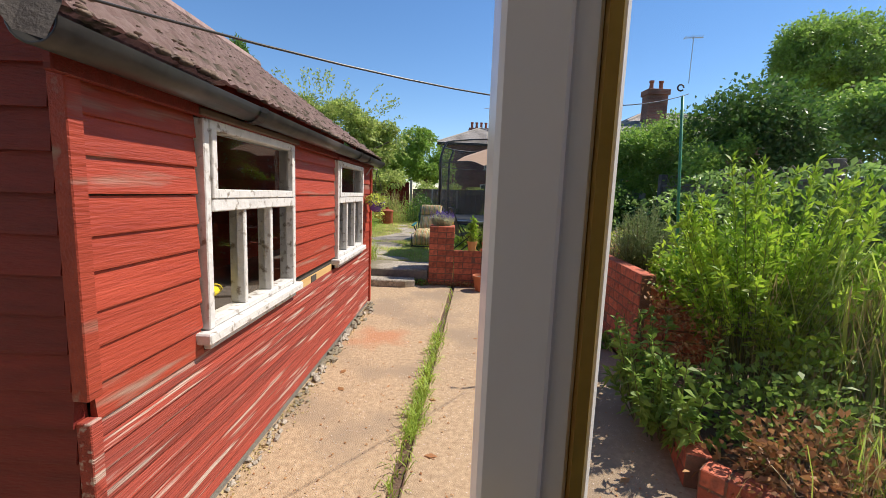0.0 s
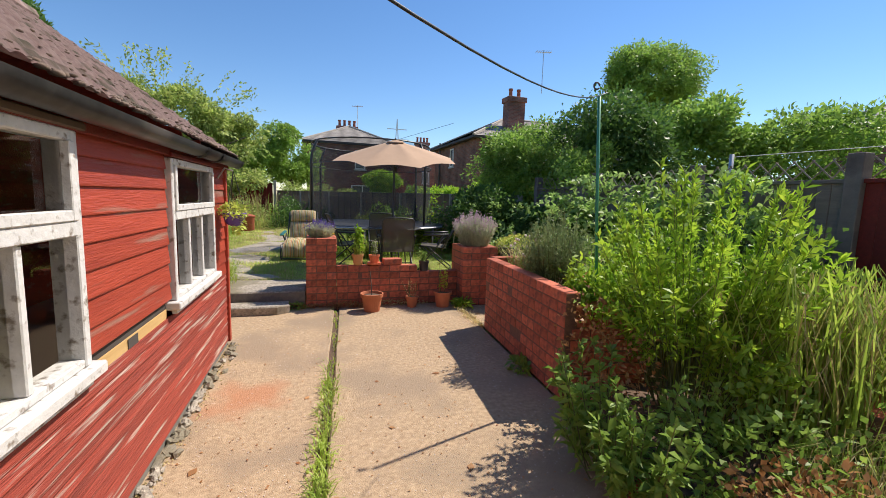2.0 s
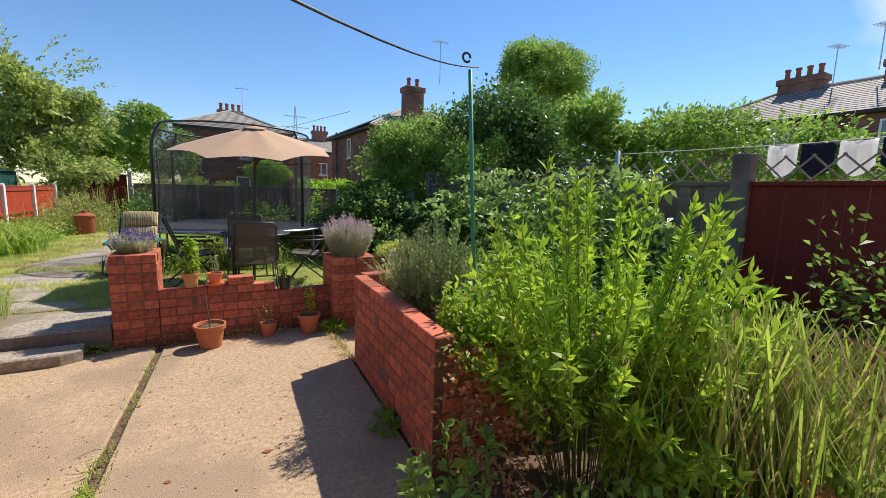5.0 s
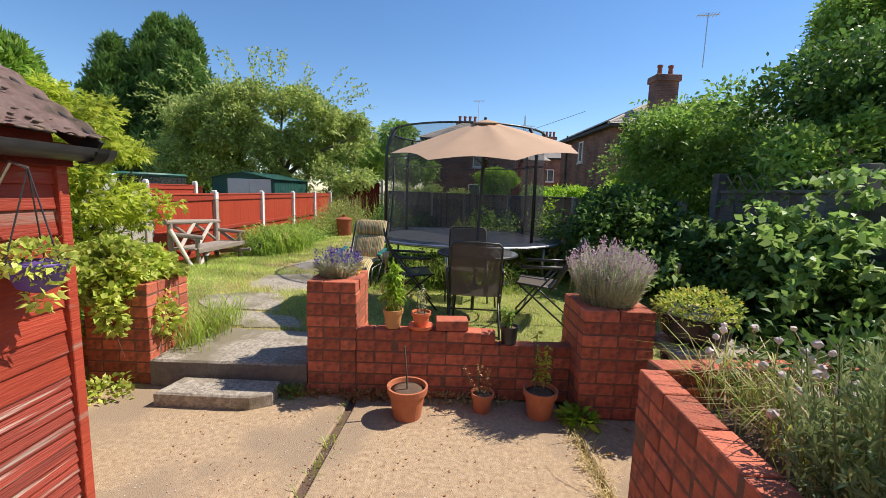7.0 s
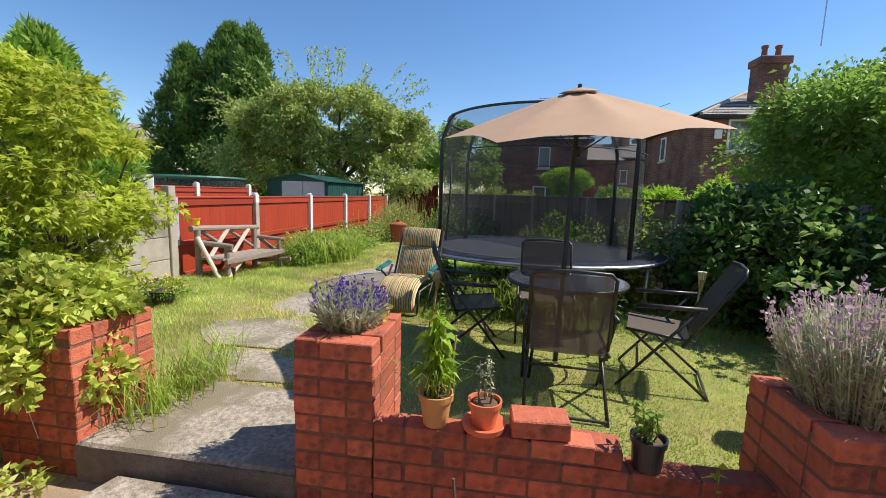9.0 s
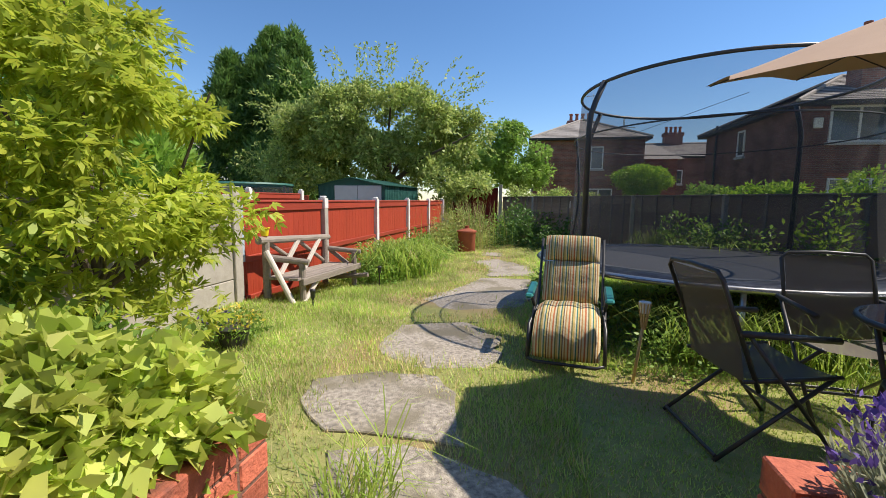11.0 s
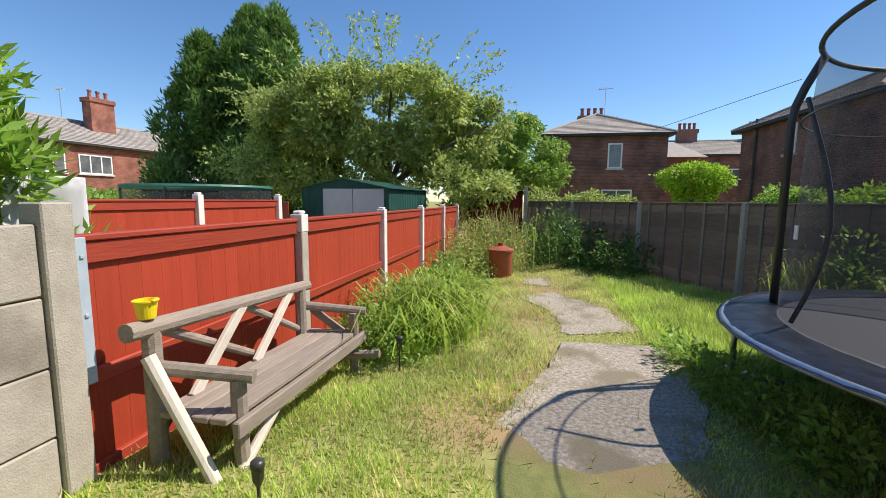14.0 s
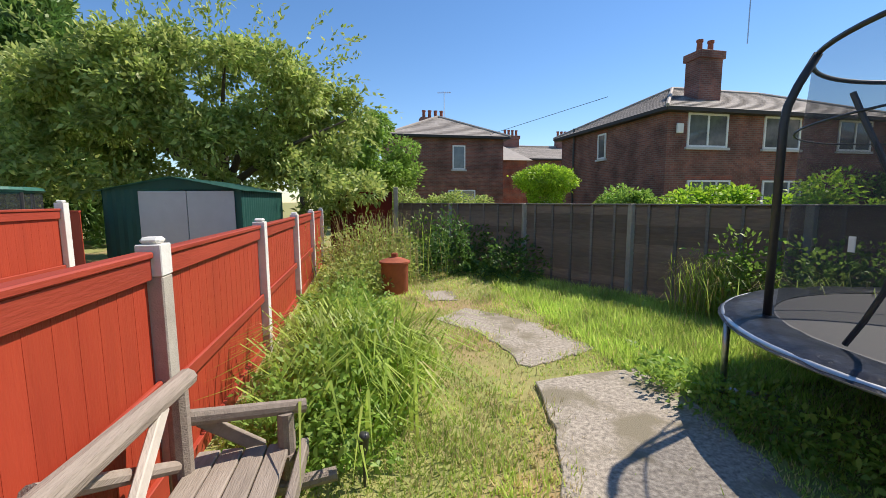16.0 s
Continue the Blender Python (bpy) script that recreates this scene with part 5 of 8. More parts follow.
# ---- umbrella, table and chairs ----
def umbrella():
    g = lawn_z(1.31, 8.12)
    t = thing("garden_umbrella", (1.26, 8.12, g), "open tan cloth garden umbrella over the table", "umbrella")
    part("pole", Tube([(0, 0, 0.02), (0.04, 0.16, 0.8), (0.08, 0.33, 1.56), (0.085, 0.30, 1.75), (0.09, 0.22, 2.02)], 0.019, 10), "steel_dark", t, "dark metal pole", smooth=True)
    n, R, zt, ze = 8, 1.03, 2.04, 1.74
    bm = bmesh.new()
    m = 8
    rows = []
    for j in range(m + 1):
        v = j / m
        row = []
        for i in range(n * 6):
            a = 2 * math.pi * (i / 6) / n + radians(10)
            seg = (i % 6) / 6
            sag = 1 - 0.09 * math.sin(seg * math.pi) * v
            r = R * v * sag * (math.cos(math.pi / n) / math.cos((seg - 0.5) * 2 * math.pi / n) * 0.5 + 0.5)
            row.append(bm.verts.new((r * math.cos(a), r * math.sin(a), zt - (zt - ze) * (v ** 1.12) - 0.045 * math.sin(seg * math.pi) * v * (1 - v) * 2 + 0.03 * v * math.sin(seg * math.pi))))
        rows.append(row)
    k = n * 6
    for j in range(m):
        for i in range(k):
            if j == 0:
                try:
                    bm.faces.new((rows[0][0], rows[1][i], rows[1][(i + 1) % k]))
                except ValueError:
                    pass
            else:
                bm.faces.new((rows[j][i], rows[j + 1][i], rows[j + 1][(i + 1) % k], rows[j][(i + 1) % k]))
    part("canopy", bm, "tan_cloth", t, "tan polyester canopy of eight panels", smooth=True)
    part("vent_cap", Lathe([(0.15, 0.0), (0.11, 0.016), (0.04, 0.030), (0.015, 0.034)], 16, (0, 0, zt - 0.022)), "tan_cloth", t, smooth=True)
    part("finial", Lathe([(0.014, 0), (0.016, 0.03), (0.006, 0.035)], 10, (0, 0, zt + 0.005)), "steel_dark", t)
    for i in range(n):
        a = 2 * math.pi * i / n + radians(10)
        part("rib", Tube([(0.02 * math.cos(a), 0.02 * math.sin(a), zt - 0.02), (R * 0.98 * math.cos(a), R * 0.98 * math.sin(a), ze - 0.002)], 0.004, 5), "steel_dark", t)
        part("strut", Tube([(0.025 * math.cos(a), 0.025 * math.sin(a), 1.58), (R * 0.5 * math.cos(a), R * 0.5 * math.sin(a), zt - 0.16)], 0.0032, 5), "steel_dark", t)
    part("runner", Lathe([(0.022, 0), (0.03, 0.02), (0.03, 0.06), (0.022, 0.08)], 12, (0, 0, 1.55)), "steel_dark", t)
    tilt = pose(0.09, 0.28, 1.75, 11, -3, 0) @ Matrix.Translation((0, 0, -1.74))
    for ob in t.children:
        if not ob.name.startswith("pole"):
            ob.matrix_basis = tilt


umbrella()


def patio_table():
    g = lawn_z(1.29, 8.06)
    t = thing("patio_table", (1.29, 8.06, g), "round glass-topped patio table with dark metal frame", "table")
    part("tabletop", Lathe([(0.02, 0.655), (0.405, 0.655), (0.41, 0.662), (0.405, 0.668), (0.02, 0.668)], 40), "window_dark", t, "smoked rippled glass top", smooth=False)
    part("rim", Tube([(0.41 * math.cos(2 * math.pi * i / 36), 0.41 * math.sin(2 * math.pi * i / 36), 0.655) for i in range(37)], 0.014, 6, False), "steel_dark", t, smooth=True)
    for d in (45, 135, 225, 315):
        a = radians(d)
        part("leg", Tube([(0.36 * math.cos(a), 0.36 * math.sin(a), 0.65), (0.30 * math.cos(a), 0.30 * math.sin(a), 0.35), (0.34 * math.cos(a), 0.34 * math.sin(a), 0.0)], 0.011, 8), "steel_dark", t, smooth=True)
    part("leg_ring", Tube([(0.30 * math.cos(2 * math.pi * i / 24), 0.30 * math.sin(2 * math.pi * i / 24), 0.36) for i in range(25)], 0.008, 6, False), "steel_dark", t)


patio_table()


def folding_chair(x, y, rz, back=16, label="dark folding garden chair with woven sling back"):
    t = thing("folding_chair", (x, y, lawn_z(x, y)), label, "chair", "chairs round the garden table", rz=rz)
    w = 0.225
    kb = math.tan(radians(back))
    top = 0.68
    zb, zt = 0.36, 0.36 + 0.47 * 1.0
    yb, yt = -0.19, -0.19 - 0.47 * kb
    bm = grid_mesh(6, 8, lambda u, v: (-w + 0.012 + (2 * w - 0.024) * u, yb + (yt - yb) * v + 0.02 * math.sin(v * math.pi) - 0.012 * math.sin(u * math.pi), zb + (zt - zb) * v))
    part("backrest", bm, "sling", t, "dark brown woven sling", smooth=True)
    bm = grid_mesh(6, 6, lambda u, v: (-w + 0.012 + (2 * w - 0.024) * u, -0.18 + 0.38 * v, 0.375 + 0.02 * v - 0.018 * math.sin(u * math.pi)))
    part("seat", bm, "sling", t, "dark brown woven sling", smooth=True)
    part("back_frame", Tube([(-w, yb + 0.06, zb - 0.04), (-w, yt, zt - 0.02), (-w + 0.03, yt - 0.006, zt + 0.012), (0, yt - 0.012, zt + 0.022), (w - 0.03, yt - 0.006, zt + 0.012), (w, yt, zt - 0.02), (w, yb + 0.06, zb - 0.04)], 0.011, 8), "steel_dark", t, smooth=True)
    for s in (-1, 1):
        part("seat_rail", Tube([(s * w, -0.20, 0.365), (s * w, 0.21, 0.395)], 0.010, 8), "steel_dark", t, smooth=True)
        part("leg", Tube([(s * w, 0.19, 0.40), (s * w * 1.02, -0.30, 0.0)], 0.010, 8), "steel_dark", t, smooth=True)
        part("leg", Tube([(s * (w + 0.022), -0.20, 0.57), (s * (w + 0.022), 0.24, 0.0)], 0.010, 8), "steel_dark", t, smooth=True)
        part("armrest", Tube([(s * (w + 0.022), -0.24, 0.585), (s * (w + 0.026), 0.16, 0.565)], 0.015, 8), "black_plastic", t, smooth=True)
    part("stretcher", Tube([(-w, -0.29, 0.02), (w, -0.29, 0.02)], 0.009, 8), "steel_dark", t)
    part("stretcher", Tube([(-w - 0.02, 0.12, 0.15), (w + 0.02, 0.12, 0.15)], 0.009, 8), "steel_dark", t)
    return t


folding_chair(1.24, 7.58, -3, 8)
folding_chair(1.22, 8.72, 178, 12)
folding_chair(0.60, 8.34, -80, 16)
folding_chair(1.93, 8.02, 74, 26, "dark folding garden chair tilted back beside the table")


# ---- striped recliner ----
def stripes(name):
    m = bpy.data.materials.new(name)
    m.use_nodes = True
    n, l = m.node_tree.nodes, m.node_tree.links
    b = n["Principled BSDF"]
    b.inputs["Roughness"].default_value = 0.85
    tc = n.new("ShaderNodeTexCoord")
    sx = n.new("ShaderNodeSeparateXYZ")
    l.new(tc.outputs["Object"], sx.inputs[0])
    ml = n.new("ShaderNodeMath")
    ml.operation = "MULTIPLY"
    ml.inputs[1].default_value = 1 / 0.105
    l.new(sx.outputs["X"], ml.inputs[0])
    fr = n.new("ShaderNodeMath")
    fr.operation = "FRACT"
    l.new(ml.outputs[0], fr.inputs[0])
    rp = n.new("ShaderNodeValToRGB")
    rp.color_ramp.interpolation = "CONSTANT"
    cols = ((0.0, (0.62, 0.52, 0.30)), (0.12, (0.48, 0.15, 0.05)), (0.22, (0.66, 0.58, 0.38)), (0.32, (0.16, 0.17, 0.07)), (0.40, (0.55, 0.40, 0.13)), (0.52, (0.66, 0.58, 0.38)), (0.60, (0.05, 0.17, 0.13)), (0.68, (0.60, 0.46, 0.16)), (0.78, (0.14, 0.08, 0.05)), (0.84, (0.66, 0.58, 0.38)), (0.92, (0.45, 0.22, 0.07)))
    e = rp.color_ramp.elements
    e[0].color = (*cols[0][1], 1)
    e[1].position, e[1].color = cols[1][0], (*cols[1][1], 1)
    for p, c in cols[2:]:
        q = e.new(p)
        q.color = (*c, 1)
    l.new(fr.outputs[0], rp.inputs[0])
    l.new(rp.outputs[0], b.inputs["Base Color"])
    nb = n.new("ShaderNodeTexNoise")
    nb.inputs["Scale"].default_value = 14
    bp = n.new("ShaderNodeBump")
    bp.inputs["Strength"].default_value, bp.inputs["Distance"].default_value = 0.5, 0.02
    l.new(tc.outputs["Object"], nb.inputs["Vector"])
    l.new(nb.outputs["Fac"], bp.inputs["Height"])
    l.new(bp.outputs[0], b.inputs["Normal"])
    MATS[name] = m


stripes("striped_cloth")


def cushion(path, w, th, tufts=()):
    """A padded cushion swept along a side profile of (y, z) points."""
    P = [Vector((0, *p)) for p in path]
    n = len(P) - 1
    mx = 10
    bm = bmesh.new()
    top, bot = [], []
    for i, p in enumerate(P):
        d = (P[min(i + 1, n)] - P[max(i - 1, 0)]).normalized()
        nn = Vector((0, -d.z, d.y))
        if nn.z < 0 and nn.y > 0:
            nn = -nn
        e = math.sin(math.pi * min(1, max(0, (i + 0.15) / (n + 0.3)))) ** 0.35
        rt, rb = [], []
        for j in range(mx + 1):
            u = j / mx * 2 - 1
            k = (1 - abs(u) ** 4) ** 0.5 * e
            puff = 1.0
            for tu, ti in tufts:
                puff -= 0.45 * math.exp(-((u - tu) / 0.16) ** 2 - ((i - ti) / 1.2) ** 2)
            rt.append(bm.verts.new(p + nn * th * k * puff + Vector((u * w, 0, 0))))
            rb.append(bm.verts.new(p - nn * th * 0.35 * k + Vector((u * w, 0, 0))))
        top.append(rt)
        bot.append(rb)
    for g, flip in ((top, 0), (bot, 1)):
        for i in range(n):
            for j in range(mx):
                f = (g[i][j], g[i][j + 1], g[i + 1][j + 1], g[i + 1][j])
                bm.faces.new(f[::-1] if flip else f)
    for i in range(n):
        bm.faces.new((top[i][0], top[i + 1][0], bot[i + 1][0], bot[i][0]))
        bm.faces.new((top[i][mx], bot[i][mx], bot[i + 1][mx], top[i + 1][mx]))
    for j in range(mx):
        bm.faces.new((top[0][j], bot[0][j], bot[0][j + 1], top[0][j + 1]))
        bm.faces.new((top[n][j], top[n][j + 1], bot[n][j + 1], bot[n][j]))
    return bm


def stretch(pts, ky, kz):
    return [(*p[:-2], p[-2] * ky, p[-1] * kz) for p in pts]


def recliner(x, y, rz):
    t = thing("recliner_chair", (x, y, lawn_z(x, y)), "green folding recliner with faded striped cushion", "chair", rz=rz)
    w = 0.222
    ky, kz = 1.4, 0.79
    part("leg_cushion", cushion(stretch([(-0.10 + 0.0 * i, 0.10 + 0.055 * i) for i in range(4)] + [(-0.07, 0.33), (-0.02, 0.39), (0.06, 0.425), (0.16, 0.43), (0.26, 0.41), (0.34, 0.385)], ky, kz), w, 0.06, ((-0.4, 3), (0.4, 3), (-0.4, 7), (0.4, 7))), "striped_cloth", t, "striped padded cushion", smooth=True)
    part("back_cushion", cushion(stretch([(0.36 + 0.020 * i, 0.41 + 0.064 * i) for i in range(7)], ky, kz), w, 0.06, ((-0.4, 3), (0.4, 3))), "striped_cloth", t, "striped padded cushion", smooth=True)
    part("head_cushion", cushion(stretch([(0.487 + 0.014 * i, 0.81 + 0.05 * i) for i in range(6)], ky, kz), w * 1.0, 0.075), "striped_cloth", t, "striped head pillow", smooth=True)
    for s in (-1, 1):
        X = s * (w + 0.03)
        part("frame_side", Tube(stretch([(X, -0.12, 0.09), (X, -0.06, 0.36), (X, 0.36, 0.36), (X, 0.575, 1.03)], ky, kz), 0.012, 8), "steel_dark", t, smooth=True)
        part("leg", Tube(stretch([(X * 1.05, -0.02, 0.0), (X * 1.05, 0.34, 0.55)], ky, kz), 0.012, 8), "steel_dark", t, smooth=True)
        part("leg", Tube(stretch([(X * 1.05, 0.62, 0.0), (X * 1.05, 0.10, 0.55)], ky, kz), 0.012, 8), "steel_dark", t, smooth=True)
        part("armrest", Box((X * 1.12, 0.20 * ky, 0.575 * kz), (0.062, 0.36, 0.03), Matrix.Rotation(radians(6), 4, "X"), 0.012), "teal_plastic", t, "teal plastic armrest")
    part("foot_bar", Tube(stretch([(-w - 0.03, -0.12, 0.09), (-w + 0.02, -0.13, 0.07), (w - 0.02, -0.13, 0.07), (w + 0.03, -0.12, 0.09)], ky, kz), 0.012, 8), "steel_dark", t, smooth=True)
    return t


recliner(-0.22, 9.10, -6)


def bamboo_torch(x, y, h=0.62):
    t = thing("garden_torch", (x, y, lawn_z(x, y)), "bamboo garden torch stuck in the lawn", "torch", "bamboo torches")
    part("cane", Tube([(-0.05, -0.02, -0.03), (0, 0, h)], 0.010, 8), "bamboo", t, smooth=True)
    for i in range(10):
        a = 2 * math.pi * i / 10
        part("splint", Tube([(0.010 * math.cos(a), 0.010 * math.sin(a), h - 0.05), (0.036 * math.cos(a), 0.036 * math.sin(a), h + 0.12)], 0.004, 5), "bamboo", t)
    part("cup", Lathe([(0.026, h + 0.055), (0.036, h + 0.125), (0.030, h + 0.125)], 14), "white_post", t, "pale cup of the torch")


bamboo_torch(0.22, 8.86, 0.40)
bamboo_torch(2.62, 9.05, 0.5)
bamboo_torch(3.35, 8.0, 0.5)


# ---- rustic bench ----
def bench():
    t = thing("rustic_bench", (-3.05, 9.9, lawn_z(-3.0, 9.95)), "weathered grey rustic pole bench against the red fence", "bench")
    o = Vector((-3.05, 9.9, lawn_z(-3.0, 9.95)))

    def W(x, y, z):
        return tuple(Vector((x, y, z)) - o)

    def pole(name, p, q, r, m="grey_timber", label=""):
        part(name, Tube([W(*p), W(*q)], r, 10, True, r * 0.93), m, t, label, smooth=False)
    pole("back_rail", (-3.24, 9.88, 0.885), (-3.24, 11.36, 0.80), 0.042)
    pole("arm", (-3.24, 9.98, 0.70), (-2.80, 10.10, 0.645), 0.036)
    pole("arm", (-3.24, 11.30, 0.655), (-2.79, 11.42, 0.605), 0.034)
    for y, zt in ((10.0, 0.86), (11.26, 0.79)):
        pole("back_post", (-3.24, y, 0.12), (-3.24, y, zt), 0.042)
    for y, zt in ((10.08, 0.635), (11.38, 0.60)):
        pole("front_post", (-2.87, y, 0.40), (-2.87, y, zt), 0.038)
    pole("front_post", (-2.86, 10.08, 0.12), (-2.87, 10.08, 0.42), 0.036)
    for i in range(4):
        x = -3.19 + 0.095 * i
        part("seat_slat", Bar(W(x, 9.98, 0.475), W(x, 11.40, 0.435), 0.088, 0.03), "grey_timber", t)
    part("seat_edge", Bar(W(-2.80, 9.96, 0.455), W(-2.80, 11.42, 0.415), 0.035, 0.075), "grey_timber", t)
    for a, b in (((-3.2, 10.17, 0.47), (-3.22, 10.60, 0.84)), ((-3.2, 10.66, 0.46), (-3.22, 11.10, 0.81))):
        part("brace", Bar(W(*a), W(*b), 0.028, 0.062), "pale_timber", t, "pale split brace")
    for a, b in (((-3.27, 10.05, 0.86), (-3.25, 10.75, 0.47)), ((-3.27, 10.58, 0.86), (-3.25, 11.22, 0.50))):
        pole("brace", a, b, 0.026)
    pole("leg_brace", (-3.19, 9.93, 0.77), (-2.85, 9.93, 0.16), 0.030, "pale_timber", "pale peeled pole brace")
    pole("leg_brace", (-2.83, 10.34, 0.42), (-2.85, 9.99, 0.17), 0.026, "pale_timber", "pale peeled pole brace")
    part("leg_brace", Bar(W(-3.20, 11.35, 0.62), W(-2.98, 11.42, 0.43), 0.03, 0.055), "grey_timber", t)
    pole("foot_rail", (-3.20, 11.30, 0.26), (-2.66, 11.36, 0.30), 0.034)
    pole("support", (-2.86, 11.36, 0.10), (-2.87, 11.36, 0.42), 0.036)


bench()
cup = thing("toy_bucket", (-3.235, 9.98, 0.925), "small yellow plastic bucket on the bench rail", "bucket")
part("bucket", Lathe([(0.034, 0), (0.036, 0.004), (0.047, 0.075), (0.052, 0.078), (0.052, 0.084), (0.044, 0.084), (0.033, 0.008), (0.01, 0.006)], 20), "yellow_plastic", cup, smooth=False)
part("ear", Box((0.05, 0, 0.085), (0.02, 0.035, 0.012), None, 0.004), "yellow_plastic", cup)


def solar_light(x, y, z):
    t = thing("solar_light", (x, y, z), "black plastic solar stake light in the lawn", "lamp", "solar stake lights")
    part("stake", Tube([(0, 0, -0.02), (0, 0, 0.19)], 0.007, 8), "black_plastic", t)
    part("head", Lathe([(0.010, 0.17), (0.022, 0.20), (0.026, 0.255), (0.030, 0.258), (0.026, 0.278), (0.008, 0.284)], 16), "black_plastic", t, smooth=True)


solar_light(-2.54, 11.48, lawn_z(-2.54, 11.48))
solar_light(-2.62, 9.85, lawn_z(-2.62, 9.85) - 0.08)

# ---- rusty bin, garden shed and end of the plot ----
inc = thing("garden_incinerator", (-2.05, 15.9, lawn_z(-2.0, 15.9)), "rusty brown metal garden incinerator with lid", "bin")
part("drum", Lathe([(0.19, 0), (0.20, 0.02), (0.21, 0.46), (0.215, 0.47)], 24), "rust", inc, smooth=True)
part("lid", Lathe([(0.235, 0.472), (0.235, 0.50), (0.12, 0.545), (0.05, 0.56), (0.05, 0.62), (0.02, 0.62)], 24), "rust", inc, "rusty domed lid", smooth=False)


def metal_shed():
    t = thing("metal_shed", (-6.35, 16.75, 0.12), "green and grey metal garden shed with sliding doors", "shed", rz=-3)
    w, d, h, r = 1.98, 2.6, 1.58, 1.78

    def ribbed(p, q, z0, z1, material, name):
        p, q = Vector((*p, 0)), Vector((*q, 0))
        n = int((q - p).length / 0.06)
        nrm = Vector(((q - p).y, -(q - p).x, 0)).normalized()
        bm = bmesh.new()
        pts = [p + (q - p) * i / n + nrm * (0.012 if i % 2 else 0.0) for i in range(n + 1)]
        lo = [bm.verts.new((a.x, a.y, z0)) for a in pts]
        hi = [bm.verts.new((a.x, a.y, z1)) for a in pts]
        for i in range(n):
            bm.faces.new((lo[i], lo[i + 1], hi[i + 1], hi[i]))
        bmesh.ops.solidify(bm, geom=list(bm.faces), thickness=0.01)
        part(name, bm, material, t)
    ribbed((0, 0), (0.5, 0), 0, h, "green_steel", "front_panel")
    ribbed((w - 0.1, 0), (w, 0), 0, h, "green_steel", "front_panel")
    ribbed((w, 0), (w, d), 0, h, "green_steel", "side_panel")
    ribbed((0, d), (0, 0), 0, h, "green_steel", "side_panel")
    ribbed((w, d), (0, d), 0, h, "green_steel", "back_panel")
    for a, b in ((0.5, 1.18), (1.19, w - 0.1)):
        part("door", Span((a, -0.025, 0.05), (b, 0.0, h - 0.02), 0.006), "grey_steel", t, "pale grey sliding door")
    part("door_handle", Box((1.21, -0.035, 0.72), (0.03, 0.02, 0.12), None, 0.004), "black_plastic", t)
    for y in (-0.01, d):
        g = bmesh.new()
        vs = [g.verts.new(v) for v in ((0, y, h), (w, y, h), (w / 2, y, r - 0.02))]
        g.faces.new(vs)
        bmesh.ops.solidify(g, geom=list(g.faces), thickness=0.01)
        part("gable", g, "green_steel", t)
    for a, b in (((-0.08, h - 0.02), (w / 2, r)), ((w / 2, r), (w + 0.08, h - 0.02))):
        bm = bmesh.new()
        vs = [bm.verts.new(v) for v in ((a[0], -0.1, a[1]), (b[0], -0.1, b[1]), (b[0], d + 0.1, b[1]), (a[0], d + 0.1, a[1]))]
        bm.faces.new(vs)
        bmesh.ops.solidify(bm, geom=list(bm.faces), thickness=0.03)
        part("roof_sheet", bm, "green_steel", t)


metal_shed()


# ---- flower pots ----
def pot(x, y, z, r, h, material, label, saucer=False, taper=0.70, rim=True):
    t = thing("flower_pot", (x, y, z), label, "flower pot", "flower pots")
    prof = [(r * taper, 0.001), (r * 0.90, h * 0.80)]
    prof += [(r * 1.0, h * 0.80), (r * 1.03, h)] if rim else [(r, h)]
    prof += [(r * 0.92, h), (r * 0.86, h * 0.86)]
    part("pot", Lathe(prof + [(r * 0.5, h * 0.85)], 28), material, t)
    part("soil", Lathe([(r * 0.1, h * 0.86), (r * 0.87, h * 0.865), (r * 0.5, h * 0.885)], 16), "soil", t, smooth=True)
    if saucer:
        part("saucer", Lathe([(r * 0.9, -0.016), (r * 1.25, -0.012), (r * 1.32, 0.012), (r * 1.24, 0.012), (r * 0.6, -0.004)], 28), material, t, "matching saucer")
    return t


def twig_plant(parent, h, n, leaf, mat_leaf, seed, leaves_n=40, spread=0.10, bare=False):
    """Upright stems with leaves along them, in a pot's own frame."""
    rng = np.random.default_rng(seed)
    ps, ds = [], []
    bm = bmesh.new()
    for i in range(n):
        a = rng.uniform(0, 6.28)
        top = Vector((spread * rng.uniform(0.1, 1) * math.cos(a), spread * rng.uniform(0.1, 1) * math.sin(a), h[0] + (h[1] - h[0]) * rng.uniform(0.6, 1)))
        base = Vector((0.02 * math.cos(a), 0.02 * math.sin(a), h[0] - 0.02))
        mid = (base + top) / 2 + Vector((0.02 * math.cos(a + 1), 0.02 * math.sin(a + 1), 0))
        tube(bm, [base, mid, top], 0.004, 5, True, 0.002)
        for k in range(leaves_n):
            u = rng.uniform(0.25, 1.05)
            p = base + (top - base) * u
            ps.append(p)
            ds.append(rng.normal(size=3) * np.array((1, 1, 0.5)) + np.array((0, 0, 0.2)))
    part("stem", bm, "stem", parent)
    if not bare and ps:
        quads("leaf", leaves(np.array(ps), np.array(ds), leaf, leaf * 0.4, rng, droop=0.3), mat_leaf, parent, kind="stuff")


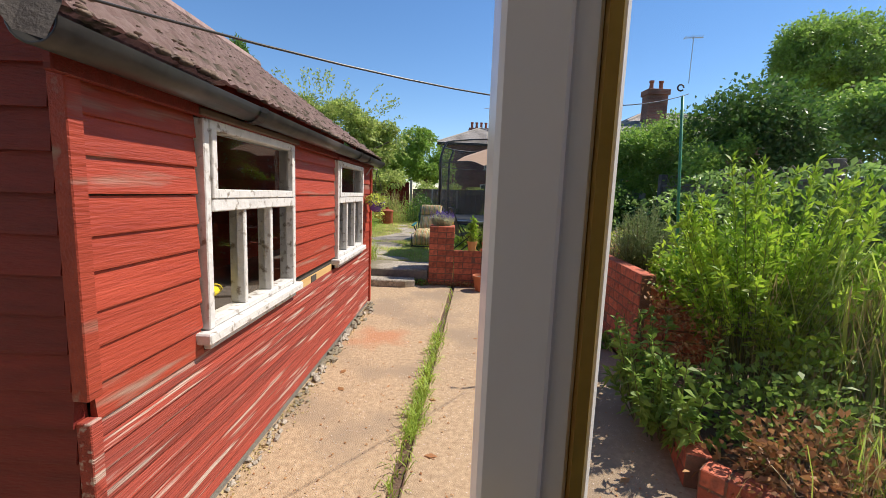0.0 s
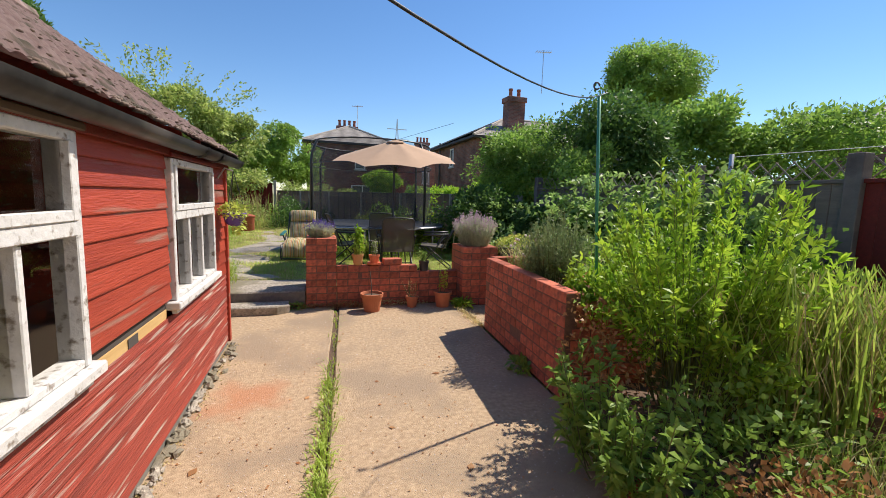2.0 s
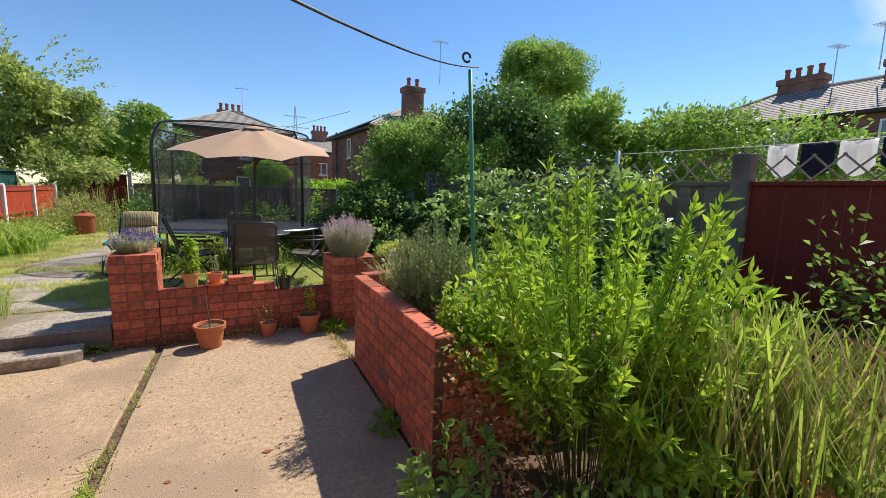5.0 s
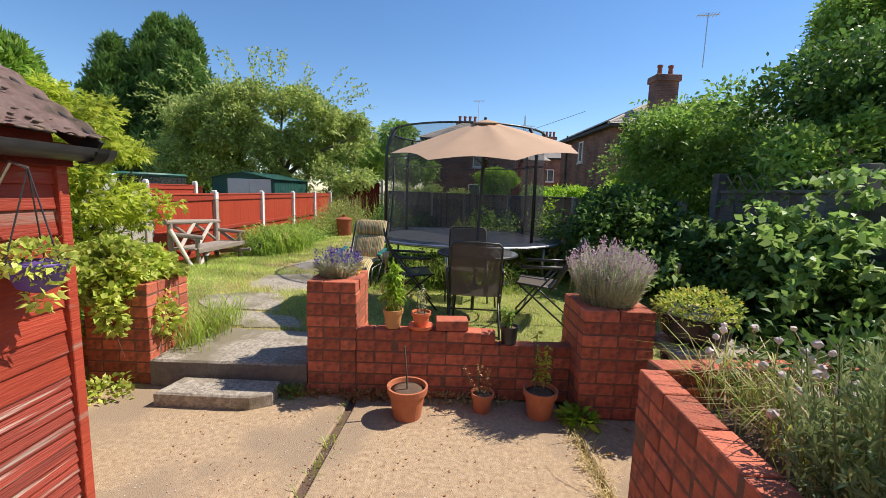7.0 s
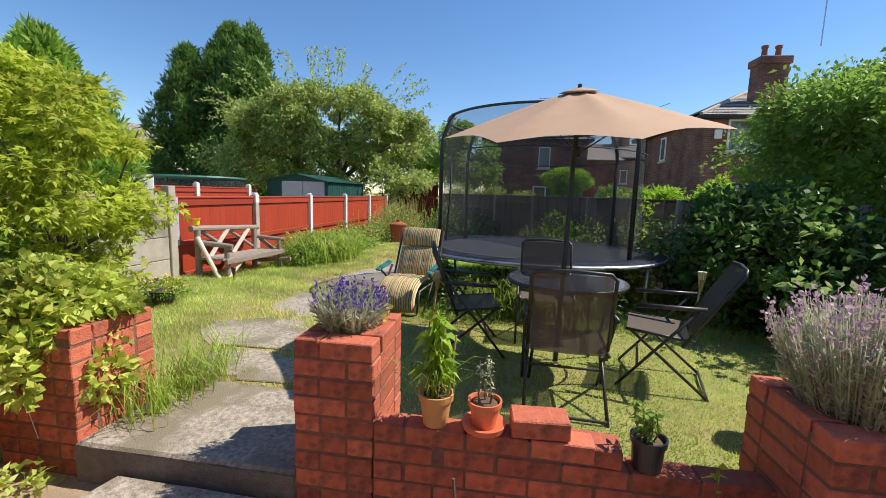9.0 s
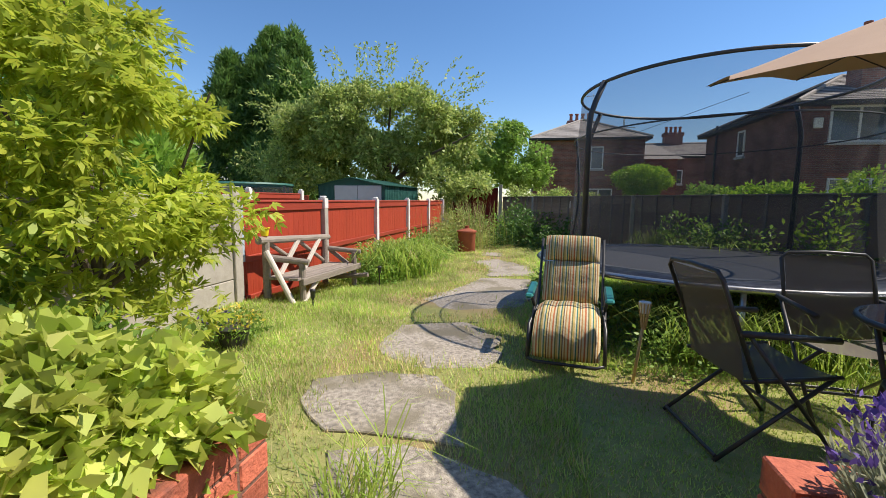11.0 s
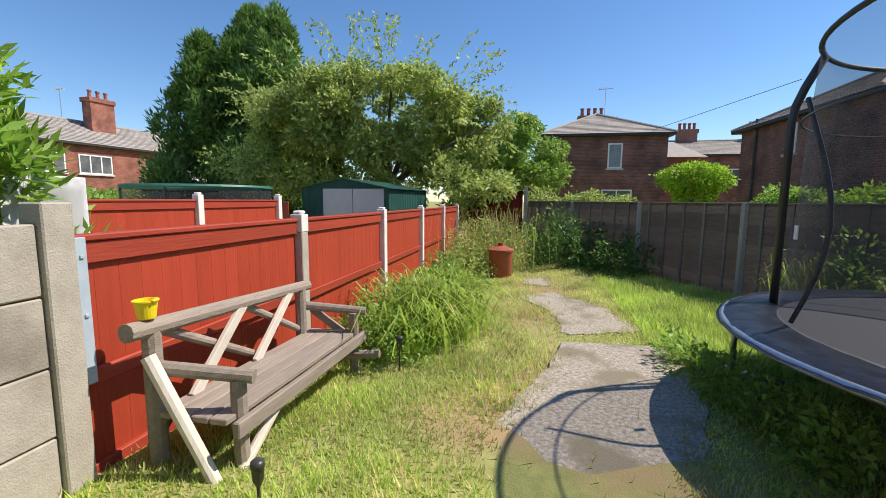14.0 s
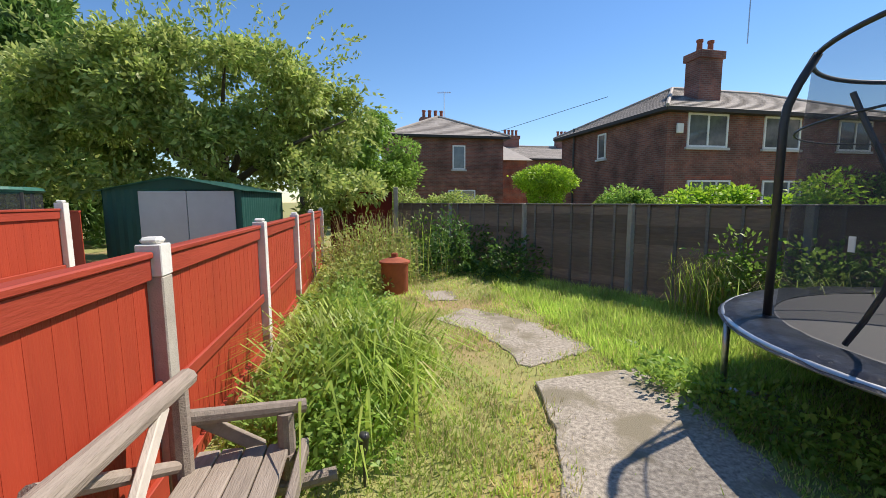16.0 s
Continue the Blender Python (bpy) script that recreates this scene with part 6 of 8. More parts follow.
LW = 6 * COURSE
p = pot(0.60, 6.60, LW, 0.072, 0.135, "ochre_pot", "ochre clay pot with tall leafy plant on the wall")
twig_plant(p, (0.12, 0.48), 3, 0.085, "leaf_shrub", 3, 46, 0.05)
part("cane", Tube([(0.05, 0.0, 0.1), (0.075, 0.0, 0.38)], 0.004, 6), "bamboo", p)
rngp = np.random.default_rng(5)
quads("blade", blades(np.c_[rngp.normal(0, 0.03, 60), rngp.normal(0, 0.03, 60), np.full(60, 0.12)], 0.16, 0.005, rngp, 1.1, 0.5), "leaf_blade", p, kind="stuff")
p = pot(0.80, 6.60, LW + 0.018, 0.068, 0.105, "orange_plastic", "orange plastic pot in its saucer with seedling", True)
twig_plant(p, (0.09, 0.30), 4, 0.022, "leaf_grey", 6, 30, 0.06)
p = pot(1.43, 6.60, 5 * COURSE, 0.066, 0.125, "black_plastic", "black plastic pot with a wilting shrub", taper=0.8)
twig_plant(p, (0.11, 0.26), 5, 0.045, "leaf_mid", 8, 26, 0.10)
p = pot(0.74, 6.30, 0.0, 0.130, 0.21, "terracotta", "large terracotta pot with a bare stem")
part("stem", Tube([(0, 0, 0.17), (-0.01, 0, 0.32), (-0.025, 0.01, 0.47)], 0.006, 6), "bark", p)
p = pot(1.24, 6.40, 0.0, 0.078, 0.135, "terracotta", "small clay pot with dry weeds")
twig_plant(p, (0.12, 0.34), 5, 0.03, "leaf_rust", 9, 16, 0.16)
p = pot(1.62, 6.36, 0.0, 0.112, 0.19, "terracotta", "terracotta pot with a thin sapling")
twig_plant(p, (0.16, 0.66), 2, 0.05, "leaf_acer", 10, 40, 0.10)
# loose bricks on the wall
for x, z, r in ((1.02, 6 * COURSE + 0.038, 4), (1.22, 5 * COURSE + 0.038, -5)):
    b = solo("loose_brick", Box((0, 0, 0), (BL, BW * 1.25, BH), None, 0.005), "brick", "loose red brick laid on the wall", "brick", at=(x, 6.62, z), rz=r)

# planter trough beside the pier
tr = thing("planter_bowl", (2.60, 6.38, 0.545), "dark plastic planter bowl of yellow-green flowers on a slab", "planter")
part("bowl", Lathe([(0.12, 0), (0.20, 0.06), (0.225, 0.19), (0.235, 0.20), (0.21, 0.20), (0.1, 0.17)], 28), "black_plastic", tr)
quads("leaf", clump([((0, 0, 0.22), (0.25, 0.22, 0.12), 1300)], 0.04, 0.02, 31), "leaf_ivy", tr, kind="stuff")
quads("flower", clump([((0, 0, 0.27), (0.22, 0.2, 0.09), 120)], 0.03, 0.026, 32), "flower_yellow", tr, kind="stuff")
st = thing("slab_table", (2.64, 6.36, -0.004), "stone slab on timber trestle beside the pier", "table")
part("top", Box((0, 0, 0.525), (0.56, 0.42, 0.045), None, 0.008), "slab", st)
for s_ in (-1, 1):
    part("leg", Bar((s_ * 0.24, -0.17, 0.0), (s_ * 0.16, 0.15, 0.50), 0.04, 0.05), "bark", st)
    part("leg", Bar((s_ * 0.24, 0.17, 0.0), (s_ * 0.20, -0.15, 0.50), 0.04, 0.05), "bark", st)
ball = solo("glazed_ball", Lathe([(0.02, -0.12), (0.09, -0.09), (0.125, 0), (0.09, 0.085), (0.02, 0.12)], 24), "window_dark", "dark glossy glazed garden ball", "ornament", smooth=True, at=(2.42, 7.35, 0.60))
part("stand", Lathe([(0.10, 0), (0.07, 0.1), (0.06, 0.32)], 16), "black_plastic", ball).location = (0, 0, -0.42)

# hanging basket and bracket on the shed end
hb = thing("hanging_basket", (-0.50, 5.18, 1.16), "dark hanging basket with trailing yellow-green plant", "planter")
part("basket", Lathe([(0.02, -0.10), (0.06, -0.08), (0.09, 0.0), (0.095, 0.01), (0.08, 0.0)], 20), "flower_violet", hb, "purple-dark bowl", smooth=True)
quads("leaf", clump([((0, 0, 0.02), (0.09, 0.11, 0.065), 420), ((0.03, -0.02, -0.08), (0.04, 0.05, 0.08), 90)], 0.034, 0.022, 41), "leaf_ivy", hb, kind="stuff")
for a in range(3):
    part("chain", Tube([(0.085 * math.cos(a * 2.1), 0.085 * math.sin(a * 2.1), 0), (0, 0, 0.34)], 0.003, 5), "steel_dark", hb)
part("bracket", Tube([(0, 0, 0.34), (-0.06, 0.0, 0.36), (-0.112, 0.0, 0.28)], 0.007, 6), "galvanised", hb)

# green washing-line pole and line
wp = thing("washing_line_pole", (1.93, 3.94, 0.56), "thin green metal washing-line pole with hook", "pole")
part("shaft", Tube([(0.13, 0.03, 0), (0.06, 0.01, 0.7), (-0.01, -0.02, 1.48)], 0.0105, 8), "green_paint", wp, smooth=True)
part("hook", Tube([(-0.02 + 0.022 * math.cos(a), 0, 1.54 + 0.022 * math.sin(a)) for a in [i * 0.7 for i in range(9)]], 0.006, 6), "steel_dark", wp)
pts = [(1.93 - 0.682 * d, 3.86 - 0.731 * d, 2.04 - 0.291 * d + 0.045 * d * d) for d in [0.2 * i for i in range(25)]]
solo("washing_line", Tube(pts, 0.0028, 6), "black_plastic", "thin dark washing line", "cable", smooth=True)
solo("power_cable", Tube([(8.0, 26.5, 5.9 + 0.0), (4.5, 34.0, 5.2), (3.5, 41.0, 5.6)], 0.012, 5), "black_plastic", "overhead cable between the houses", "cable")

# washing beyond the fence
for i, (m, nm) in enumerate((("white_cloth", "white"), ("navy_cloth", "navy"), ("white_cloth", "white"), ("navy_cloth", "navy"), ("red_cloth", "red"), ("white_cloth", "white"))):
    y = 4.25 - 0.27 * i
    bm = grid_mesh(6, 6, lambda u, v: (5.6 + 0.03 * math.sin(u * 9), y - 0.24 * u, 2.0 - 0.30 * v * (0.7 + 0.3 * math.sin(u * 3.1)) - 0.02 * math.sin(u * math.pi)))
    bmesh.ops.solidify(bm, geom=list(bm.faces), thickness=0.004)
    solo("garment", bm, m, nm + " garment hanging on a washing line", "laundry", "washing on the line", smooth=True)
for y in (1.9, 6.0):
    solo("washing_line_post", Tube([(5.6, y, 0.0), (5.6, y, 2.06)], 0.03, 8), "galvanised", "thin metal post holding the washing line", "post", "washing line posts", smooth=True)
solo("washing_line", Tube([(5.6, 6.0, 2.02), (5.6, 4.0, 1.99), (5.6, 1.9, 2.02)], 0.004, 5), "white_cloth", "washing line beyond the fence", "cable")
gz = thing("polytunnel_roof", (7.2, 1.0, 0), "pale translucent plastic canopy beyond the gate pier", "canopy")
part("sheet", grid_mesh(10, 4, lambda u, v: (-0.9 + 2.2 * v, -2.0 + 3.3 * u, 2.05 + 0.75 * math.sin(math.pi * (0.12 + 0.6 * v)) + 0.0 * u)), "sheeting", gz)
for i in range(4):
    part("hoop", Tube([(-0.9 + 2.2 * v, -2.0 + 1.1 * i, 2.06 + 0.75 * math.sin(math.pi * (0.12 + 0.6 * v))) for v in [k / 6 for k in range(7)]], 0.02, 6), "upvc", gz)
for i in range(2):
    part("upright", Tube([(1.3, -2.0 + 3.3 * i, 0), (1.3, -2.0 + 3.3 * i, 2.63)], 0.025, 6), "upvc", gz)
# white sheet and neighbour's trampoline net beyond the red fence
sh = grid_mesh(8, 8, lambda u, v: (-4.75 + 0.04 * math.sin(u * 11), 10.45 + 0.55 * u, 0.75 + 0.85 * v))
bmesh.ops.solidify(sh, geom=list(sh.faces), thickness=0.004)
solo("hanging_sheet", sh, "white_cloth", "white sheet hanging in the next garden", "laundry", smooth=True)
nt = thing("trampoline", (-9.5, 17.5, 0.1), "dark green edged trampoline in the next garden", "trampoline")
part("rim", Tube([(1.6 * math.cos(2 * math.pi * i / 40), 1.6 * math.sin(2 * math.pi * i / 40), 1.62) for i in range(41)], 0.05, 6, False), "green_steel", nt)
part("net", grid_mesh(40, 2, lambda u, v: (1.6 * math.cos(2 * math.pi * u), 1.6 * math.sin(2 * math.pi * u), 0.6 + 1.0 * v)), "net", nt)
for i in range(6):
    part("pole", Tube([(1.6 * math.cos(i), 1.6 * math.sin(i), 0), (1.6 * math.cos(i), 1.6 * math.sin(i), 1.62)], 0.03, 6), "steel_dark", nt)
# far pylon
py = thing("pylon", (45, 260, 0), "thin grey distant electricity pylon", "pylon")
for s in (-1, 1):
    part("leg", Tube([(s * 5, 0, 0), (s * 1.0, 0, 32), (0, 0, 48)], 0.35, 4), "galvanised", py)
for z, w in ((30, 9), (36, 7.5), (42, 6)):
    part("arm", Tube([(-w, 0, z), (w, 0, z)], 0.3, 4), "galvanised", py)


# ---- trees and hedges ----
def limbs(parent, base, tops, r, material="bark"):
    for i, tp in enumerate(tops):
        b, tp = Vector(base), Vector(tp)
        mid = b.lerp(tp, 0.5) + Vector((RNG.normal() * 0.15, RNG.normal() * 0.15, 0.1)) * (tp - b).length * 0.25
        part("limb", Tube([b, b.lerp(mid, 0.6), mid, tp], r, 7, True, r * 0.2), material, parent)


def tree(name, at, label, trunk_h, r, blobs, leaf, leafmat_, seed, width=None, limb_tops=(), lumps=0.28, shell=0.4, droop=0.15, category="tree"):
    t = plant(name, at, label, category)
    part("trunk", Tube([(0, 0, -0.1), (0.03 * trunk_h, 0.02, trunk_h * 0.5), (0, 0.05, trunk_h)], r, 10, True, r * 0.55), "bark", t, smooth=True)
    limbs(t, (0, 0.03, trunk_h * 0.8), limb_tops, r * 0.5)
    quads("crown", clump(blobs, leaf, width, seed, lumps, shell, droop=droop), leafmat_, t, kind="stuff")
    return t


def spray(c, r, n, per, length, rng, zscale=1.0):
    """Arching leafy sprays breaking out of a crown."""
    ps, ds = [], []
    for i in range(n):
        u = unit(rng.normal(size=(1, 3)) + np.array((0, 0, 0.5)))[0]
        s = np.array(c) + u * np.array(r) * 0.9
        d = u + np.array((0, 0, 0.5))
        for k in range(per):
            f = k / per
            p = s + d * length * f - np.array((0, 0, 1.0)) * length * 0.5 * f * f
            ps.append(p + rng.normal(size=3) * 0.03)
            ds.append(d + rng.normal(size=3) * 0.8 - np.array((0, 0, f)))
    return np.array(ps), np.array(ds)


# apple tree behind the metal shed
ab = subblobs((-0.6, 0, 3.7), (4.7, 2.4, 1.8), 96, 0.52, 420, 11, -0.7) + subblobs((-1.2, 0, 2.5), (5.2, 2.2, 1.3), 52, 0.52, 400, 12, -0.9) + subblobs((1.2, -0.5, 1.5), (3.4, 1.5, 0.9), 18, 0.5, 400, 15, -0.9)
at = tree("apple_tree", (-5.9, 21.2, 0.1), "spreading apple tree with pale green summer leaves", 2.2, 0.22, ab, 0.165, "leaf_apple", 13, 0.08, [(-3, 0.4, 3.6), (-1.2, -0.6, 4.6), (1.5, 0.3, 4.4), (3.1, -0.3, 3.5), (0.4, -0.8, 5.0)])
rr = np.random.default_rng(14)
sp, sd = spray((-0.6, 0, 3.9), (4.5, 2.1, 1.8), 110, 24, 1.15, rr)
quads("shoot", leaves(sp, sd, 0.16, 0.07, rr), "leaf_apple", at, kind="stuff")


def conifer(name, x, y, h, r, label, seed, n=26000, material="leaf_conifer", leaf=0.34, z0=0.3):
    t = plant(name, (x, y, 0.1), label, "tree")
    part("trunk", Tube([(0, 0, -0.1), (0, 0, h * 0.8)], 0.22, 8, True, 0.05), "bark", t)
    rng = np.random.default_rng(seed)
    blobs = []
    m = 70
    for i in range(m):
        f = (i + rng.uniform(0, 1)) / m
        k = r * (1 - f ** 2.2) ** 0.85
        a = rng.uniform(0, 6.28)
        q = k * rng.uniform(0.45, 0.86)
        s = 0.34 * r * rng.uniform(0.7, 1.2) * (1 - 0.5 * f)
        blobs.append(((q * math.cos(a), q * math.sin(a), z0 + f * (h - z0 - s * 0.6)), (s, s, s * 1.25), n // m))
    quads("crown", clump(blobs, leaf, leaf * 0.28, seed, 0.3, 0.45, up=0.9, droop=0.0), material, t, kind="stuff")
    return t


conifer("conifer", -11.9, 24.8, 8.8, 2.5, "tall dark green cypress behind the gardens", 21, 36000, leaf=0.30)
conifer("conifer", -13.6, 25.6, 9.4, 2.6, "tall dark green cypress behind the gardens", 26, 30000, leaf=0.30)
conifer("conifer", -15.2, 24.6, 8.0, 2.4, "tall dark green cypress behind the gardens", 22, 36000, leaf=0.30)
conifer("conifer_hedge", -5.35, 9.9, 3.22, 1.2, "large clipped bright green conifer over the concrete fence", 23, 34000, "leaf_conifer_light", 0.15, 0.2)
conifer("conifer_hedge", -5.7, 8.2, 3.05, 1.2, "large clipped bright green conifer over the concrete fence", 24, 24000, "leaf_conifer_light", 0.15, 0.2)
conifer("conifer_hedge", -6.1, 6.3, 3.0, 1.25, "large clipped bright green conifer over the concrete fence", 25, 20000, "leaf_conifer_light", 0.17, 0.2)

# round-headed tree and hedge beyond the sunny boundary
tree("tree", (14.2, 17.4, 0), "round-headed dense green tree beyond the houses", 4.6, 0.3, subblobs((0, 0, 6.55), (1.95, 1.95, 1.75), 84, 0.62, 620, 31, -0.95), 0.14, "leaf_mid", 32, 0.07)
tree("hedge_bush", (5.9, 9.0, 0), "dense dark green hedge bush over the fence", 1.2, 0.12, subblobs((0, 0, 1.9), (1.2, 1.3, 1.6), 28, 0.5, 800, 33, -0.9), 0.10, "leaf_dark", 34, 0.06, category="bush")
tree("hedge_bush", (8.2, 9.2, 0), "dense green hedge bush beyond the fence", 1.2, 0.12, subblobs((0, 0, 2.1), (1.4, 1.3, 1.75), 26, 0.55, 800, 35, -0.9), 0.12, "leaf_mid", 36, 0.06, category="bush")
tree("hedge_bush", (9.6, 7.0, 0), "dense green hedge bush beyond the fence", 1.2, 0.12, subblobs((0, 0, 2.0), (1.4, 2.2, 1.8), 30, 0.6, 800, 37, -0.9), 0.12, "leaf_mid", 38, 0.06, category="bush")
tree("tree", (-1.6, 29.5, 0), "tall leafy green tree at the back of the gardens", 2.5, 0.25, subblobs((0, 0, 3.6), (1.6, 1.5, 2.1), 26, 0.7, 700, 41, -0.8), 0.2, "leaf_mid", 42, 0.1)
tree("tree", (-5.5, 32.0, 0), "tall leafy green tree at the back of the gardens", 2.5, 0.25, subblobs((0, 0, 3.6), (2.6, 1.5, 2.1), 26, 0.8, 700, 43, -0.8), 0.2, "leaf_mid", 44, 0.1)
tree("tree", (-22, 34, 0), "distant rounded green tree", 3, 0.3, subblobs((0, 0, 4.6), (2.2, 2, 2.1), 22, 0.8, 500, 45, -0.8), 0.26, "leaf_mid", 46, 0.13)
tree("tree", (12.5, 33.0, 0), "distant dark green tree between houses", 3, 0.3, subblobs((0, 0, 4.2), (1.6, 1.5, 1.6), 18, 0.6, 500, 47, -0.8), 0.24, "leaf_dark", 48, 0.12)
tree("clipped_tree", (3.0, 21.6, 0.05), "yellow-green clipped tree with a flat top beyond the fence", 1.4, 0.08, [((0, 0, 2.05), (0.95, 0.8, 0.42), 6500), ((0, 0, 1.55), (0.55, 0.5, 0.55), 3200)], 0.10, "leaf_shrub", 49, 0.055, lumps=0.10)
for i, (x, y, h) in enumerate(((4.6, 17.2, 1.75), (5.7, 15.8, 1.6), (6.6, 14.2, 1.55), (4.4, 19.6, 1.7), (7.3, 12.6, 1.5))):
    tree("garden_shrub", (x, y, 0.05), "bright green leafy shrub beyond the grey fence", 0.5, 0.04, subblobs((0, 0, h * 0.55), (0.95, 0.8, h * 0.52), 14, 0.34, 420, 50 + i, -0.5), 0.12, "leaf_shrub" if i < 3 else "leaf_mid", 60 + i, 0.06, category="shrub")
for i, (x, y) in enumerate(((0.2, 22.6), (-1.0, 23.0), (1.6, 23.2))):
    tree("garden_shrub", (x, y, 0.05), "dull green overgrown shrub beyond the fence", 0.5, 0.04, subblobs((0, 0, 0.85), (0.8, 0.7, 0.9), 10, 0.36, 380, 70 + i, -0.5), 0.12, "leaf_apple", 73 + i, 0.05, category="shrub")
# hedges closing the next gardens
for i, (x, y, rx, ry, h) in enumerate(((-20, 20, 4.5, 1.6, 1.7), (-14, 17, 3.0, 1.0, 1.3), (-24, 26, 4, 2, 1.9), (20, 14, 3.5, 2.0, 2.2), (18, 24, 3.0, 2.0, 2.4), (17, 8, 2.5, 2.5, 2.2))):
    tree("hedge_bush", (x, y, 0), "mixed green hedge in a neighbouring garden", 0.8, 0.08, subblobs((0, 0, h * 0.5), (rx, ry, h * 0.6), 24, 0.8, 330, 80 + i, -0.4), 0.2, "leaf_mid", 90 + i, 0.1, category="bush")

# big mixed bush and brambles along the sunny side of the lawn
tree("bramble_bush", (5.0, 10.7, 0.1), "tall wild bush of brambles and elder beside the lawn", 0.9, 0.06, subblobs((0, 0, 1.65), (1.35, 1.6, 1.5), 76, 0.40, 600, 101, -0.9), 0.085, "leaf_mid", 102, 0.045, category="bush")
tree("bramble_bush", (5.1, 8.3, 0.1), "tall wild bush of brambles and elder over the fence", 0.9, 0.06, subblobs((0, 0, 1.35), (0.85, 1.0, 1.0), 34, 0.34, 560, 109, -0.9), 0.085, "leaf_mid", 110, 0.045, category="bush")
tree("bramble_bush", (3.45, 10.1, 0.1), "dark bramble thicket against the boundary", 0.6, 0.05, subblobs((0, 0, 0.75), (0.6, 1.3, 0.75), 26, 0.38, 620, 103, -0.9), 0.09, "leaf_dark", 104, 0.055, category="bush")
tree("bramble_bush", (3.98, 7.6, 0.1), "dark bramble thicket against the boundary", 0.6, 0.05, subblobs((0, 0, 0.55), (0.42, 1.5, 0.6), 34, 0.30, 620, 105, -0.9), 0.085, "leaf_dark", 106, 0.05, category="bush")
bk = plant("bramble_sprays", (3.3, 8.2, 0.1), "pale bramble shoots arching over the dark thicket", "plant")
rr = np.random.default_rng(107)
q = []
for i in range(84):
    s = np.array((rr.uniform(-0.1, 0.7), rr.uniform(-1.8, 2.5), rr.uniform(0.15, 1.15)))
    d = np.array((-rr.uniform(0.2, 0.9), rr.normal() * 0.6, rr.uniform(0.0, 0.6)))
    for k in range(9):
        f = k / 9
        c = s + d * 0.5 * f - np.array((0, 0, 0.22 * f * f))
        for j in range(3):
            q.append((c + rr.normal(size=3) * 0.02, d * 0.6 + rr.normal(size=3) * 0.9))
quads("leaf", leaves(np.array([a for a, b in q]), np.array([b for a, b in q]), 0.085, 0.055, rr, droop=0.2), "leaf_bramble", bk, kind="stuff")
bk = plant("bramble_sprays", (3.9, 5.9, 0.3), "leafy bramble shoots climbing in front of the dark fence", "plant")
q = []
for i in range(150):
    s = np.array((rr.uniform(-0.15, 0.34), rr.uniform(-1.6, 1.6), rr.uniform(0.3, 1.35)))
    d = np.array((-rr.uniform(0.1, 0.8), rr.normal() * 0.6, rr.uniform(0.0, 0.6)))
    for k in range(9):
        f = k / 9
        c = s + d * 0.5 * f - np.array((0, 0, 0.22 * f * f))
        for j in range(3):
            q.append((c + rr.normal(size=3) * 0.02, d * 0.6 + rr.normal(size=3) * 0.9))
quads("leaf", leaves(np.array([a for a, b in q]), np.array([b for a, b in q]), 0.09, 0.055, rr, droop=0.2), "leaf_bramble", bk, kind="stuff")


# ---- Japanese maple by the concrete fence ----
def palmate(p, d, size, rng):
    """Five-fingered leaves."""
    n = len(p)
    d = unit(d)
    ref = unit(rng.normal(size=(n, 3)) * 0.45 + np.array((0, 0, 1.0)))
    side = unit(np.cross(d, ref))
    out = []
    for a, k in ((0, 1.0), (0.75, 0.85), (-0.75, 0.85), (1.5, 0.55), (-1.5, 0.55)):
        f = d * math.cos(a) + side * math.sin(a)
        s = unit(np.cross(f, ref))
        L = size * k * rng.uniform(0.85, 1.1, (n, 1))
        w = L * 0.17
        v = np.empty((n, 4, 3))
        v[:, 0] = p
        v[:, 1] = p + f * L * 0.5 + s * w
        v[:, 2] = p + f * L - np.array((0, 0, 1.0)) * L * 0.15
        v[:, 3] = p + f * L * 0.5 - s * w
        out.append(v)
    return np.concatenate(out)


mp = plant("maple_tree", (-2.78, 7.85, 0.18), "yellow-green Japanese maple with fingered leaves", "tree")
part("trunk", Tube([(0, 0, -0.1), (-0.03, 0.03, 0.35), (0.02, 0.02, 0.7)], 0.055, 8, True, 0.04), "bark", mp, smooth=True)
limbs(mp, (0.02, 0.02, 0.62), [(-0.6, -0.3, 1.8), (0.6, 0.25, 1.7), (0.3, -0.6, 1.7), (-0.2, 0.5, 1.9), (0.0, 0.0, 2.1), (0.6, 0.3, 1.15), (0.5, -0.3, 0.9)], 0.022)
rr = np.random.default_rng(111)
pp, dd = [], []
for c, r, k in subblobs((-0.1, -0.05, 1.22), (0.94, 0.92, 1.08), 78, 0.23, 95, 112, -0.8) + [((0.72, 0.25, 1.05), (0.24, 0.2, 0.13), 80), ((0.62, -0.1, 0.55), (0.25, 0.3, 0.2), 90)]:
    u = unit(rr.normal(size=(k, 3)))
    pp.append(np.array(c) + u * np.array(r) * rr.uniform(0.3, 1, (k, 1)))
    dd.append(u * 0.8 + rr.normal(size=(k, 3)) * 0.5 - np.array((0, 0, 0.25)))
quads("crown", palmate(np.concatenate(pp), np.concatenate(dd), 0.075, rr), "leaf_acer", mp, kind="stuff")
tree("garden_shrub", (-2.5, 7.15, 0.15), "bushy green shrub behind the ivy planter", 0.4, 0.03, subblobs((0, 0, 0.5), (0.7, 0.4, 0.6), 16, 0.22, 420, 113, -0.8), 0.06, "leaf_mid", 114, 0.03, category="shrub")
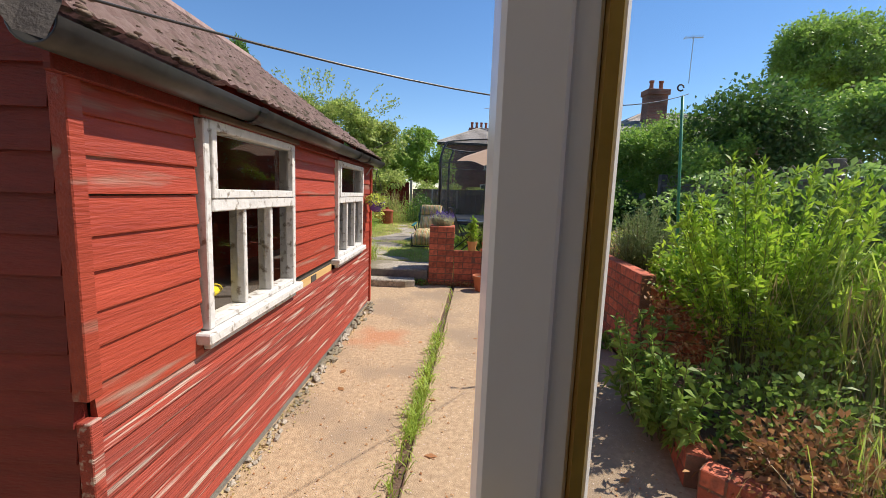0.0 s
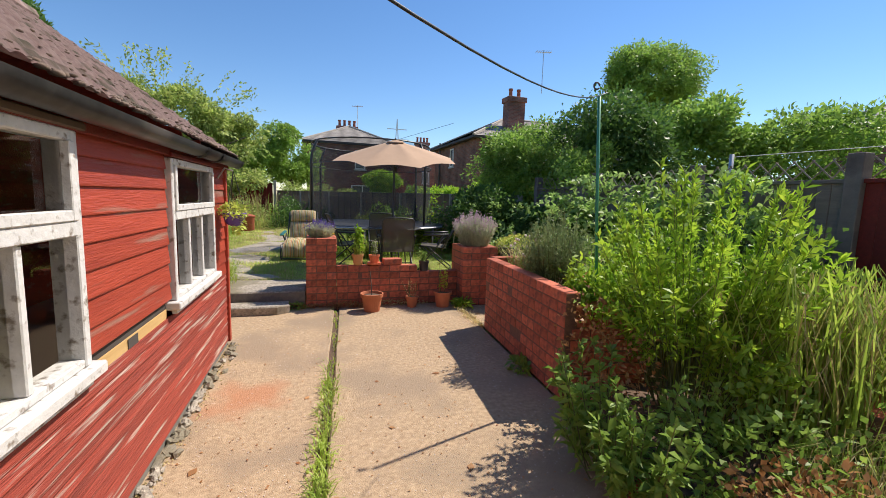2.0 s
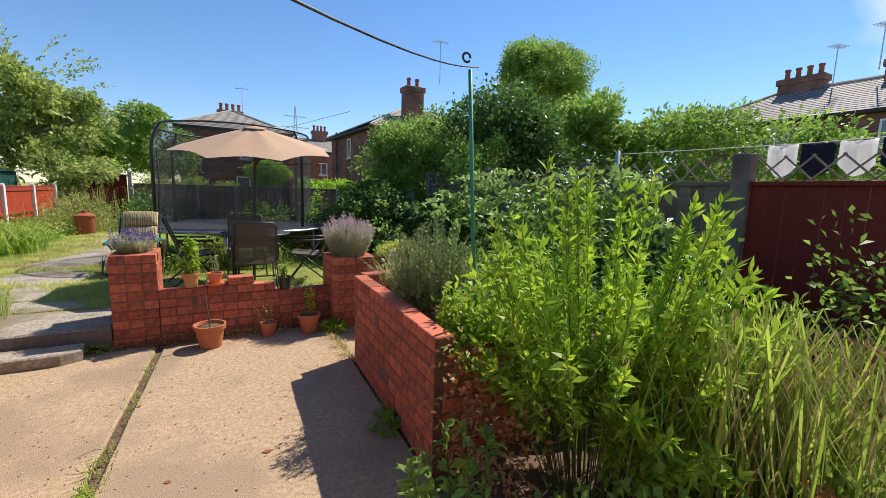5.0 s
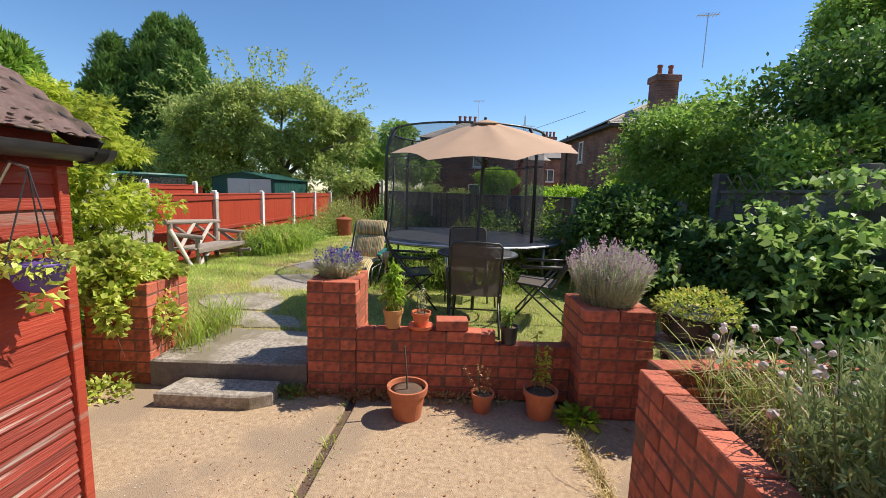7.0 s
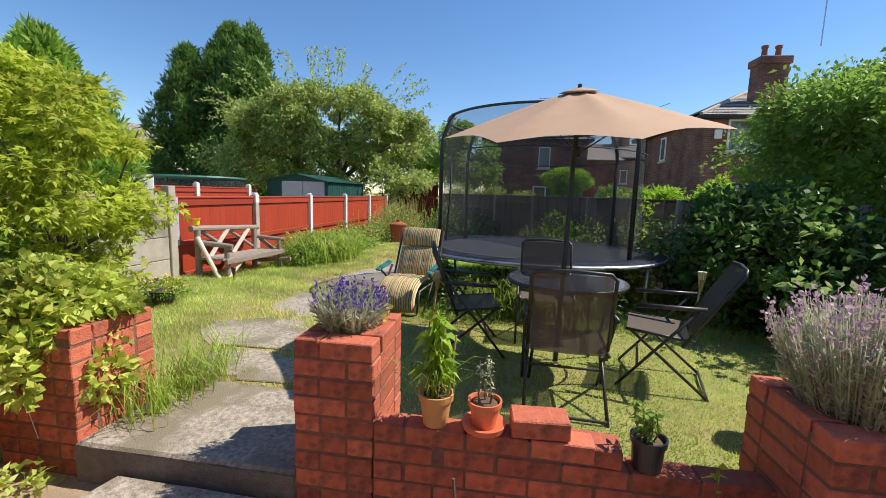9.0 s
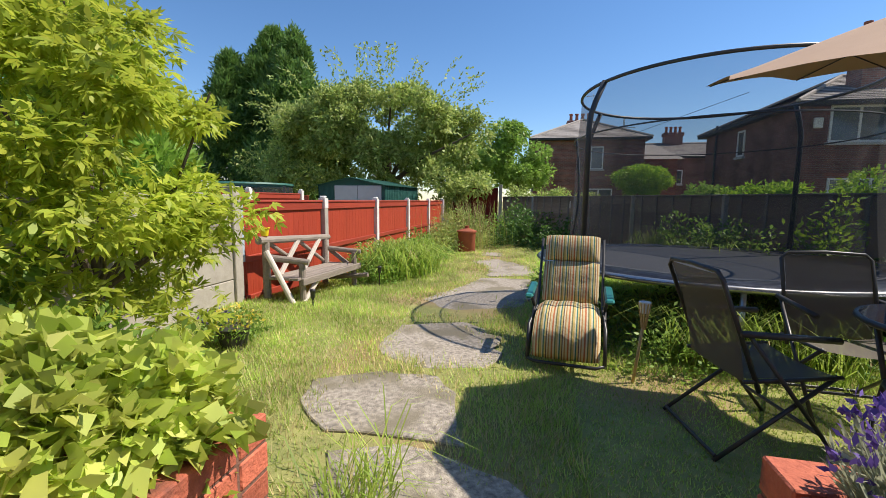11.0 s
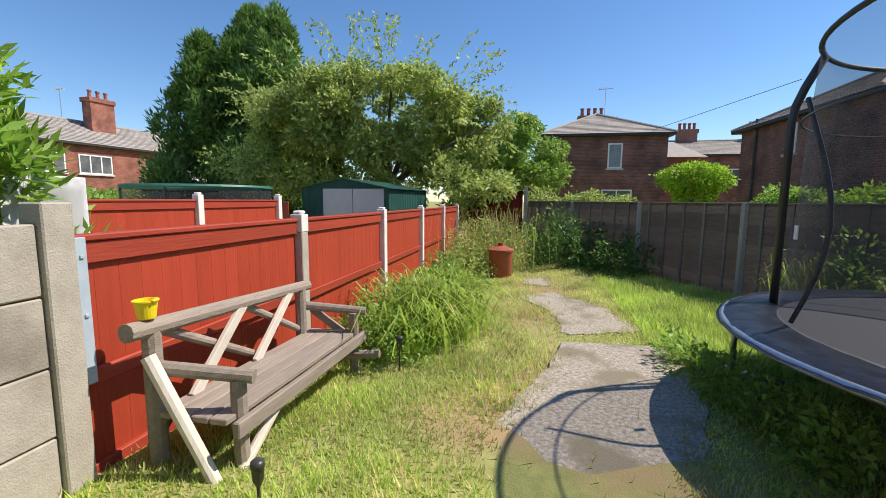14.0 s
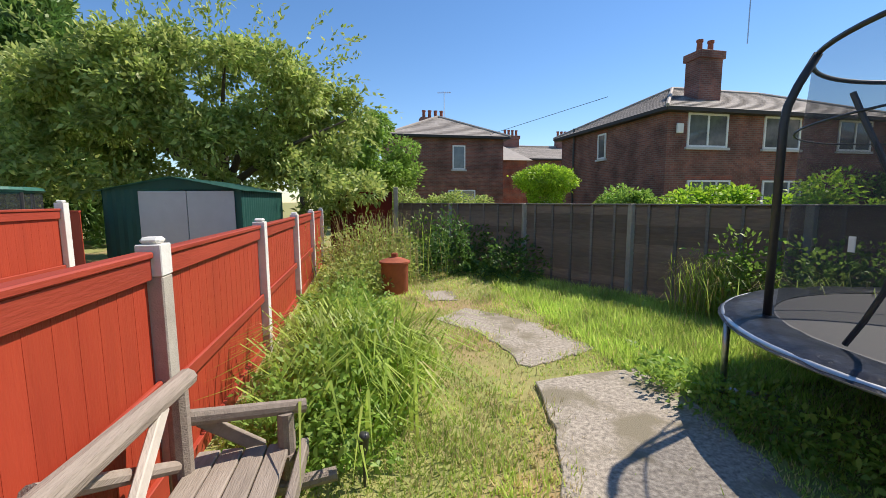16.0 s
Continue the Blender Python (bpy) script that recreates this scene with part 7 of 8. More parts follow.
tree("garden_shrub", (-3.0, 6.3, 0.0), "dense yellow-green bush behind the shed", 0.8, 0.05, subblobs((0, 0, 1.3), (0.7, 0.75, 1.05), 24, 0.32, 420, 115, -0.8), 0.075, "leaf_acer", 116, 0.03, category="shrub")
vp = plant("viola_pot", (-2.65, 8.75, 0.22), "low pot of yellow and violet flowers by the fence", "plant")
part("pot", Lathe([(0.09, 0), (0.12, 0.13), (0.13, 0.14), (0.1, 0.13)], 18), "black_plastic", vp)
quads("leaf", clump([((0, 0, 0.16), (0.22, 0.2, 0.09), 700)], 0.035, 0.02, 117), "leaf_mid", vp, kind="stuff")
quads("flower", clump([((0, 0, 0.21), (0.2, 0.18, 0.07), 170)], 0.03, 0.03, 118), "flower_yellow", vp, kind="stuff")
quads("violet_flower", clump([((-0.1, -0.05, 0.21), (0.12, 0.12, 0.06), 50)], 0.03, 0.03, 119), "flower_violet", vp, kind="stuff")

# ---- ivy on the planter ----
iv = plant("ivy", (-1.41, 6.86, 0.58), "yellow-green variegated ivy spilling over the brick planter", "plant")
quads("leaf", np.concatenate([clump([((-0.05, -0.08, 0.24), (0.28, 0.23, 0.17), 5000), ((-0.2, -0.28, 0.16), (0.26, 0.16, 0.18), 1500), ((0.13, -0.08, 0.10), (0.09, 0.18, 0.13), 700), ((0.06, -0.36, -0.02), (0.10, 0.06, 0.16), 260), ((0.27, -0.1, -0.12), (0.05, 0.16, 0.10), 180)], 0.056, 0.046, 121, 0.3, 0.6), clump([((-0.34, -0.36, -0.3), (0.12, 0.05, 0.30), 240), ((-0.6, -0.25, -0.2), (0.35, 0.08, 0.16), 420), ((-0.28, -0.40, -0.55), (0.14, 0.08, 0.06), 120)], 0.05, 0.04, 122)]), "leaf_ivy", iv, kind="stuff")
stems([[(0.1, -0.31, 0.15), (0.05, -0.335, -0.1), (0.12, -0.33, -0.35)], [(-0.25, -0.32, 0.1), (-0.3, -0.34, -0.2), (-0.24, -0.36, -0.55)], [(0.25, -0.1, 0.1), (0.262, -0.05, -0.15), (0.26, -0.12, -0.3)]], 0.004, iv, "cane")


# ---- lavender ----
def lavender(x, y, z, r, h, seed, n, label, flower, hf):
    t = plant("lavender", (x, y, z), label, "plant", "lavender plants")
    rng = np.random.default_rng(seed)
    a, k = rng.uniform(0, 6.28, n), rng.uniform(0, 1, n) ** 0.6
    base = np.c_[0.55 * r * k * np.cos(a), 0.55 * r * k * np.sin(a), np.zeros(n)]
    dirs = np.c_[k * np.cos(a) * r / h * 0.62, k * np.sin(a) * r / h * 0.62, np.ones(n)]
    L = h * rng.uniform(0.65, 1.0, n)
    tips = base + dirs * L[:, None] * (1 - 0.30 * k[:, None] ** 2)
    side = unit(np.cross(dirs, rng.normal(size=(n, 3)))) * 0.0016
    v = np.stack([base - side, base + side, tips + side, tips - side], 1)
    m = n * 10
    idx = rng.integers(0, n, m)
    f = rng.uniform(0.02, 0.84, m)[:, None]
    lp = base[idx] + (tips[idx] - base[idx]) * f
    ld = dirs[idx] + rng.normal(size=(m, 3)) * 0.55
    quads("stalk", v, "leaf_grey", t, kind="stuff")
    quads("leaf", leaves(lp, ld, 0.045, 0.007, rng), "leaf_grey", t, kind="stuff")
    fl = rng.uniform(0, 1, n) < hf
    k2 = 9
    fp = np.repeat(tips[fl], k2, 0) + rng.normal(size=(fl.sum() * k2, 3)) * np.array((0.006, 0.006, 0.022))
    fd = np.repeat(unit(dirs[fl]), k2, 0) + rng.normal(size=(fl.sum() * k2, 3)) * 0.6
    quads("flower_spike", leaves(fp, fd, 0.020, 0.011, rng), flower, t, kind="stuff")


lavender(0.17, 6.78, 0.80, 0.20, 0.22, 131, 420, "grey-green lavender with violet spikes on the brick pier", "flower_violet", 0.2)
lavender(2.09, 6.57, 0.72, 0.30, 0.44, 132, 900, "large grey-green lavender in lilac flower on the brick pier", "flower_lilac", 0.24)
ds = plant("primula", (0.27, 6.85, 0.82), "small pale yellow flowers beside the lavender", "plant")
quads("flower", clump([((0, 0, 0.05), (0.05, 0.05, 0.04), 60)], 0.03, 0.03, 133), "flower_yellow", ds, kind="stuff")

# ---- raised bed: shrub, grasses, thrift, rosemary ----
sb = plant("privet_shrub", (2.22, 3.30, 0.14), "bright green leafy shrub with lance-shaped leaves", "shrub")
rr = np.random.default_rng(141)
ps, ds_, tops = [], [], []
for i in range(150):
    a, k = rr.uniform(0, 6.28), rr.uniform(0, 1) ** 0.5
    base = np.array((0.16 * k * math.cos(a), 0.20 * k * math.sin(a), 0))
    tip = np.array((0.54 * k * math.cos(a), 0.62 * k * math.sin(a), rr.uniform(0.62, 1.46) * (1.05 - 0.30 * k * k)))
    tops.append([tuple(base), tuple((base + tip) / 2 + np.array((0, 0, 0.08))), tuple(tip)])
    for j in range(64):
        f = rr.uniform(0.25, 1.0) ** 0.7
        ps.append(base + (tip - base) * f + np.array((0, 0, 0.3 * f * (1 - f))))
        ds_.append(np.array((tip - base)) * 0.8 + rr.normal(size=3) * 0.55)
quads("leaf", leaves(np.array(ps), np.array(ds_), 0.062, 0.020, rr, droop=0.1), "leaf_shrub", sb, kind="stuff")
stems(tops, 0.0025, sb)
s2 = plant("privet_shrub", (1.50, 2.98, 0.02), "dark-leaved young shrub at the patio edge", "shrub")
ps, ds_, tops = [], [], []
for i in range(46):
    a, k = rr.uniform(0, 6.28), rr.uniform(0, 1) ** 0.5
    base = np.array((0.10 * k * math.cos(a), 0.3 * k * math.sin(a), 0))
    tip = np.array((0.26 * k * math.cos(a), 0.50 * k * math.sin(a), rr.uniform(0.22, 0.60)))
    tops.append([tuple(base), tuple(tip)])
    for j in range(40):
        f = rr.uniform(0.15, 1.0) ** 0.8
        ps.append(base + (tip - base) * f)
        ds_.append((tip - base) * 0.8 + rr.normal(size=3) * 0.45)
quads("leaf", leaves(np.array(ps), np.array(ds_), 0.07, 0.028, rr, droop=0.2), "leaf_mid", s2, kind="stuff")
stems(tops, 0.004, s2)


def grass_clump(name, x, y, z, r, h, n, seed, label, material="leaf_blade", width=0.012, lean=0.8, droop=0.6, dry=0.25):
    t = plant(name, (x, y, z), label, "plant")
    rng = np.random.default_rng(seed)
    rr_ = r if hasattr(r, "__len__") else (r, r)
    base = np.c_[rng.normal(0, rr_[0] * 0.5, n), rng.normal(0, rr_[1] * 0.5, n), np.zeros(n)]
    nd = int(n * dry)
    quads("blade", blades(base[nd:], h, width, rng, lean, droop), material, t, kind="stuff")
    if nd:
        quads("dry_blade", blades(base[:nd], h * 0.95, width * 0.7, rng, lean * 1.1, droop), "leaf_straw", t, kind="stuff")
    return t


grass_clump("ornamental_grass", 2.62, 3.0, 0.15, (0.36, 0.36), 1.0, 900, 151, "tall arching grass with yellowing blades", width=0.010, lean=0.34, droop=0.75, dry=0.4)
grass_clump("ornamental_grass", 2.95, 2.85, 0.15, (0.36, 0.30), 0.85, 560, 152, "tall arching grass with yellowing blades", width=0.009, lean=0.42, droop=0.75, dry=0.4)
grass_clump("wild_grass", 2.35, 2.32, 0.12, (0.50, 0.25), 0.40, 700, 153, "dry wild grass and weeds in the front bed", "leaf_blade", 0.005, 0.5, 0.6, 0.6)
grass_clump("wild_grass", 3.0, 2.3, 0.12, (0.35, 0.25), 0.5, 500, 154, "dry wild grass and weeds in the front bed", "leaf_blade", 0.005, 0.5, 0.6, 0.5)
for i, (x, y, z, r, n, sz, m, lb) in enumerate(((1.95, 2.75, 0.14, (0.38, 0.38, 0.36), 2400, 0.05, "leaf_mid", "low green weeds in the front bed"), (1.82, 2.38, 0.14, (0.36, 0.30, 0.20), 1900, 0.045, "leaf_rust", "rusty brown dried weeds in the bed"), (2.75, 2.55, 0.18, (0.5, 0.3, 0.30), 1700, 0.05, "leaf_mid", "low green weeds in the front bed"), (3.0, 2.0, 0.22, (0.30, 0.18, 0.16), 260, 0.12, "leaf_mid", "broad-leaved bramble at the bed corner"), (1.82, 3.52, 0.36, (0.18, 0.30, 0.34), 800, 0.04, "leaf_rust", "fine reddish dried seedheads by the bed wall"), (3.85, 2.6, 0.9, (0.45, 0.6, 0.34), 1100, 0.06, "leaf_mid", "leafy rose sprays over the upper bed"), (3.65, 4.2, 0.8, (0.6, 0.8, 0.36), 3800, 0.07, "leaf_dark", "dense dark growth filling the raised bed"), (3.9, 5.2, 0.85, (0.45, 0.7, 0.35), 3400, 0.08, "leaf_mid", "bramble leaves filling the raised bed"), (3.05, 4.30, 0.60, (0.40, 0.35, 0.24), 2600, 0.05, "leaf_shrub", "low fresh green groundcover in the bed"), (2.12, 3.98, 0.62, (0.32, 0.32, 0.22), 3200, 0.055, "leaf_shrub", "low fresh green groundcover in the bed"), (3.05, 4.85, 0.66, (0.50, 0.40, 0.34), 3000, 0.06, "leaf_mid", "leafy weeds behind the rosemary"), (2.75, 5.35, 0.62, (0.5, 0.35, 0.30), 2400, 0.055, "leaf_dark", "dark weeds behind the rosemary"))):
    t = plant("weeds", (x, y, z), lb, "plant", kind="")
    quads("leaf", clump([((0, 0, 0.05), r, n)], sz, sz * 0.5, 160 + i, 0.4, 0.3), m, t, kind="stuff")
rm = plant("rosemary", (2.10, 4.60, 0.62), "dense grey-green rosemary bush in the raised bed", "shrub")
rr = np.random.default_rng(171)
ps, ds_, tops = [], [], []
for i in range(230):
    a, k = rr.uniform(0, 6.28), rr.uniform(0, 1) ** 0.5
    base = np.array((0.07 * math.cos(a), 0.07 * math.sin(a), 0.02))
    tip = np.array((0.30 * k * math.cos(a), 0.30 * k * math.sin(a), rr.uniform(0.26, 0.66) * (1.06 - 0.42 * k * k)))
    mid = np.array((tip[0] * 0.85, tip[1] * 0.85, tip[2] * 0.45))
    tops.append([tuple(base), tuple(mid), tuple(tip)])
    for j in range(64):
        f = rr.uniform(0.22, 1.0)
        c = (1 - f) ** 2 * base + 2 * f * (1 - f) * mid + f * f * tip
        ps.append(c)
        ds_.append((tip - mid) * 3.0 + rr.normal(size=3) * 0.45)
quads("leaf", leaves(np.array(ps), np.array(ds_), 0.036, 0.008, rr), "leaf_rosemary", rm, kind="stuff")
stems(tops[::3], 0.003, rm)
# thrift or chive seedheads over straw-coloured blades
tf = plant("allium_clump", (2.18, 5.0, 0.66), "straw-coloured clump with round pale pink seedheads", "plant")
rr = np.random.default_rng(181)
b0 = np.c_[rr.normal(0, 0.10, 420), rr.normal(0, 0.22, 420), np.zeros(420)]
quads("blade", blades(b0[:230], 0.26, 0.005, rr, 1.2, 0.5), "leaf_blade", tf, kind="stuff")
quads("dry_blade", blades(b0 + np.array((0.02, 0, 0)), 0.24, 0.005, rr, 1.4, 0.6), "leaf_straw", tf, kind="stuff")
for i in range(46):
    bx, by = rr.normal(0, 0.09), rr.normal(0, 0.24)
    tx, ty, tz = bx + rr.normal(0, 0.07), by + rr.normal(0, 0.08), rr.uniform(0.16, 0.34)
    part("stalk", Tube([(bx, by, 0), ((bx + tx) / 2, (by + ty) / 2, tz * 0.55), (tx, ty, tz)], 0.0018, 4), "straw", tf)
    hb_ = bmesh.new()
    bmesh.ops.create_icosphere(hb_, subdivisions=2, radius=rr.uniform(0.010, 0.016), matrix=Matrix.Translation((tx, ty, tz)))
    for v in hb_.verts:
        v.co += Vector(rr.normal(size=3) * 0.0022)
    part("seedhead", hb_, "flower_pale", tf)

# ---- long-leaved clump and weeds along the red fence ----
grass_clump("daylily_clump", -2.58, 12.65, 0.1, (0.42, 0.72), 0.60, 1200, 191, "lush clump of arching strap leaves by the red fence", width=0.018, lean=1.0, droop=0.75, dry=0.04)
for i, (x, y, z, r, n, sz, m, lb) in enumerate(((-2.65, 12.3, 0.1, (0.5, 0.85, 0.42), 5200, 0.06, "leaf_mid", "green weeds among the strap leaves"), (-2.95, 11.75, 0.1, (0.35, 0.4, 0.3), 1700, 0.055, "leaf_mid", "nettles below the bench"), (-2.75, 14.2, 0.1, (0.55, 0.9, 0.4), 4200, 0.07, "leaf_mid", "weeds along the foot of the red fence"), (-2.4, 17.3, 0.1, (0.9, 1.1, 0.75), 6500, 0.09, "leaf_apple", "tall wild weeds at the garden's end"), (-2.7, 16.0, 0.1, (0.5, 0.8, 0.5), 3000, 0.08, "leaf_apple", "tall wild weeds at the garden's end"), (-0.75, 17.6, 0.05, (0.8, 0.8, 0.95), 5200, 0.10, "leaf_dark", "dark brambles climbing the grey fence"), (0.1, 16.7, 0.05, (0.5, 0.6, 0.7), 2400, 0.10, "leaf_dark", "dark brambles climbing the grey fence"), (-1.2, 18.9, 0.05, (0.7, 0.8, 0.9), 3200, 0.10, "leaf_mid", "green brambles at the end fence"), (2.3, 12.4, 0.1, (0.5, 0.6, 0.85), 3000, 0.08, "leaf_mid", "leafy weeds between trampoline and fence"), (2.75, 11.7, 0.1, (0.35, 0.5, 1.0), 2600, 0.09, "leaf_shrub", "tall leafy sapling beside the fence"), (1.1, 9.5, 0.15, (0.9, 0.35, 0.28), 2600, 0.06, "leaf_dark", "weeds under the trampoline edge"), (1.3, 9.95, 0.15, (1.0, 0.4, 0.35), 2600, 0.07, "leaf_dark", "weeds under the trampoline edge"), (-0.05, 10.4, 0.12, (0.25, 0.8, 0.2), 1700, 0.06, "leaf_mid", "weeds under the trampoline edge"), (0.45, 9.1, 0.15, (0.35, 0.25, 0.26), 700, 0.05, "leaf_mid", "yellowing weeds beside the recliner"), (-0.25, 11.7, 0.1, (0.22, 0.9, 0.18), 1500, 0.06, "leaf_mid", "weeds under the trampoline edge"))):
    t = plant("weeds", (x, y, z), lb, "plant")
    quads("leaf", clump([((0, 0, 0.1), r, n)], sz, sz * 0.45, 200 + i, 0.35, 0.35), m, t, kind="stuff")
grass_clump("tall_grass", -2.3, 17.0, 0.1, (0.9, 0.9), 1.25, 480, 221, "tall dry seeding grass at the garden's end", "leaf_blade", 0.008, 0.35, 0.3, 0.7)
grass_clump("tall_grass", 1.3, 9.25, 0.15, (0.5, 0.2), 0.5, 320, 222, "long unmown grass by the trampoline", width=0.008, lean=0.9, dry=0.1)
grass_clump("tall_grass", 0.75, 9.3, 0.15, (0.3, 0.2), 0.5, 240, 223, "long unmown grass by the trampoline", width=0.008, lean=0.9, dry=0.1)
grass_clump("tall_grass", 1.9, 12.7, 0.1, (0.5, 0.6), 0.75, 500, 224, "long unmown grass by the grey fence", width=0.008, lean=0.7, dry=0.2)
grass_clump("tall_grass", 1.55, 13.7, 0.1, (0.35, 0.5), 0.8, 420, 226, "long seeding grass against the grey fence", width=0.008, lean=0.5, dry=0.3)
for i, (x, y, n) in enumerate(((1.75, 13.5, 1500), (2.1, 12.9, 1700))):
    t = plant("weeds", (x, y, 0.1), "tall leafy weeds against the grey fence", "plant")
    quads("leaf", clump([((0, 0, 0.45), (0.3, 0.4, 0.5), n)], 0.08, 0.04, 227 + i, 0.4, 0.3), "leaf_mid", t, kind="stuff")
grass_clump("tall_grass", -1.02, 7.15, 0.19, (0.12, 0.4), 0.32, 360, 225, "long grass beside the ivy planter", width=0.006, lean=0.9, dry=0.1)
# small plants on the patio
for i, (x, y, z, r, n, sz, m, lb) in enumerate(((1.86, 6.28, 0.0, (0.10, 0.10, 0.07), 160, 0.075, "leaf_shrub", "fresh broad-leaved weed at the pier foot"), (1.68, 4.35, 0.0, (0.07, 0.10, 0.06), 90, 0.075, "leaf_mid", "low weed at the foot of the bed wall"), (-0.1, 6.5, 0.0, (0.10, 0.05, 0.05), 120, 0.04, "leaf_mid", "small weeds beside the step"), (-1.35, 6.42, 0.0, (0.16, 0.12, 0.10), 260, 0.05, "leaf_ivy", "ivy shoots creeping onto the patio"), (0.45, 6.5, 0.0, (0.3, 0.05, 0.035), 420, 0.03, "leaf_rust", "dry leaf litter along the low wall"), (-0.05, 6.52, 0.0, (0.25, 0.05, 0.03), 300, 0.03, "leaf_rust", "dry leaf litter along the low wall"), (1.0, 6.5, 0.0, (0.5, 0.05, 0.03), 420, 0.03, "leaf_straw", "dry leaf litter along the low wall"))):
    t = plant("weeds", (x, y, z), lb, "plant")
    quads("leaf", clump([((0, 0, 0.03), r, n)], sz, sz * 0.6, 230 + i, 0.3, 0.3), m, t, kind="stuff")
jw = plant("joint_weeds", (0, 0, -0.02), "green weeds growing in the patio joint", "plant", kind="stuff")
rr = np.random.default_rng(241)
y = np.concatenate([rr.uniform(0.8, 4.9, 420), rr.uniform(2.8, 4.5, 520), 3.1 + 0.25 * rr.normal(size=160), rr.uniform(5.0, 6.4, 60)])
x = joint_x(y) + rr.normal(0, 0.028, len(y))
quads("blade", blades(np.c_[x, y, np.zeros(len(y))], 0.065, 0.006, rr, 1.2, 0.4), "leaf_blade", jw, kind="stuff")
x2 = np.c_[1.80 + rr.normal(0, 0.03, 500), rr.uniform(5.45, 6.4, 500), np.zeros(500)]
quads("edge_blade", blades(x2, 0.06, 0.005, rr, 1.2, 0.4), "grass_dry", jw, kind="stuff")
# grit and fallen bits on the concrete
gp = rr.uniform(size=(1500, 2)) * np.array((2.9, 5.6)) + np.array((-0.62, 0.9))
gs = rr.uniform(0.002, 0.006, 1500) * (1 + 2.5 * (rr.uniform(size=1500) > 0.97))
ga = rr.uniform(0, 6.28, 1500)
gv = np.stack([np.c_[gp[:, 0] + gs * np.cos(ga + k) * (1 if i % 2 else 1.7), gp[:, 1] + gs * np.sin(ga + k) * (1 if i % 2 else 1.7), np.full(1500, 0.004) + (0.003 if i == 1 else 0)] for i, k in enumerate((0, 1.57, 3.14, 4.71))], 1)
gq = rr.uniform(size=(7000, 2)) * np.array((2.9, 5.6)) + np.array((-0.62, 0.9))
gz_ = rr.uniform(0.0012, 0.0042, 7000)
gb = rr.uniform(0, 6.28, 7000)
gw = np.stack([np.c_[gq[:, 0] + gz_ * np.cos(gb + k), gq[:, 1] + gz_ * np.sin(gb + k), np.full(7000, 0.003)] for k in (0, 1.57, 3.14, 4.71)], 1)
quads("grit", gw, "flower_pale", None, "pale grit scattered on the concrete", "stuff")
quads("litter", gv, "leaf_rust", None, "small dry bits scattered on the concrete", "stuff")
bpv = np.stack([np.full(900, SX + 0.01) + np.abs(rr.normal(0, 0.045, 900)) * rr.uniform(0.2, 1.6, 900), rr.uniform(1.9, 5.4, 900), np.full(900, 0.0)], 1)
sl = plant("wall_litter", (0, 0, 0), "flaked plaster and dirt along the shed foot", "litter", kind="stuff")
quads("flake", leaves(bpv + np.array((0, 0, 0.006)), rr.normal(size=(900, 3)) * np.array((1, 1, 0.3)), 0.016, 0.010, rr), "leaf_straw", sl, kind="stuff")
rub = bmesh.new()
for i in range(150):
    y = rr.uniform(2.2, 5.4)
    k = rr.uniform(0.008, 0.028) * (0.6 + 0.5 * (y > 3.4))
    g = bmesh.ops.create_icosphere(rub, subdivisions=1, radius=k, matrix=Matrix.Translation((SX + 0.015 + abs(rr.normal(0, 0.03)), y, k * 0.4)) @ Matrix.Diagonal((1.0, 1.5, 0.7, 1)))
    for v in g["verts"]:
        v.co += Vector(rr.normal(size=3) * k * 0.2)
part("rubble", rub, "slab", sl, "broken mortar and stones", kind="stuff")


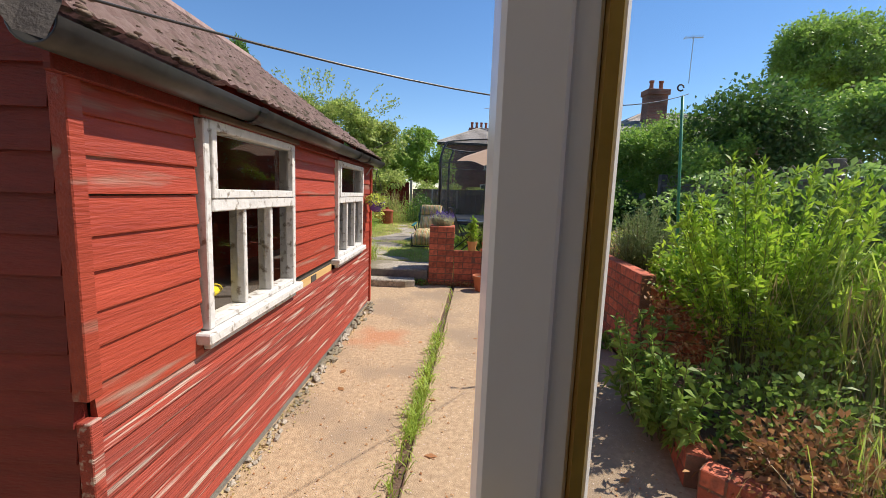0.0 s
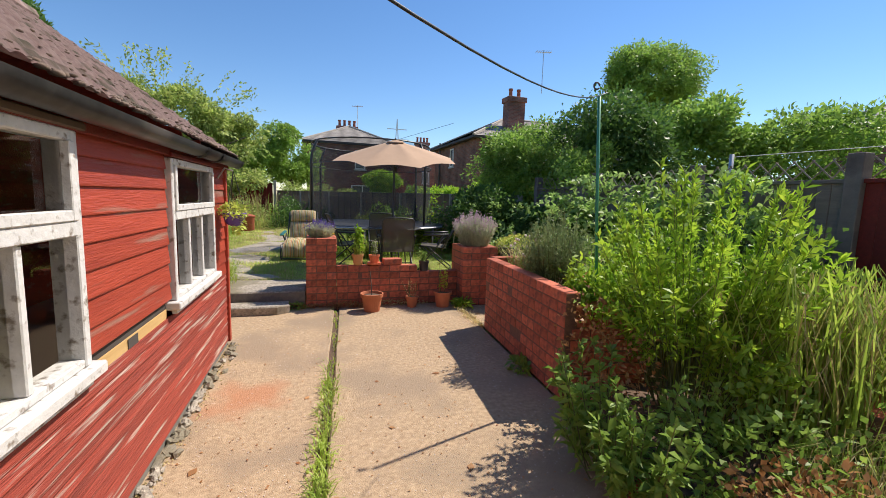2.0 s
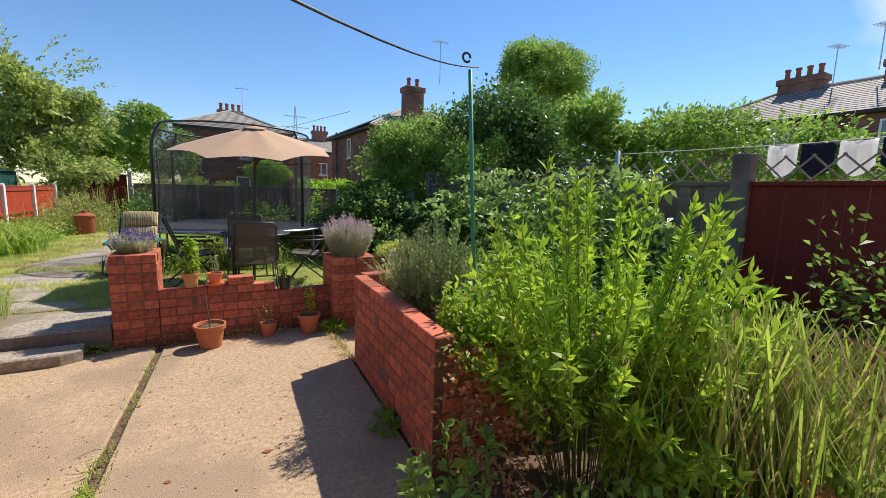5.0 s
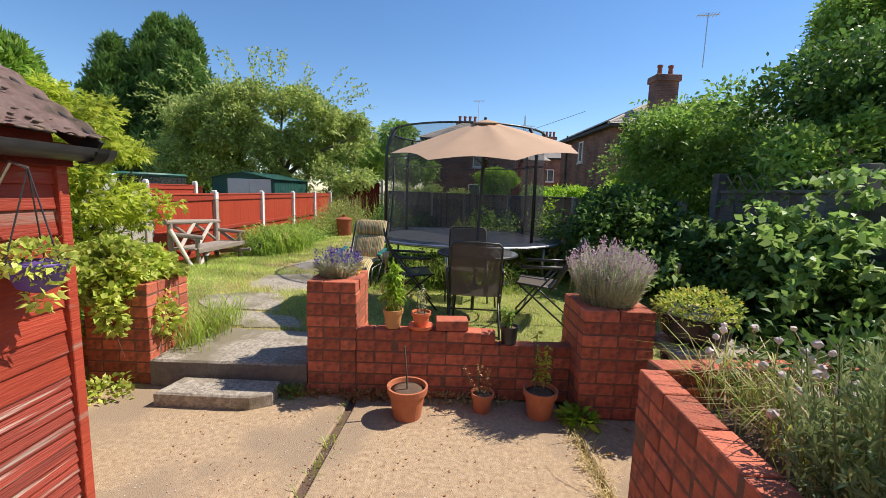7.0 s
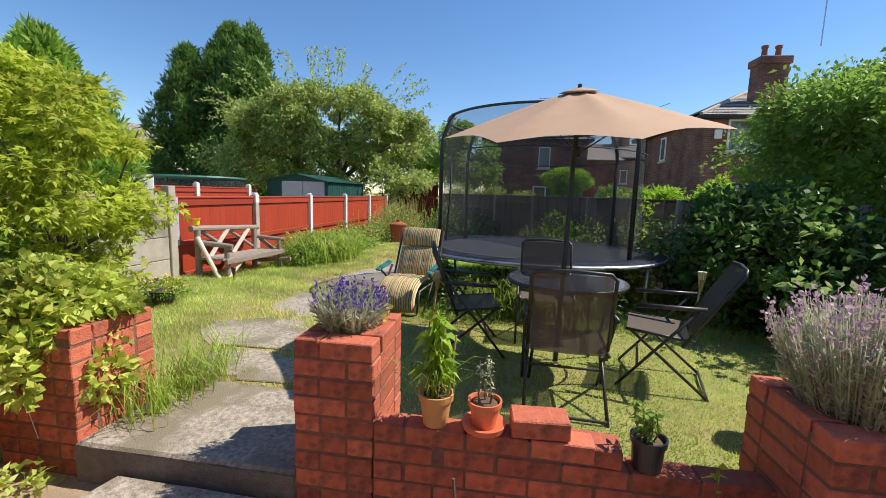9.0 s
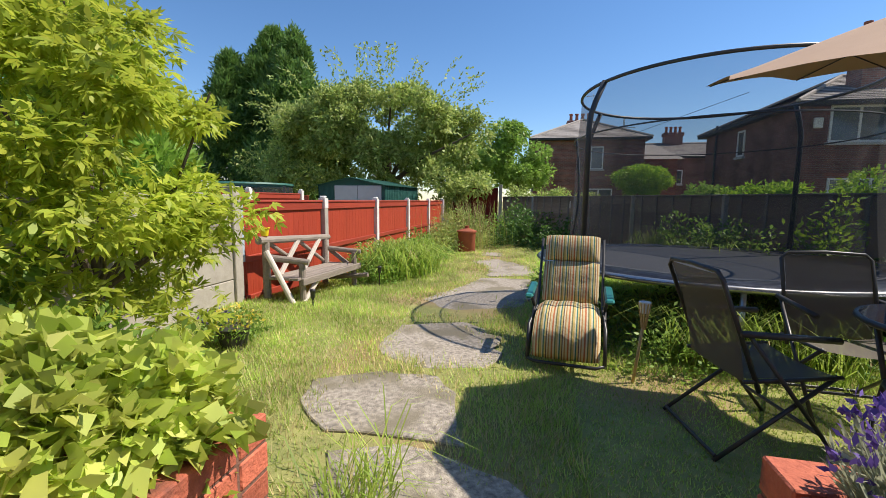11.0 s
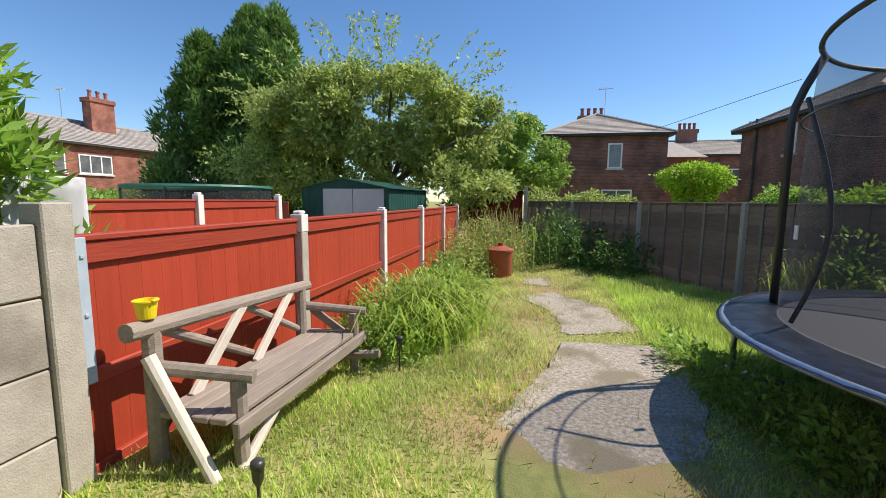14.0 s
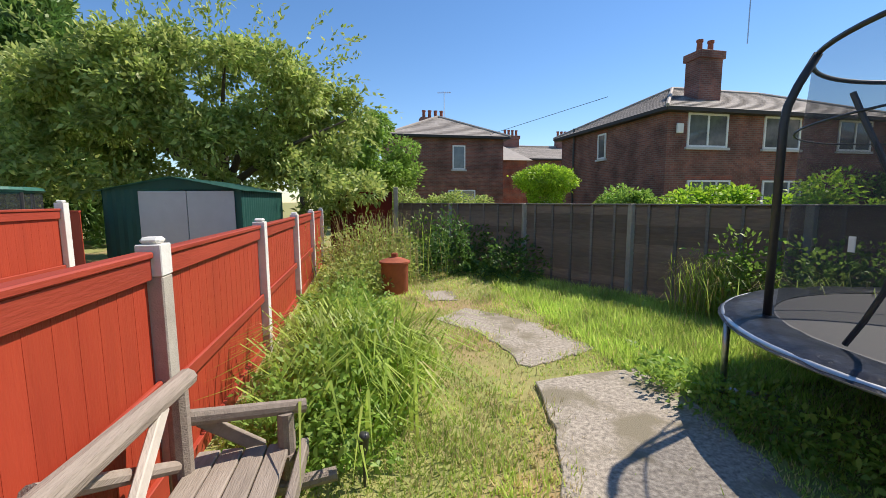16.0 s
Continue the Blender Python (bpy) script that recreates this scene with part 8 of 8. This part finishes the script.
# ---- lawn blades ----
def lawn_grass():
    rng = np.random.default_rng(251)
    n = 520000
    x, y = rng.uniform(-3.4, 4.2, n), 6.75 + 13.25 * rng.uniform(0, 1, n) ** 1.25
    keep = (y < 20.4 - (x + 1.6) * 1.92) & ~((x > -0.02) & (y < 7.0) & (x < 0.37)) & ~((x > 1.85) & (x < 2.33) & (y < 6.85)) & ~((x < -1.13) & (x > -1.65) & (y < 7.35)) & ~((x > -1.16) & (x < 0.0) & (y < 7.31))
    ragged = 0.05 * np.sin(x * 23 + np.sin(y * 17) * 2) + 0.05 * rng.normal(size=n)
    for pts in PATH_SLABS:
        inside = np.zeros(n, bool)
        depth = np.full(n, 9.0)
        for (x0, y0), (x1, y1) in zip(pts, pts[1:] + pts[:1]):
            cross = ((y0 > y) != (y1 > y)) & (x < (x1 - x0) * (y - y0) / (y1 - y0 + 1e-9) + x0)
            inside ^= cross
            k = np.clip(((x - x0) * (x1 - x0) + (y - y0) * (y1 - y0)) / ((x1 - x0) ** 2 + (y1 - y0) ** 2), 0, 1)
            depth = np.minimum(depth, np.hypot(x - x0 - k * (x1 - x0), y - y0 - k * (y1 - y0)))
        keep &= ~(inside & (depth > 0.06 + ragged)) | (rng.uniform(size=n) < 0.015)
    # thin, worn ground beside the path
    patch = np.sin(x * 3.1 + 0.7 * np.sin(y * 2.3)) * np.sin(y * 2.6 + 0.5 * np.sin(x * 4.1))
    worn = np.exp(-((x + 1.2) / 0.75) ** 2) * (0.35 + 0.45 * (patch > 0.15))
    keep &= rng.uniform(size=n) > worn
    far = np.clip((y - 8) / 9, 0, 1)
    keep &= rng.uniform(size=n) > 0.55 * far
    x, y = x[keep], y[keep]
    z = np.array([ground_z(a, b) for a, b in zip(x, y)])
    long = 0.5 + 0.5 * np.sin(x * 4.3 + 1 + np.sin(y * 2.1)) * np.sin(y * 3.7 + np.sin(x * 3.3))
    right = (x > -0.4) & (y > 12)
    h = np.where(right, 0.11, np.where((x > -0.2) & (y < 9), 0.022, 0.026 + 0.042 * long))
    dry = rng.uniform(size=len(x)) < np.where(right, 0.06, 0.15 + 0.42 * np.exp(-((x + 1.25) / 0.8) ** 2))
    t = thing("grass", (0, 0, 0), "short rough lawn grass, green and straw-coloured", "grass", kind="stuff")
    for sel, m, nm in ((~dry, "grass_blade", "green_grass"), (dry, "grass_dry", "dry_grass")):
        b = np.c_[x[sel], y[sel], z[sel] - 0.005]
        a = rng.uniform(0, 6.28, len(b))
        hh = h[sel] * rng.uniform(0.5, 1.3, len(b))
        w = 0.0035 * (1 + 1.4 * np.clip((y[sel] - 8) / 8, 0, 1))
        side = np.c_[np.cos(a), np.sin(a), np.zeros(len(b))] * w[:, None]
        ln = np.c_[np.cos(a + 1.4), np.sin(a + 1.4), np.zeros(len(b))] * (hh * rng.uniform(0.1, 1.1, len(b)))[:, None]
        v = np.stack([b - side, b + side, b + ln + np.c_[np.zeros(len(b)), np.zeros(len(b)), hh]], 1)
        quads(nm, v, m, t, kind="stuff")


lawn_grass()
